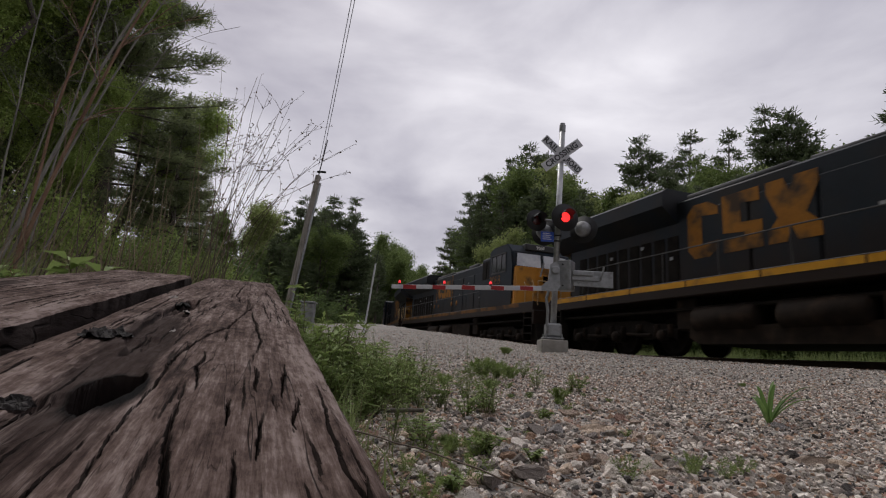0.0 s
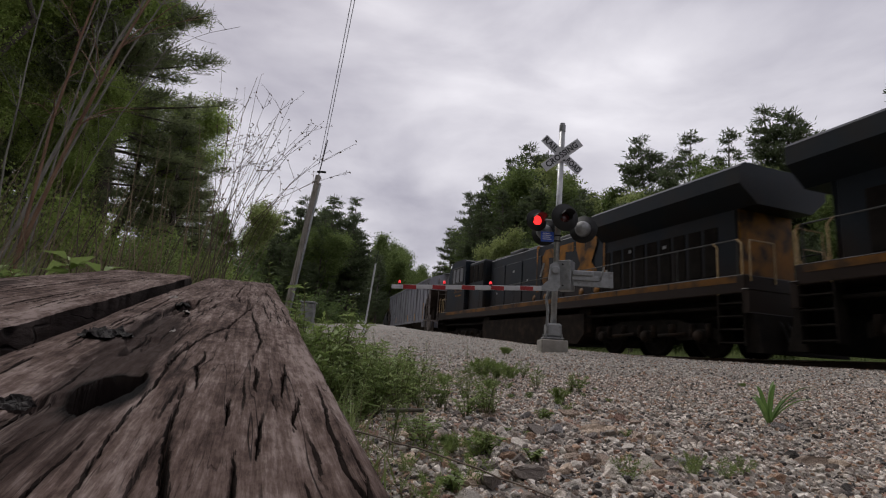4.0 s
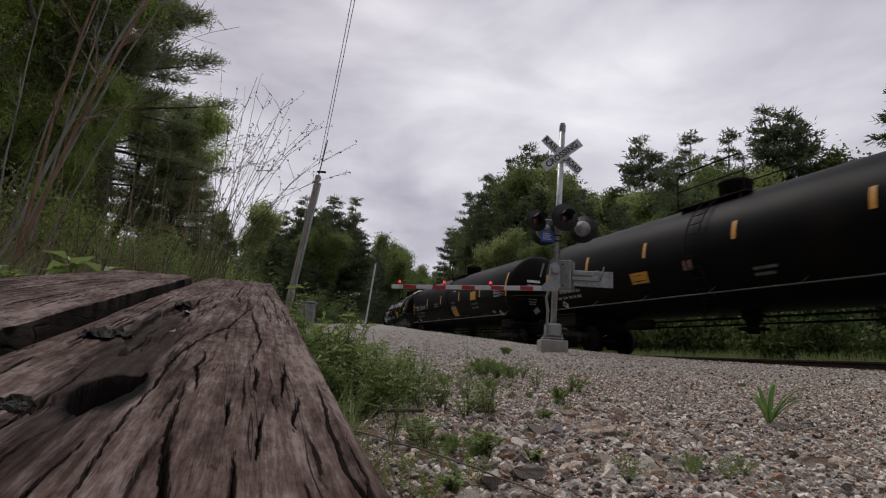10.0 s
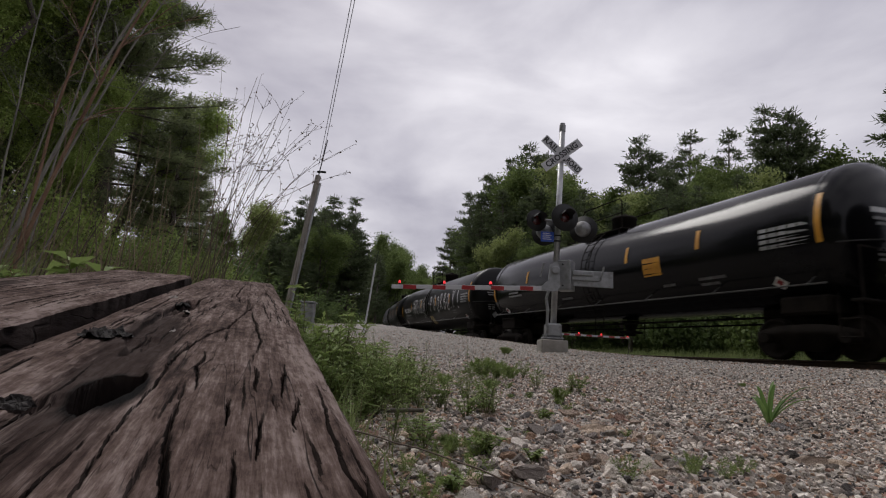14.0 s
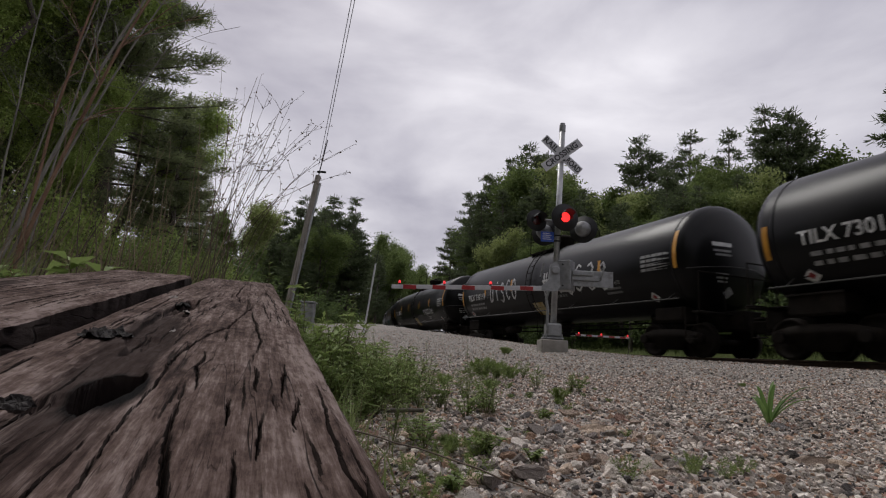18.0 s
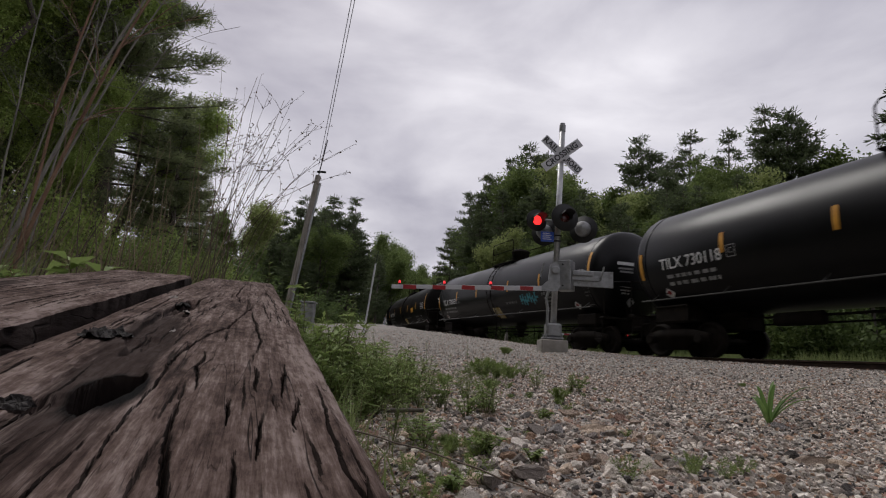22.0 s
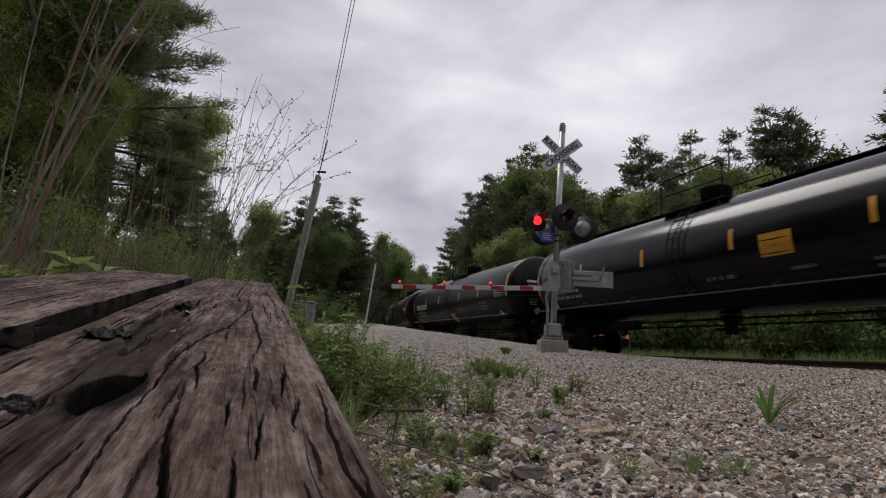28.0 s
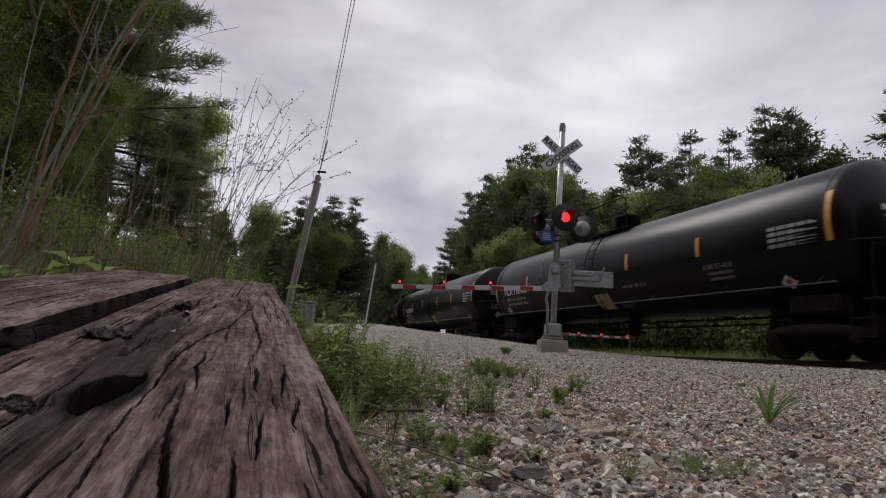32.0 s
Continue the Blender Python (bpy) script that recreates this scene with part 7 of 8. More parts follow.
# ---- poles and wires ----
def build_poles():
    pole = thing("utility_pole", "leaning weathered wooden utility pole with a pipe riser", "utility pole", pose(-6.45, 22, 1.2))
    bm = B()
    rod(bm, (0, 0, -0.5), (0.78, 0, 6.6), 0.15, 0.115, 14)
    part("pole", bm, M_POLE, pole)
    bm = B()
    rod(bm, (0.22, -0.2, 0.0), (0.95, -0.18, 6.2), 0.05, n=8)
    part("riser_pipe", bm, M_GALV, pole)
    bm = B()
    rod(bm, (0.78, 0, 6.5), (1.02, 0, 8.3), 0.025, n=6)
    box(bm, 0.72, 1.1, -0.05, 0.05, 6.75, 6.82)
    part("wire_fitting", bm, M_BLACK, pole)
    wires = thing("overhead_wire", "two thin dark overhead wires running up from a pole", "wire", pose(0, 0, 0))
    for off in (0.02, 0.12):
        bm = B()
        pts = []
        for i in range(13):
            t = i / 12
            a, b = Vector((-5.72 + off, 22, 8.3)), Vector((-1.13 + off * 0.5, 5.5, 6.2))
            pts.append(a.lerp(b, t) - Vector((0, 0, 0.5 * t * (1 - t))))
        vs, fs = [], []
        tube(vs, fs, pts, 0.012, 0.006, 5)
        part("wire", raw("wire", vs, fs, M_BLACK), None, wires)
    cab = thing("equipment_cabinet", "small pale grey metal equipment cabinet beside the pole", "cabinet", pose(-4.72, 19.0, height(-4.72, 19.0) - 0.3, rz=0.2))
    bm = B()
    box(bm, -0.24, 0.24, -0.2, 0.2, -0.1, 1.22, 0.03)
    part("body", bm, M_ALU, cab)
    bm = B()
    box(bm, -0.27, 0.27, -0.23, 0.23, 1.22, 1.27, 0.012)
    part("lid", bm, M_ALU, cab)
    bm = B()
    box(bm, -0.2, 0.2, -0.215, -0.2, 0.2, 1.15, 0.006)
    part("door", bm, M_ALU, cab)
    post = thing("marker_post", "slim pale roadside post", "post", pose(-2.25, 16, 0.9))
    bm = B()
    rod(bm, (0, 0, -0.3), (0.2, 0, 2.1), 0.028, n=8)
    part("shaft", bm, M_SIGN, post)
    bm = B()
    rod(bm, (0.2, 0, 2.1), (0.26, 0, 2.5), 0.01, n=6)
    part("whip", bm, M_BLACK, post)
    far = thing("crossing_gate", "lowered red and white crossing gate across the tracks", "crossing gate", pose(6.3, 28.5, 0.9))
    bm = B()
    rod(bm, (0, 0, -0.6), (0, 0, 1.6), 0.06, n=12)
    part("mast", bm, M_GALV, far)
    bm = B()
    box(bm, -0.2, 0.25, -0.2, 0.2, 0.75, 1.3, 0.03)
    part("gate_mechanism", bm, M_ALU, far)
    bm = B()
    box(bm, 0.2, 3.9, -0.28, -0.25, 0.98, 1.08, 0.004)
    arm = part("gate_arm", bm, M_SIGN, far)
    for i in range(6):
        bm = B()
        box(bm, 0.4 + 0.6 * i, 0.7 + 0.6 * i, -0.287, -0.243, 0.985, 1.075)
        part("red_band", bm, M_RED, arm)
    for x in (3.8, 2.4, 1.2):
        bm = B()
        lathe(bm, [(1.08, 0.045), (1.15, 0.045), (1.18, 0.02)], "Z", 8, (x, -0.265, 0))
        part("arm_lamp_lens", bm, M_TIP, arm)


build_poles()


# ---- undergrowth ----
def shrub(seed, w, h, leaves, leaf, material):
    """A low bush: many thin stems from the ground and leaves round their upper parts."""
    rng, rnd = np.random.default_rng(seed), random.Random(seed)
    vs, fs, pts = [], [], []
    for i in range(26):
        a = rnd.uniform(0, 2 * math.pi)
        r = w * rnd.uniform(0.1, 1.0)
        top = Vector((math.cos(a) * r, math.sin(a) * r, h * rnd.uniform(0.4, 1.0) * (1 - 0.35 * (r / w) ** 2)))
        foot = Vector((math.cos(a) * r * 0.35, math.sin(a) * r * 0.35, -0.1))
        line = [foot.lerp(top, k / 4) + Vector((0, 0, 0.12 * h * math.sin(math.pi * k / 4))) for k in range(5)]
        tube(vs, fs, line, 0.012, 0.004, 4)
        for k in range(7):
            t = 0.15 + 0.85 * k / 6
            pts.append(foot.lerp(top, t) + Vector((rnd.uniform(-1, 1), rnd.uniform(-1, 1), rnd.uniform(-0.4, 0.6))) * 0.13 * w)
    v, f = blades(rng, [tuple(p) for p in pts], leaf, 0.09 * w, max(3, leaves // len(pts)), droop=0.1)
    return raw("stems", vs, fs, M_BARK), np_mesh("foliage", v, f, material)


SHRUBS = [shrub(31, 1.5, 1.9, 4600, (0.14, 0.05), M_SHRUB), shrub(32, 1.3, 1.4, 4000, (0.125, 0.043), M_DECID), shrub(33, 1.7, 2.4, 5000, (0.14, 0.05), M_SHRUB), shrub(34, 1.2, 1.2, 3600, (0.12, 0.043), M_DECID), shrub(35, 1.4, 1.7, 13000, (0.055, 0.021), M_BANKLEAF), shrub(36, 1.2, 1.3, 11000, (0.05, 0.02), M_WEED)]


def plant_shrub(k, x, y, scale, label, group, sink=0.05):
    ob = thing("shrub", label, "shrub", Matrix.Translation((x, y, height(x, y) - sink)) @ Matrix.Rotation(x * 7.3 + y, 4, "Z"), group)
    for name, me in zip(("stem", "foliage"), SHRUBS[k]):
        p = tagged(part(name, me, None, ob), kind="stuff")
        p.scale = (scale, scale, scale)


def build_undergrowth():
    rnd = random.Random(51)
    # behind the railway
    for i in range(95):
        s = rnd.uniform(-48, 26)
        off = rnd.uniform(5.5, 15)
        p, a = line_at(s)
        left = Vector((-math.sin(a), math.cos(a), 0))
        x, y = (p + left * off)[:2]
        if track_gap(x, y) < 5 or (s > -20 and off < 13) or (abs(qs(x, y)[1] + 24) < 4.5 and off < 9):
            continue
        plant_shrub(rnd.randrange(4), x, y, rnd.uniform(0.7, 1.25) * (0.8 + off / 16), "green bush at the foot of the woods", "bushes beyond the railway")
    for i in range(46):
        s = -34 + 52 * (i + rnd.random()) / 46
        p, a = line_at(s)
        left = Vector((-math.sin(a), math.cos(a), 0))
        x, y = (p + left * rnd.uniform(13.5, 17))[:2]
        plant_shrub(rnd.randrange(4), x, y, rnd.uniform(0.7, 1.0), "green bush at the foot of the woods", "bushes beyond the railway")
    for i in range(60):
        s = -62 + 70 * (i + rnd.random()) / 60
        p, a = line_at(s)
        left = Vector((-math.sin(a), math.cos(a), 0))
        x, y = (p + left * rnd.uniform(18, 27))[:2]
        plant_shrub(rnd.randrange(4), x, y, rnd.uniform(1.4, 2.1), "tall green bush between the trunks of the woods", "bushes beyond the railway")
    for i in range(44):
        b, d = radians(rnd.uniform(-1.5, 24)), rnd.uniform(37, 64)
        x, y = d * math.sin(b), d * math.cos(b)
        if track_gap(x, y) > 6.5 and qs(x, y)[0] > REACH:
            plant_shrub(rnd.randrange(4), x, y, rnd.uniform(1.5, 2.3), "tall green bush between the trunks of the woods", "bushes beyond the railway")
    # on the far bend, both sides
    for i in range(40):
        s = rnd.uniform(-95, -40)
        p, a = line_at(s)
        left = Vector((-math.sin(a), math.cos(a), 0))
        x, y = (p - left * rnd.uniform(5, 16))[:2]
        if track_gap(x, y) > 4.5 and math.atan2(x, y) < radians(-8.5) and (y > 44 or math.atan2(x, y) < radians(-18)):
            plant_shrub(rnd.randrange(3), x, y, rnd.uniform(0.9, 1.6), "green bush beside the bend of the railway", "bushes by the bend")
    for i in range(60):
        b, d = radians(rnd.uniform(-27, -8.5)), rnd.uniform(26, 62)
        x, y = d * math.sin(b), d * math.cos(b)
        k, grown = rnd.randrange(4), rnd.uniform(1.0, 2.0)
        if track_gap(x, y) > 5 and (d > 44 or b < radians(-18)):
            plant_shrub(k, x, y, grown, "green bush under the far trees", "bushes by the bend")
    # left bank, at the feet of the trees
    for i in range(46):
        x, y = rnd.uniform(-13, -5.0), rnd.uniform(6.5, 24)
        if x > -3.6 - 0.22 * y:
            continue
        plant_shrub(4 + rnd.randrange(2), x, y, rnd.uniform(0.7, 1.4), "dense green bush at the feet of the trees", "bushes on the bank")


build_undergrowth()


def grass_field(name, label, spots, blade, material, seed, lean=0.3):
    """One sheet of separate grass blades; spots are (x, y, height factor)."""
    rng = np.random.default_rng(seed)
    pts = np.array([(x, y, height(x, y) - 0.01) for x, y, _ in spots])
    k = len(pts)
    hh = np.array([f for _, _, f in spots])[:, None] * blade[0] * rng.uniform(0.5, 1.2, (k, 1))
    a = rng.uniform(0, 2 * np.pi, k)
    side = np.stack([np.cos(a), np.sin(a), np.zeros(k)], 1) * blade[1]
    b = rng.uniform(0, 2 * np.pi, k)
    bend = np.stack([np.cos(b), np.sin(b), np.zeros(k)], 1) * hh * lean * rng.uniform(0.2, 1.5, (k, 1))
    up = np.array([[0, 0, 1.0]])
    v = np.stack([pts - side, pts + side, pts + up * hh * 0.55 + bend * 0.35 + side * 0.7, pts + up * hh * 0.55 + bend * 0.35 - side * 0.7, pts + up * hh + bend], 1).reshape(-1, 3)
    i = np.arange(k)[:, None] * 5
    faces = [tuple(r) for r in (i + np.array([[0, 1, 2, 3]])).tolist()] + [tuple(r) for r in (i + np.array([[3, 2, 4]])).tolist()]
    me = bpy.data.meshes.new(name)
    me.from_pydata(v.tolist(), [], faces)
    ob = part(name, me, material)
    return tagged(ob, label, "grass", kind="stuff")


def build_grass():
    rnd = random.Random(61)
    spots = []
    while len(spots) < 26000:
        s = rnd.uniform(-45, 24)
        off = 3.0 + rnd.random() ** 1.3 * 9
        p, a = line_at(s)
        left = Vector((-math.sin(a), math.cos(a), 0))
        x, y = (p + left * off)[:2]
        if noise.noise(Vector((x * 0.3, y * 0.3, 5))) > -0.25:
            spots.append((x, y, rnd.uniform(0.4, 1.2)))
    grass_field("long_grass", "rough green grass beyond the railway", spots, (0.55, 0.012), M_GRASS, 1)
    # green and dry growth on the bank beside the timbers
    spots = []
    while len(spots) < 12500:
        q, s = rnd.uniform(-4.5, -0.36), rnd.uniform(-9, -0.4)
        if q > -0.9 and s > -1.5 and rnd.random() < 0.6:
            continue
        p = ACROSS * q + ALONG * s
        d = math.hypot(p.x, p.y)
        if d < 1.2:
            continue
        spots.append((p.x, p.y, rnd.uniform(0.3, 1.0) * (0.5 + 0.25 * min(d, 5))))
    grass_field("bank_grass", "mixed green grass on the bank behind the timbers", spots[:10600], (0.26, 0.005), M_GRASS, 2, 0.6)
    grass_field("dry_grass", "tangled pale dry grass and dead stalks on the bank", [(x, y, f * 1.3) for x, y, f in spots[10600:] if math.hypot(x, y) > 2.2], (0.5, 0.003), M_STRAW, 3, 0.8)

    # blades growing up against the timber's side
    spots = []
    for i in range(4400):
        s = -(0.9 + 3.6 * rnd.random() ** 1.2)
        q = 0.07 + abs(rnd.gauss(0, 0.1)) * (0.5 + 0.5 * -s)
        p = ACROSS * q + ALONG * s
        spots.append((p.x, p.y, rnd.uniform(0.3, 1.0) * (0.45 + 0.25 * min(-s, 3))))
    grass_field("edge_grass", "fine green grass blades along the timber", spots[:2600], (0.2, 0.0026), M_GRASS, 5, 0.7)
    grass_field("dry_edge_grass", "dry straw-coloured blades along the timber", spots[3500:], (0.17, 0.002), M_STRAW, 6, 0.9)


build_grass()


def broad_weed(seed, h, n, leaf, spread=0.5, pairs=0):
    """Upright stems with pairs of pointed, folded leaves."""
    rnd = random.Random(seed)
    vs, fs, lv, lf = [], [], [], []
    for i in range(n):
        a = rnd.uniform(0, 2 * math.pi)
        top = Vector((math.cos(a) * h * spread * rnd.uniform(0.2, 1), math.sin(a) * h * spread * rnd.uniform(0.2, 1), h * rnd.uniform(0.5, 1)))
        line = [top * (k / 5) + Vector((0, 0, 0.1 * h * math.sin(math.pi * k / 5))) for k in range(6)]
        tube(vs, fs, line, 0.0022, 0.001, 4)
        m = rnd.choice((5, 6, 7, 8)) + pairs
        for k in range(m):
            t = 0.25 + 0.75 * k / (m - 1)
            p = line[min(4, int(t * 5))].lerp(line[min(5, int(t * 5) + 1)], t * 5 - int(t * 5))
            for side in (0, math.pi):
                b = k * 1.6 + side + rnd.uniform(-0.3, 0.3)
                d = Vector((math.cos(b), math.sin(b), rnd.uniform(-0.1, 0.7))).normalized()
                c = d.cross(Vector((0, 0, 1))).normalized()
                u = c.cross(d)
                ln, w = leaf[0] * rnd.uniform(0.6, 1.2) * (1.1 - 0.4 * t), leaf[1] * rnd.uniform(0.7, 1.2)
                k0 = len(lv)
                lv += [p, p + d * ln * 0.4 + c * w + u * w * 0.4, p + d * ln * 0.45, p + d * ln * 0.4 - c * w + u * w * 0.4, p + d * ln - u * ln * 0.18]
                lf += [(k0, k0 + 2, k0 + 1), (k0 + 1, k0 + 2, k0 + 4), (k0, k0 + 3, k0 + 2), (k0 + 3, k0 + 4, k0 + 2)]
    return raw("stems", vs, fs, M_WEEDSTEM), raw("leaves", lv, lf, M_WEED)


def feather_weed(seed, h, n):
    """A soft tuft of finely cut leaves."""
    rng, rnd = np.random.default_rng(seed), random.Random(seed)
    vs, fs, pts, leans = [], [], [], []
    for i in range(n):
        a = rnd.uniform(0, 2 * math.pi)
        out = rnd.uniform(0.2, 1.0)
        line = [Vector((math.cos(a) * h * out * t * 0.8, math.sin(a) * h * out * t * 0.8, h * (t - 0.35 * out * t * t))) for t in (0, 0.25, 0.5, 0.75, 1)]
        tube(vs, fs, line, 0.0012, 0.0006, 3)
        for k in range(9):
            t = 0.2 + 0.8 * k / 8
            p = line[min(3, int(t * 4))].lerp(line[min(4, int(t * 4) + 1)], t * 4 - int(t * 4))
            pts.append(tuple(p))
            leans.append((math.cos(a) * 0.5, math.sin(a) * 0.5, 0.5))
    v, f = blades(rng, pts, (h * 0.16, h * 0.012), h * 0.012, 7, lean=leans)
    return raw("stems", vs, fs, M_WEEDSTEM), np_mesh("leaves", v, f, M_WEED)


def blade_tuft(seed, h, n, w):
    """A tuft of arching strap leaves."""
    rnd = random.Random(seed)
    lv, lf = [], []
    for i in range(n):
        a = rnd.uniform(0, 2 * math.pi)
        out, hh = rnd.uniform(0.35, 1.1) * h, rnd.uniform(0.6, 1.05) * h
        c = Vector((-math.sin(a), math.cos(a), 0))
        k0 = len(lv)
        m = 7
        for k in range(m + 1):
            t = k / m
            p = Vector((math.cos(a) * out * t, math.sin(a) * out * t, hh * (1.5 * t - 0.75 * t * t)))
            ww = w * (1 - t) ** 0.6 * (0.6 + 0.8 * min(1, t * 4)) + 0.0004
            lv += [p - c * ww + Vector((0, 0, ww * 0.5)), p, p + c * ww + Vector((0, 0, ww * 0.5))]
        for k in range(m):
            b = k0 + 3 * k
            lf += [(b, b + 1, b + 4, b + 3), (b + 1, b + 2, b + 5, b + 4)]
    return (raw("leaves", lv, lf, M_BLADE),)


M_WEEDSTEM = mat("weed_stem", (0.08, 0.09, 0.03), (0.16, 0.15, 0.06), 10, 0.8, 0, 0, 60)
M_BLADE = leafy("strap_leaves", (0.09, 0.165, 0.045), (0.2, 0.31, 0.095), 0.45)
WEEDS = [broad_weed(71, 0.26, 13, (0.05, 0.011)), broad_weed(72, 0.34, 11, (0.06, 0.012)), broad_weed(73, 0.15, 8, (0.04, 0.012), 0.8), feather_weed(74, 0.2, 34), feather_weed(75, 0.28, 28), broad_weed(76, 0.09, 7, (0.035, 0.012), 0.9), broad_weed(79, 0.3, 4, (0.08, 0.017), 0.5), broad_weed(80, 0.3, 11, (0.085, 0.0075), 0.5), feather_weed(82, 0.2, 7),
         broad_weed(83, 0.42, 6, (0.045, 0.0036), 0.25, 9), broad_weed(84, 0.5, 3, (0.038, 0.003), 0.2, 12), broad_weed(85, 0.3, 7, (0.06, 0.006), 0.35, 3)]
TUFT = blade_tuft(77, 0.2, 11, 0.0072)
SPRIG = broad_weed(86, 0.37, 1, (0.09, 0.014), 0.12)
BIG_LEAF = broad_weed(78, 0.3, 3, (0.11, 0.022), 0.35)


def plant_weed(meshes, x, y, scale, label, name="weed", category="weed", group="weeds among the gravel", turn=0.0, z=None):
    ob = thing(name, label, category, Matrix.Translation((x, y, (height(x, y) if z is None else z) - 0.006)) @ Matrix.Rotation(turn, 4, "Z"), group)
    for nm, me in zip(("stem", "foliage") if len(meshes) == 2 else ("foliage",), meshes):
        p = tagged(part(nm, me, None, ob), kind="stuff")
        p.scale = (scale, scale, scale)
    return ob


def build_weeds():
    rnd = random.Random(81)
    # thick growth along the timber's edge, thinning towards its near end
    for i in range(62):
        s = -rnd.uniform(1.0, 1.6) * rnd.choice((1.0, 1.3, 1.6, 1.9, 2.3, 2.8, 3.2))
        q = 0.08 + abs(rnd.gauss(0.0, 0.16)) * min(2.4, 0.5 + 0.5 * -s)
        p = ACROSS * q + ALONG * s
        plant_weed(WEEDS[rnd.choice((0, 2, 5, 7, 9, 9, 10, 11, 11))], p.x, p.y, rnd.uniform(0.25, 0.7) * (0.8 if s > -1.7 else 1.45), "leafy green weed growing against an old timber", group="weeds along the timber", turn=rnd.uniform(0, 6))
    for i in range(150):
        q = 0.1 + 0.95 * rnd.random() ** 1.5
        s = -rnd.uniform(1.9, 4.4)
        p = ACROSS * q + ALONG * s
        tall = max(0.4, 1.25 - 0.75 * q) * min(1.0, 0.45 - 0.2 * s)
        plant_weed(WEEDS[rnd.choice((0, 1, 1, 6, 7, 7, 7, 9, 10, 11, 11))], p.x, p.y, tall * rnd.uniform(0.75, 1.45), "lush green weed with narrow leaves beside the timbers", group="weeds along the timber", turn=rnd.uniform(0, 6))
    # scattered in the stones
    for i in range(34):
        d = rnd.uniform(1.3, 5.5)
        b = radians(rnd.uniform(-4, 17)) * (1 if rnd.random() < 0.75 else 2.0)
        x, y = d * math.sin(b), d * math.cos(b)
        if qs(x, y)[0] < 0.2:
            continue
        plant_weed(WEEDS[rnd.choice((2, 3, 5, 5))], x, y, rnd.uniform(0.2, 0.55) * (0.5 + 0.12 * d), "small green weed among the stones", turn=rnd.uniform(0, 6))
    for x, y, k, sc in ((0.38, 4.3, 4, 0.7), (0.5, 4.4, 3, 0.8), (0.56, 4.25, 8, 0.9), (0.62, 4.45, 3, 0.6), (0.28, 4.3, 2, 0.9), (1.22, 9.7, 3, 0.8), (1.3, 9.8, 3, 0.7), (0.84, 3.34, 0, 0.55), (0.9, 3.4, 2, 0.8), (0.65, 3.48, 7, 0.6), (0.75, 4.6, 0, 0.6),
                        (-0.14, 2.26, 2, 1.0), (-0.06, 2.3, 7, 0.45), (-0.27, 2.1, 5, 0.9), (0.05, 1.07, 5, 0.55), (0.08, 1.12, 8, 0.4), (0.0, 1.0, 8, 0.35), (0.11, 1.38, 8, 0.45), (0.14, 1.42, 5, 0.8), (0.12, 2.06, 2, 0.75), (0.25, 1.36, 5, 0.5),
                        (0.59, 1.25, 8, 0.33), (0.66, 1.24, 8, 0.26), (0.71, 1.27, 8, 0.3), (0.62, 1.3, 8, 0.22), (0.43, 1.2, 8, 0.32), (0.42, 2.1, 5, 0.7), (-0.02, 1.45, 2, 0.7), (0.02, 1.3, 8, 0.35), (-0.05, 1.2, 8, 0.3)):
        plant_weed(WEEDS[k], x, y, sc, "low feathery green weed rooted in the gravel" if k in (3, 4) else "small leafy weed rooted in the gravel", turn=x * 9)
    plant_weed(TUFT, 1.36, 2.21, 1.12, "tuft of long arching green strap leaves in gravel", "grass_tuft", "grass", turn=0.4)
    for x, y, z, sc in ((-0.67, 2.5, 0.3, 1.0), (-0.43, 2.6, 0.2, 0.95)):
        plant_weed(SPRIG, x, y, sc, "upright weed with pale green pointed leaves", turn=x, z=z)
    for i in range(34):
        s, q = -rnd.uniform(1.9, 3.8), -rnd.uniform(0.4, 2.6)
        p = ACROSS * q + ALONG * s
        plant_weed(BIG_LEAF, p.x, p.y, rnd.uniform(0.8, 1.4), "broad-leaved green weed on the bank", group="weeds on the bank", turn=i)


build_weeds()


# ---- saplings, canes and the budding bush ----
def cane(bm, foot, top, r0, r1, bow, seed, n=9):
    rnd = random.Random(seed)
    foot, top = Vector(foot), Vector(top)
    pts = []
    for k in range(n + 1):
        t = k / n
        p = foot.lerp(top, t) + Vector(bow) * math.sin(math.pi * t) + Vector((rnd.uniform(-1, 1), rnd.uniform(-1, 1), 0)) * 0.006
        pts.append(p)
    vs, fs = [], []
    tube(vs, fs, pts, r0, r1, 6)
    return vs, fs, pts


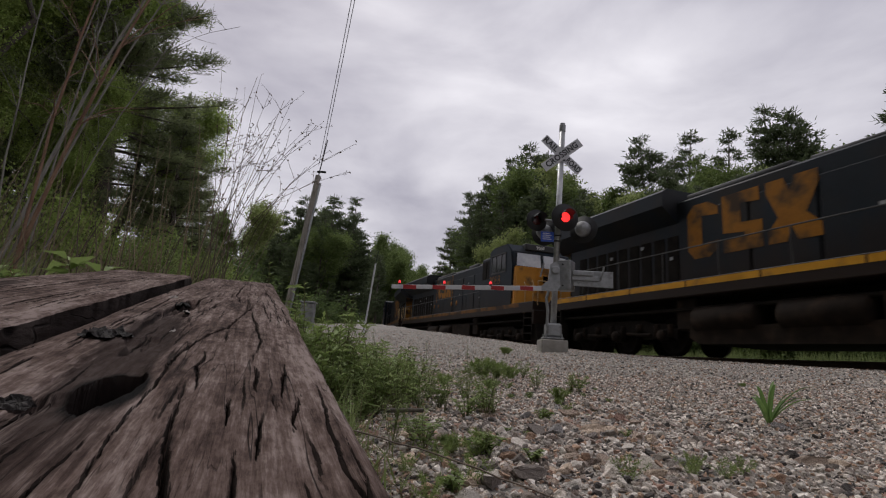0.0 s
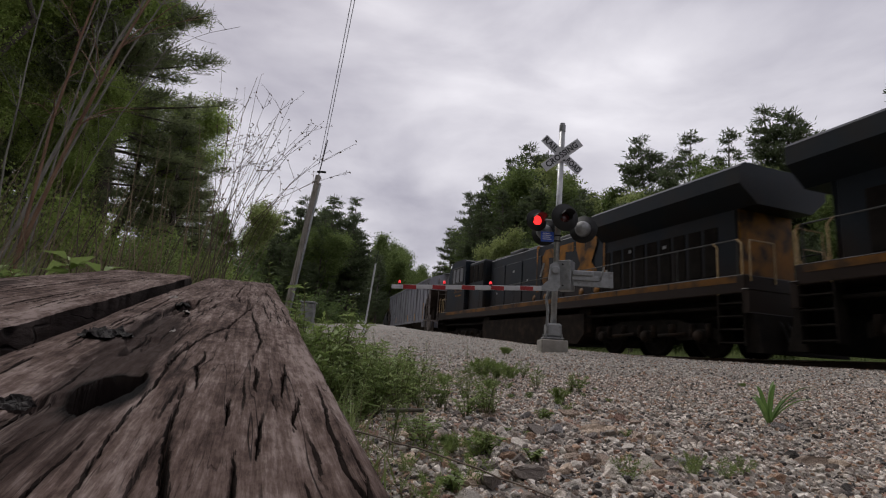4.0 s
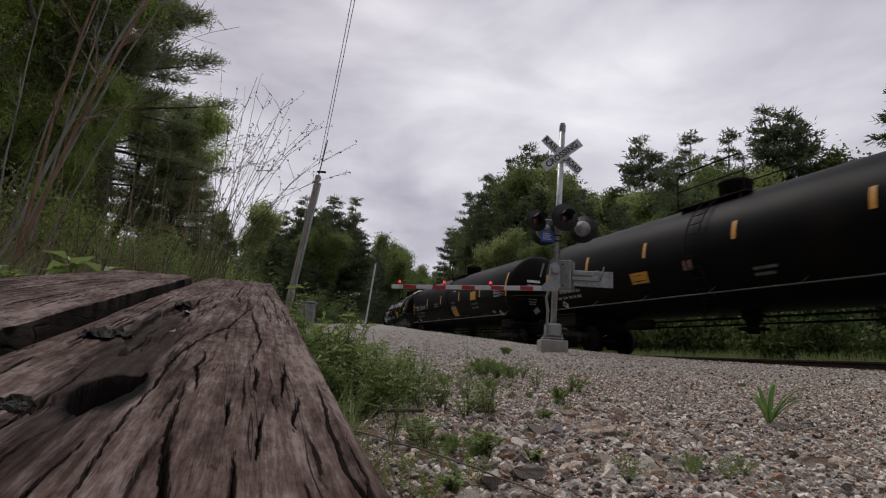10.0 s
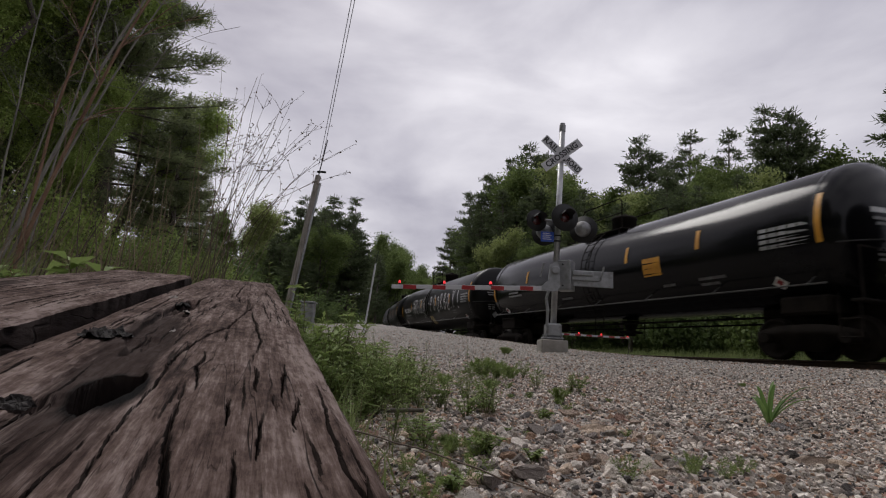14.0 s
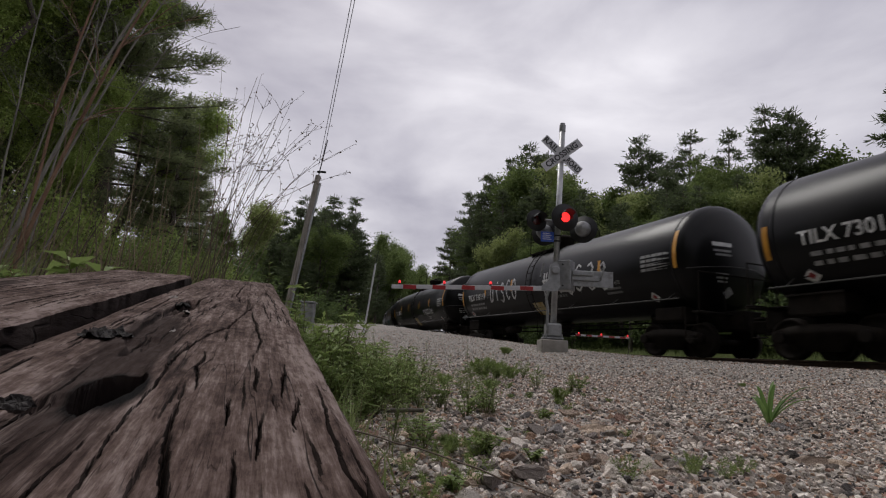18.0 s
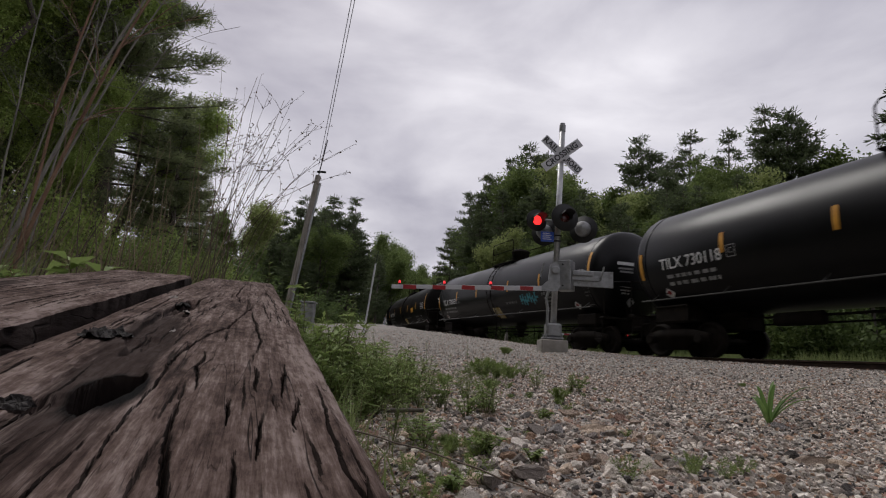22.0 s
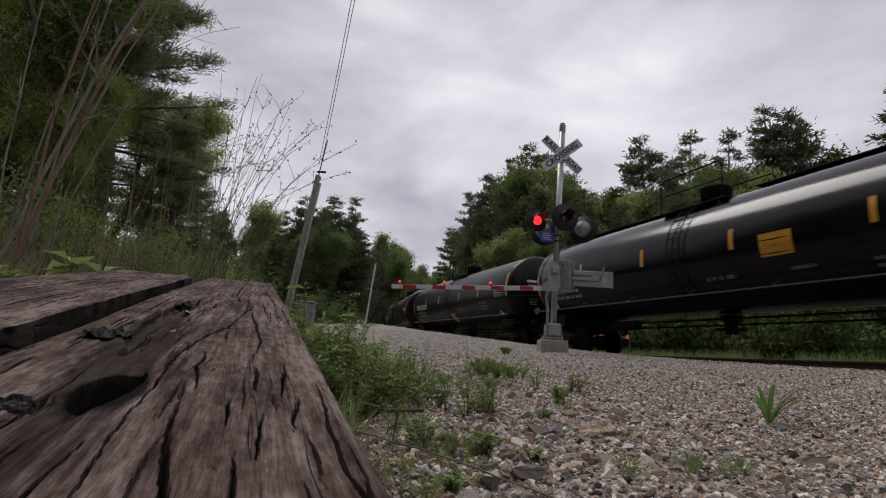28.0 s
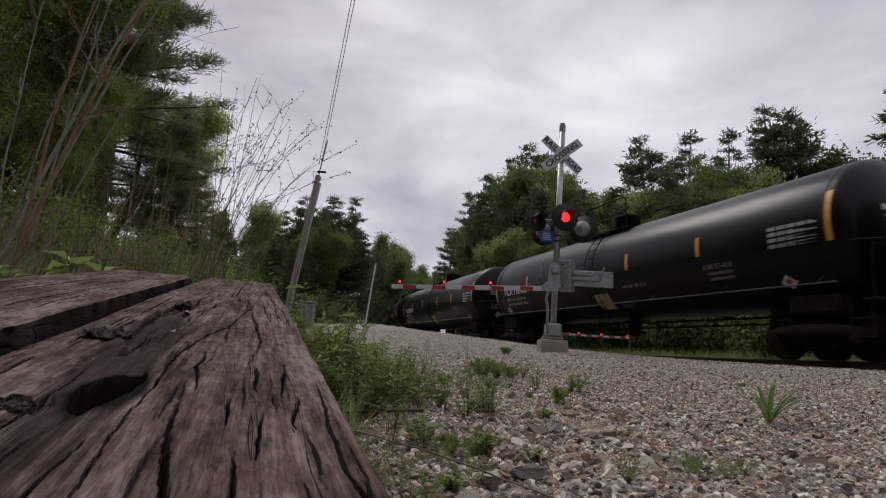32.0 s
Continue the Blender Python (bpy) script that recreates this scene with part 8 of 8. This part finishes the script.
def build_saplings():
    rnd = random.Random(91)
    for i, (foot, top, r, m) in enumerate((((-2.72, 3.25, 0.3), (-1.95, 3.2, 2.95), 0.015, M_REDSTEM), ((-2.78, 3.4, 0.3), (-2.55, 3.4, 3.2), 0.013, M_REDSTEM), ((-3.5, 4.0, 0.3), (-2.5, 4.1, 3.8), 0.019, M_PALEBARK),
                                           ((-3.6, 4.2, 0.3), (-2.9, 4.0, 3.8), 0.011, M_PALEBARK), ((-3.9, 4.5, 0.3), (-2.5, 4.5, 4.2), 0.014, M_PALEBARK), ((-3.2, 3.7, 0.3), (-3.15, 3.6, 3.6), 0.009, M_PALEBARK),
                                           ((-3.7, 4.6, 0.3), (-3.3, 4.6, 4.2), 0.012, M_PALEBARK), ((-2.9, 3.6, 0.3), (-2.0, 3.7, 2.9), 0.007, M_PALEBARK))):
        sap = thing("bare_sapling", "slender bare reddish sapling leaning over the bank" if m is M_REDSTEM else "slender bare pale sapling leaning over the bank", "sapling", group="bare saplings")
        vs, fs, pts = cane(B(), foot, top, r, r * 0.35, (-0.06, 0, 0.1), i)
        part("stem", raw("stem", vs, fs, m, True), None, sap)
        for k in range(9):
            a = pts[rnd.choice((4, 5, 6, 7, 8))]
            d = Vector((rnd.uniform(-0.6, 1), rnd.uniform(-0.5, 0.5), rnd.uniform(-0.1, 0.8))) * rnd.uniform(0.3, 0.8)
            vs, fs, sub = cane(None, a, a + d, r * 0.28, 0.0015, (0, 0, 0.05), i * 20 + k, 5)
            for j in range(3):
                b = sub[rnd.choice((2, 3, 4))]
                v2, f2, _ = cane(None, b, b + Vector((rnd.uniform(-1, 1), rnd.uniform(-1, 1), rnd.uniform(0, 0.6))) * 0.22, 0.002, 0.0008, (0, 0, 0), k * 7 + j, 3)
                o = len(vs)
                vs += v2
                fs += [tuple(q + o for q in f) for f in f2]
            part("branch", raw("branch", vs, fs, m), None, sap)
    # the budding bush: long arching twigs with small buds
    bush = thing("budding_bush", "bare arching bush of thin twigs with tiny buds", "bush", group="")
    for i in range(17):
        a = rnd.uniform(0.1, 1)
        foot = Vector((-1.36 + rnd.uniform(-0.1, 0.12), 3.0 + rnd.uniform(-0.15, 0.25), 0.35))
        top = Vector((-1.46 + 0.88 * a + rnd.uniform(-0.05, 0.05), 3.0 + rnd.uniform(-0.3, 0.3), 1.92 - 0.55 * a ** 1.5 + rnd.uniform(-0.3, 0.1)))
        vs, fs, pts = cane(None, foot, top, 0.0027, 0.0008, (-0.09 * a, 0, 0.16 * a), 300 + i, 12)
        for k in range(5):
            b = pts[rnd.randrange(5, 12)]
            e = b + Vector((rnd.uniform(-0.1, 0.16), rnd.uniform(-0.1, 0.1), rnd.uniform(0.0, 0.16)))
            v2, f2, p2 = cane(None, b, e, 0.0013, 0.0008, (0, 0, 0), 400 + i * 9 + k, 3)
            o = len(vs)
            vs += v2
            fs += [tuple(q + o for q in f) for f in f2]
            pts = pts + p2[2:]
        twig = part("twig", raw("twig", vs, fs, M_TWIG), None, bush)
        v, f = blades(np.random.default_rng(500 + i), [tuple(p) for p in pts[4:]], (0.016, 0.0045), 0.004, 2)
        tagged(part("bud", np_mesh("bud", v, f, M_BUD), None, twig), kind="stuff")
    # dead stalks on the bank
    for i in range(150):
        x = rnd.uniform(-4.2, -1.4)
        y = rnd.uniform(2.9, 4.9)
        if x > -0.36 * y - 0.1:
            continue
        z = height(x, y)
        vs, fs, pts = cane(None, (x, y, z - 0.02), (x + rnd.uniform(-0.15, 0.45), y + rnd.uniform(-0.2, 0.2), z + rnd.uniform(0.5, 1.6)), 0.004, 0.0012, (0, 0, 0.04), 700 + i, 6)
        st = part("dead_stalk", raw("dead_stalk", vs, fs, M_STRAW if i % 3 else M_TWIG), None)
        tagged(st, "thin dry dead weed stalk standing on the bank", "stalk", "dead stalks on the bank")


M_BUD = mat("bud", (0.12, 0.07, 0.05), (0.22, 0.16, 0.1), 20, 0.8, 0, 0, 60)
build_saplings()


# ---- stones ----
def stone_material(name, tones):
    m = mat(name, (0.14, 0.14, 0.14), (0.52, 0.52, 0.52), 70, 0.9, 0, 0.6, 300)
    n, l = m.node_tree.nodes, m.node_tree.links
    p = n["Principled BSDF"]
    shade = p.inputs["Base Color"].links[0].from_socket
    geo, info = n.new("ShaderNodeNewGeometry"), n.new("ShaderNodeObjectInfo")
    add = n.new("ShaderNodeMath")
    l.new(geo.outputs["Random Per Island"], add.inputs[0])
    l.new(info.outputs["Random"], add.inputs[1])
    wrap = n.new("ShaderNodeMath")
    wrap.operation = "FRACT"
    l.new(add.outputs[0], wrap.inputs[0])
    ramp = n.new("ShaderNodeValToRGB")
    ramp.color_ramp.interpolation = "CONSTANT"
    e = ramp.color_ramp.elements
    while len(e) < len(tones):
        e.new(0.5)
    for el, (at, c) in zip(e, tones):
        el.position, el.color = at, (*c, 1)
    l.new(wrap.outputs[0], ramp.inputs[0])
    mix = n.new("ShaderNodeMixRGB")
    mix.blend_type = "OVERLAY"
    mix.inputs[0].default_value = 0.55
    l.new(ramp.outputs[0], mix.inputs[1])
    l.new(shade, mix.inputs[2])
    l.new(mix.outputs[0], p.inputs["Base Color"])
    return m


M_STONE = stone_material("loose_stone", [(0, (0.08, 0.07, 0.064)), (0.09, (0.27, 0.23, 0.2)), (0.26, (0.5, 0.445, 0.39)), (0.46, (0.7, 0.635, 0.575)), (0.62, (0.37, 0.3, 0.25)), (0.74, (0.52, 0.35, 0.24)), (0.84, (0.42, 0.26, 0.195)), (0.91, (0.84, 0.78, 0.72))])
M_WARMSTONE = stone_material("tan_stone", [(0, (0.24, 0.2, 0.175)), (0.08, (0.54, 0.43, 0.34)), (0.3, (0.7, 0.58, 0.47)), (0.46, (0.42, 0.33, 0.275)), (0.58, (0.76, 0.7, 0.64)), (0.8, (0.58, 0.41, 0.29)), (0.9, (0.36, 0.335, 0.32))])


def ico(rough, seed, sub=1):
    """An angular broken stone: a skewed block with its corners cut off."""
    rng = np.random.default_rng(seed)
    bm = B()
    bmesh.ops.create_cube(bm, size=1.5)
    for v in bm.verts:
        v.co += Vector(rng.uniform(-0.28, 0.28, 3))
    for k in range(5 if sub == 1 else 9):
        d = Vector(rng.normal(0, 1, 3)).normalized()
        got = bmesh.ops.bisect_plane(bm, geom=bm.verts[:] + bm.edges[:] + bm.faces[:], plane_co=d * rng.uniform(0.55, 0.85), plane_no=d, clear_outer=True)
        rim = [e for e in got["geom_cut"] if isinstance(e, bmesh.types.BMEdge)]
        if rim:
            bmesh.ops.contextual_create(bm, geom=rim)
    bmesh.ops.triangulate(bm, faces=bm.faces[:])
    bm.verts.index_update()
    v = np.array([tuple(x.co) for x in bm.verts])
    f = np.array([[x.index for x in k.verts] for k in bm.faces])
    bm.free()
    return v * np.array([1.0, rng.uniform(0.6, 0.95), rng.uniform(0.5, 0.8)]), f


def boulder(seed):
    """An irregular stone: a ball pared flat from many sides, with an uneven skin."""
    rng = np.random.default_rng(seed)
    bm = B()
    bmesh.ops.create_icosphere(bm, subdivisions=3, radius=1.0)
    v = np.array([tuple(x.co) for x in bm.verts])
    bm.verts.index_update()
    f = np.array([[x.index for x in k.verts] for k in bm.faces])
    bm.free()
    for _ in range(10):
        d = rng.normal(0, 1, 3)
        d /= np.linalg.norm(d)
        over = np.maximum(0, v @ d - rng.uniform(0.36, 0.66))
        v = v - over[:, None] * d
    skin = np.array([0.1 * noise.noise(Vector(p) * 2.6 + Vector((seed, 0, 0))) + 0.07 * noise.noise(Vector(p) * 7 + Vector((seed, 5, 0))) for p in v])
    return v * (1.38 + skin[:, None] * 2.2) * np.array([1.0, rng.uniform(0.65, 0.95), rng.uniform(0.45, 0.7)]), f


def spread_stones(name, label, places, forms, seed):
    """Stones of (x, y, size) as one sheet of separate pieces."""
    rng = np.random.default_rng(seed)
    allv, allf, o = [], [], 0
    for x, y, r in places:
        v, f = forms[rng.integers(len(forms))]
        q = Euler(rng.uniform(-0.8, 0.8, 3) + np.array([0, 0, rng.uniform(0, 6.28)])).to_matrix()
        w = (v * r) @ np.array(q).T + np.array([x, y, height(x, y) + r * 0.22])
        allv.append(w)
        allf.append(f + o)
        o += len(v)
    ob = part(name, np_mesh(name, np.concatenate(allv), np.concatenate(allf), M_STONE), None)
    return tagged(ob, label, "gravel", kind="stuff")


def build_stones():
    rnd = random.Random(101)
    forms = [ico(0.1, k, 2) for k in range(10)]
    low = [(np.array([(1, 0, 0), (-1, 0, 0), (0, 0.8, 0), (0, -0.8, 0), (0.1, 0.1, 0.6), (0, 0, -0.5)]) * np.array([1, rnd.uniform(0.7, 1.1), rnd.uniform(0.7, 1.1)]),
            np.array([(0, 2, 4), (2, 1, 4), (1, 3, 4), (3, 0, 4), (2, 0, 5), (1, 2, 5), (3, 1, 5), (0, 3, 5)])) for _ in range(5)]

    forms2 = [ico(0.1, 20 + k) for k in range(6)]

    def scatter(count, d0, d1, lo, hi, b0=-28, b1=48, power=1.0):
        out = []
        while len(out) < count:
            d = d0 + (d1 - d0) * rnd.random() ** power
            b = radians(rnd.uniform(b0, b1))
            x, y = d * math.sin(b), d * math.cos(b)
            q, s = qs(x, y)
            if q < 0.06 or track_gap(x, y) < 3.3 + 0.5 * noise.noise(Vector((x, y, 0))):
                continue
            out.append((x, y, rnd.uniform(lo, hi) * (0.6 + 0.8 * rnd.random() ** 3)))
        return out
    near = scatter(17000, 0.35, 2.2, 0.004, 0.0125, power=0.75)
    spread_stones("near_gravel", "loose pale grey crushed gravel", near, forms, 1)
    spread_stones("middle_gravel", "loose pale grey crushed gravel", scatter(52000, 2.0, 5.4, 0.0055, 0.0115, power=0.85), forms2, 2)
    spread_stones("far_gravel", "loose pale grey gravel up to the crossing", scatter(46000, 5.0, 21.0, 0.009, 0.02, power=1.2), low, 3)
    # ballast shoulder
    out = []
    for i in range(21000):
        s = rnd.uniform(-34, 12)
        off = -rnd.uniform(0.9, 3.8)
        p, a = line_at(s)
        x, y = (p + Vector((-math.sin(a), math.cos(a), 0)) * off)[:2]
        out.append((x, y, rnd.uniform(0.02, 0.045), off, p.z))
    rng = np.random.default_rng(4)
    allv, allf, o = [], [], 0
    for x, y, r, off, z in out:
        v, f = low[rng.integers(5)]
        q = Euler(rng.uniform(-3, 3, 3)).to_matrix()
        zz = max(height(x, y), z - 0.22 - max(0, -off - 1.5) * 0.209)
        allv.append((v * r) @ np.array(q).T + np.array([x, y, zz + r * 0.3]))
        allf.append(f + o)
        o += len(v)
    ob = part("ballast_stones", np_mesh("ballast_stones", np.concatenate(allv), np.concatenate(allf), M_BALLASTSTONE), None)
    tagged(ob, "brownish grey crushed ballast beside the rails", "ballast", kind="stuff")
    # larger stones that can be picked out
    shapes = []
    for k in range(9):
        v, f = boulder(40 + k)
        me = np_mesh("stone", v, f, M_WARMSTONE if k % 3 else M_STONE)
        shapes.append(me)
    for i in range(280):
        d = 0.75 + 1.9 * rnd.random() ** 1.2
        b = radians(rnd.gauss(11, 9) if i < 200 else rnd.uniform(-8, 40))
        x, y = d * math.sin(b), d * math.cos(b)
        if qs(x, y)[0] < 0.09:
            continue
        r = rnd.uniform(0.011, 0.022) * (1.7 if rnd.random() < 0.2 else 1)
        ob = part("stone", shapes[rnd.randrange(9)], None, ground)
        ob.matrix_basis = Matrix.Translation((x, y, height(x, y) + r * 0.25)) @ Euler((rnd.uniform(-0.4, 0.4), rnd.uniform(-0.4, 0.4), rnd.uniform(0, 6))).to_matrix().to_4x4() @ Matrix.Diagonal((r, r, r, 1))


def build_large_stones():
    rnd = random.Random(33)
    for x, y, r in ((0.51, 1.29, 0.034), (0.33, 1.74, 0.036), (0.41, 1.78, 0.032), (0.57, 2.27, 0.034), (0.17, 1.2, 0.026), (0.62, 1.36, 0.022), (0.45, 1.62, 0.026), (0.5, 1.72, 0.024), (0.25, 1.55, 0.022), (0.36, 1.45, 0.026), (0.42, 1.36, 0.022), (0.55, 1.56, 0.022),
                    (0.3, 1.24, 0.024), (0.22, 1.75, 0.022), (0.6, 1.82, 0.024), (0.14, 1.65, 0.02), (-0.08, 1.62, 0.022), (0.02, 1.72, 0.02), (0.7, 1.5, 0.018), (0.39, 1.13, 0.02)):
        v, f = boulder(rnd.randrange(900))
        ob = part("large_stone", np_mesh("large_stone", v, f, M_WARMSTONE), None)
        ob.matrix_basis = Matrix.Translation((x, y, height(x, y) + r * 0.22)) @ Euler((rnd.uniform(-0.3, 0.3), rnd.uniform(-0.3, 0.3), rnd.uniform(0, 6))).to_matrix().to_4x4() @ Matrix.Diagonal((r, r, r, 1))
        tagged(ob, "rough tan and grey broken stone lying in the gravel", "stone", "larger stones in the gravel")


def build_litter():
    vs, fs, _ = cane(None, (-0.2, 1.28, 0.05), (0.24, 0.72, 0.028), 0.002, 0.0011, (0.03, 0, 0.004), 5, 12)
    tagged(part("fallen_twig", raw("fallen_twig", vs, fs, M_TWIG, True), None), "thin dark fallen twig lying across the stones", "twig")
    vs, fs, _ = cane(None, (-0.13, 1.5, 0.075), (-0.03, 1.49, 0.082), 0.007, 0.006, (0, 0, 0), 6, 6)
    tagged(part("broken_stick", raw("broken_stick", vs, fs, M_BARK, True), None), "short thick broken stick lying by the weeds", "stick")
    rng, rnd = np.random.default_rng(8), random.Random(8)
    pts = []
    for i in range(3600):
        s = -rnd.uniform(0.6, 3.4)
        q = 0.06 + abs(rnd.gauss(0, 0.2))
        p = ACROSS * q + ALONG * s
        pts.append((p.x, p.y, height(p.x, p.y) + 0.012))
    v, f = blades(rng, pts, (0.03, 0.004), 0.003, 1)
    c = np.repeat(np.array(pts), 4, axis=0)
    v = c + (v - c) * np.array([1, 1, 0.25])
    tagged(part("leaf_litter", np_mesh("leaf_litter", v, f, M_LITTER), None), "brown dead leaves and stems along the timber", "leaf litter", kind="stuff")


M_LITTER = mat("dead_leaves", (0.07, 0.04, 0.022), (0.22, 0.14, 0.08), 5, 0.9, 0, 0, 40, per_island=0.7)
build_litter()
build_large_stones()

M_BALLASTSTONE = mat("ballast_stone", (0.06, 0.05, 0.043), (0.2, 0.17, 0.15), 20, 0.95, 0, 0.4, 90, per_island=0.6)
build_stones()


# ---- what moves ----
BEAT, FIRST = 1.19, 0.35


def flashing(on_first, on_length):
    """Rows of a lamp's lit plate: forward where it shines, drawn back behind the dark lens where it does not."""
    shine, rest = pose(0, -0.02, 0), pose(0, 0.05, 0)
    rows, lit = [], []
    t = on_first - BEAT
    while t < 33:
        a, b = t, t + on_length
        if b > 0 and a < 32 and not 7.3 < a < 14.2:
            lit.append((max(a, 0.0), min(b, 31.96)))
        t += BEAT
    state = 0.0
    if lit[0][0] > 0:
        rows.append((0.0, rest))
    for a, b in lit:
        if a > 0:
            rows.append((a - 0.034, rest))
        rows.append((a, shine))
        rows.append((b - 0.034, shine))
        if b < 31.9:
            rows.append((b, rest))
    rows.append((32.0, shine if lit[-1][1] > 31.9 else rest))
    return rows


def motions():
    for car, middle, base, reverse in TRAIN:
        walk(car, [(t, car_pose(middle + SPEED * t, base, reverse)) for t in [float(k) for k in range(0, 33)]])
    # wheels turn while their car rolls through the open stretch
    where = {car: (middle, -1 if reverse else 1) for car, middle, base, reverse in TRAIN}
    for w, car, r, ax in ROLLING:
        middle, way = where[car]
        t0, t1 = max(0.0, (-34 - middle) / SPEED), min(32.0, (26 - middle) / SPEED)
        if t1 <= t0:
            continue
        home = w.matrix_basis.translation.copy()
        n = max(1, math.ceil((t1 - t0) * SPEED / r / 1.4))
        rows = [(0.0, 0.0)] if t0 > 0 else []
        rows += [(t0 + (t1 - t0) * k / n, way * SPEED * (t1 - t0) * k / n / r) for k in range(n + 1)]
        if t1 < 32.0:
            rows.append((32.0, rows[-1][1]))
        walk(w, [(t, Matrix.Translation(home) @ Matrix.Rotation(a, 4, "Y")) for t, a in rows])
    walk(LAMPS[0], flashing(FIRST, 0.4))
    walk(LAMPS[1], flashing(FIRST + 0.4, BEAT - 0.4))


motions()
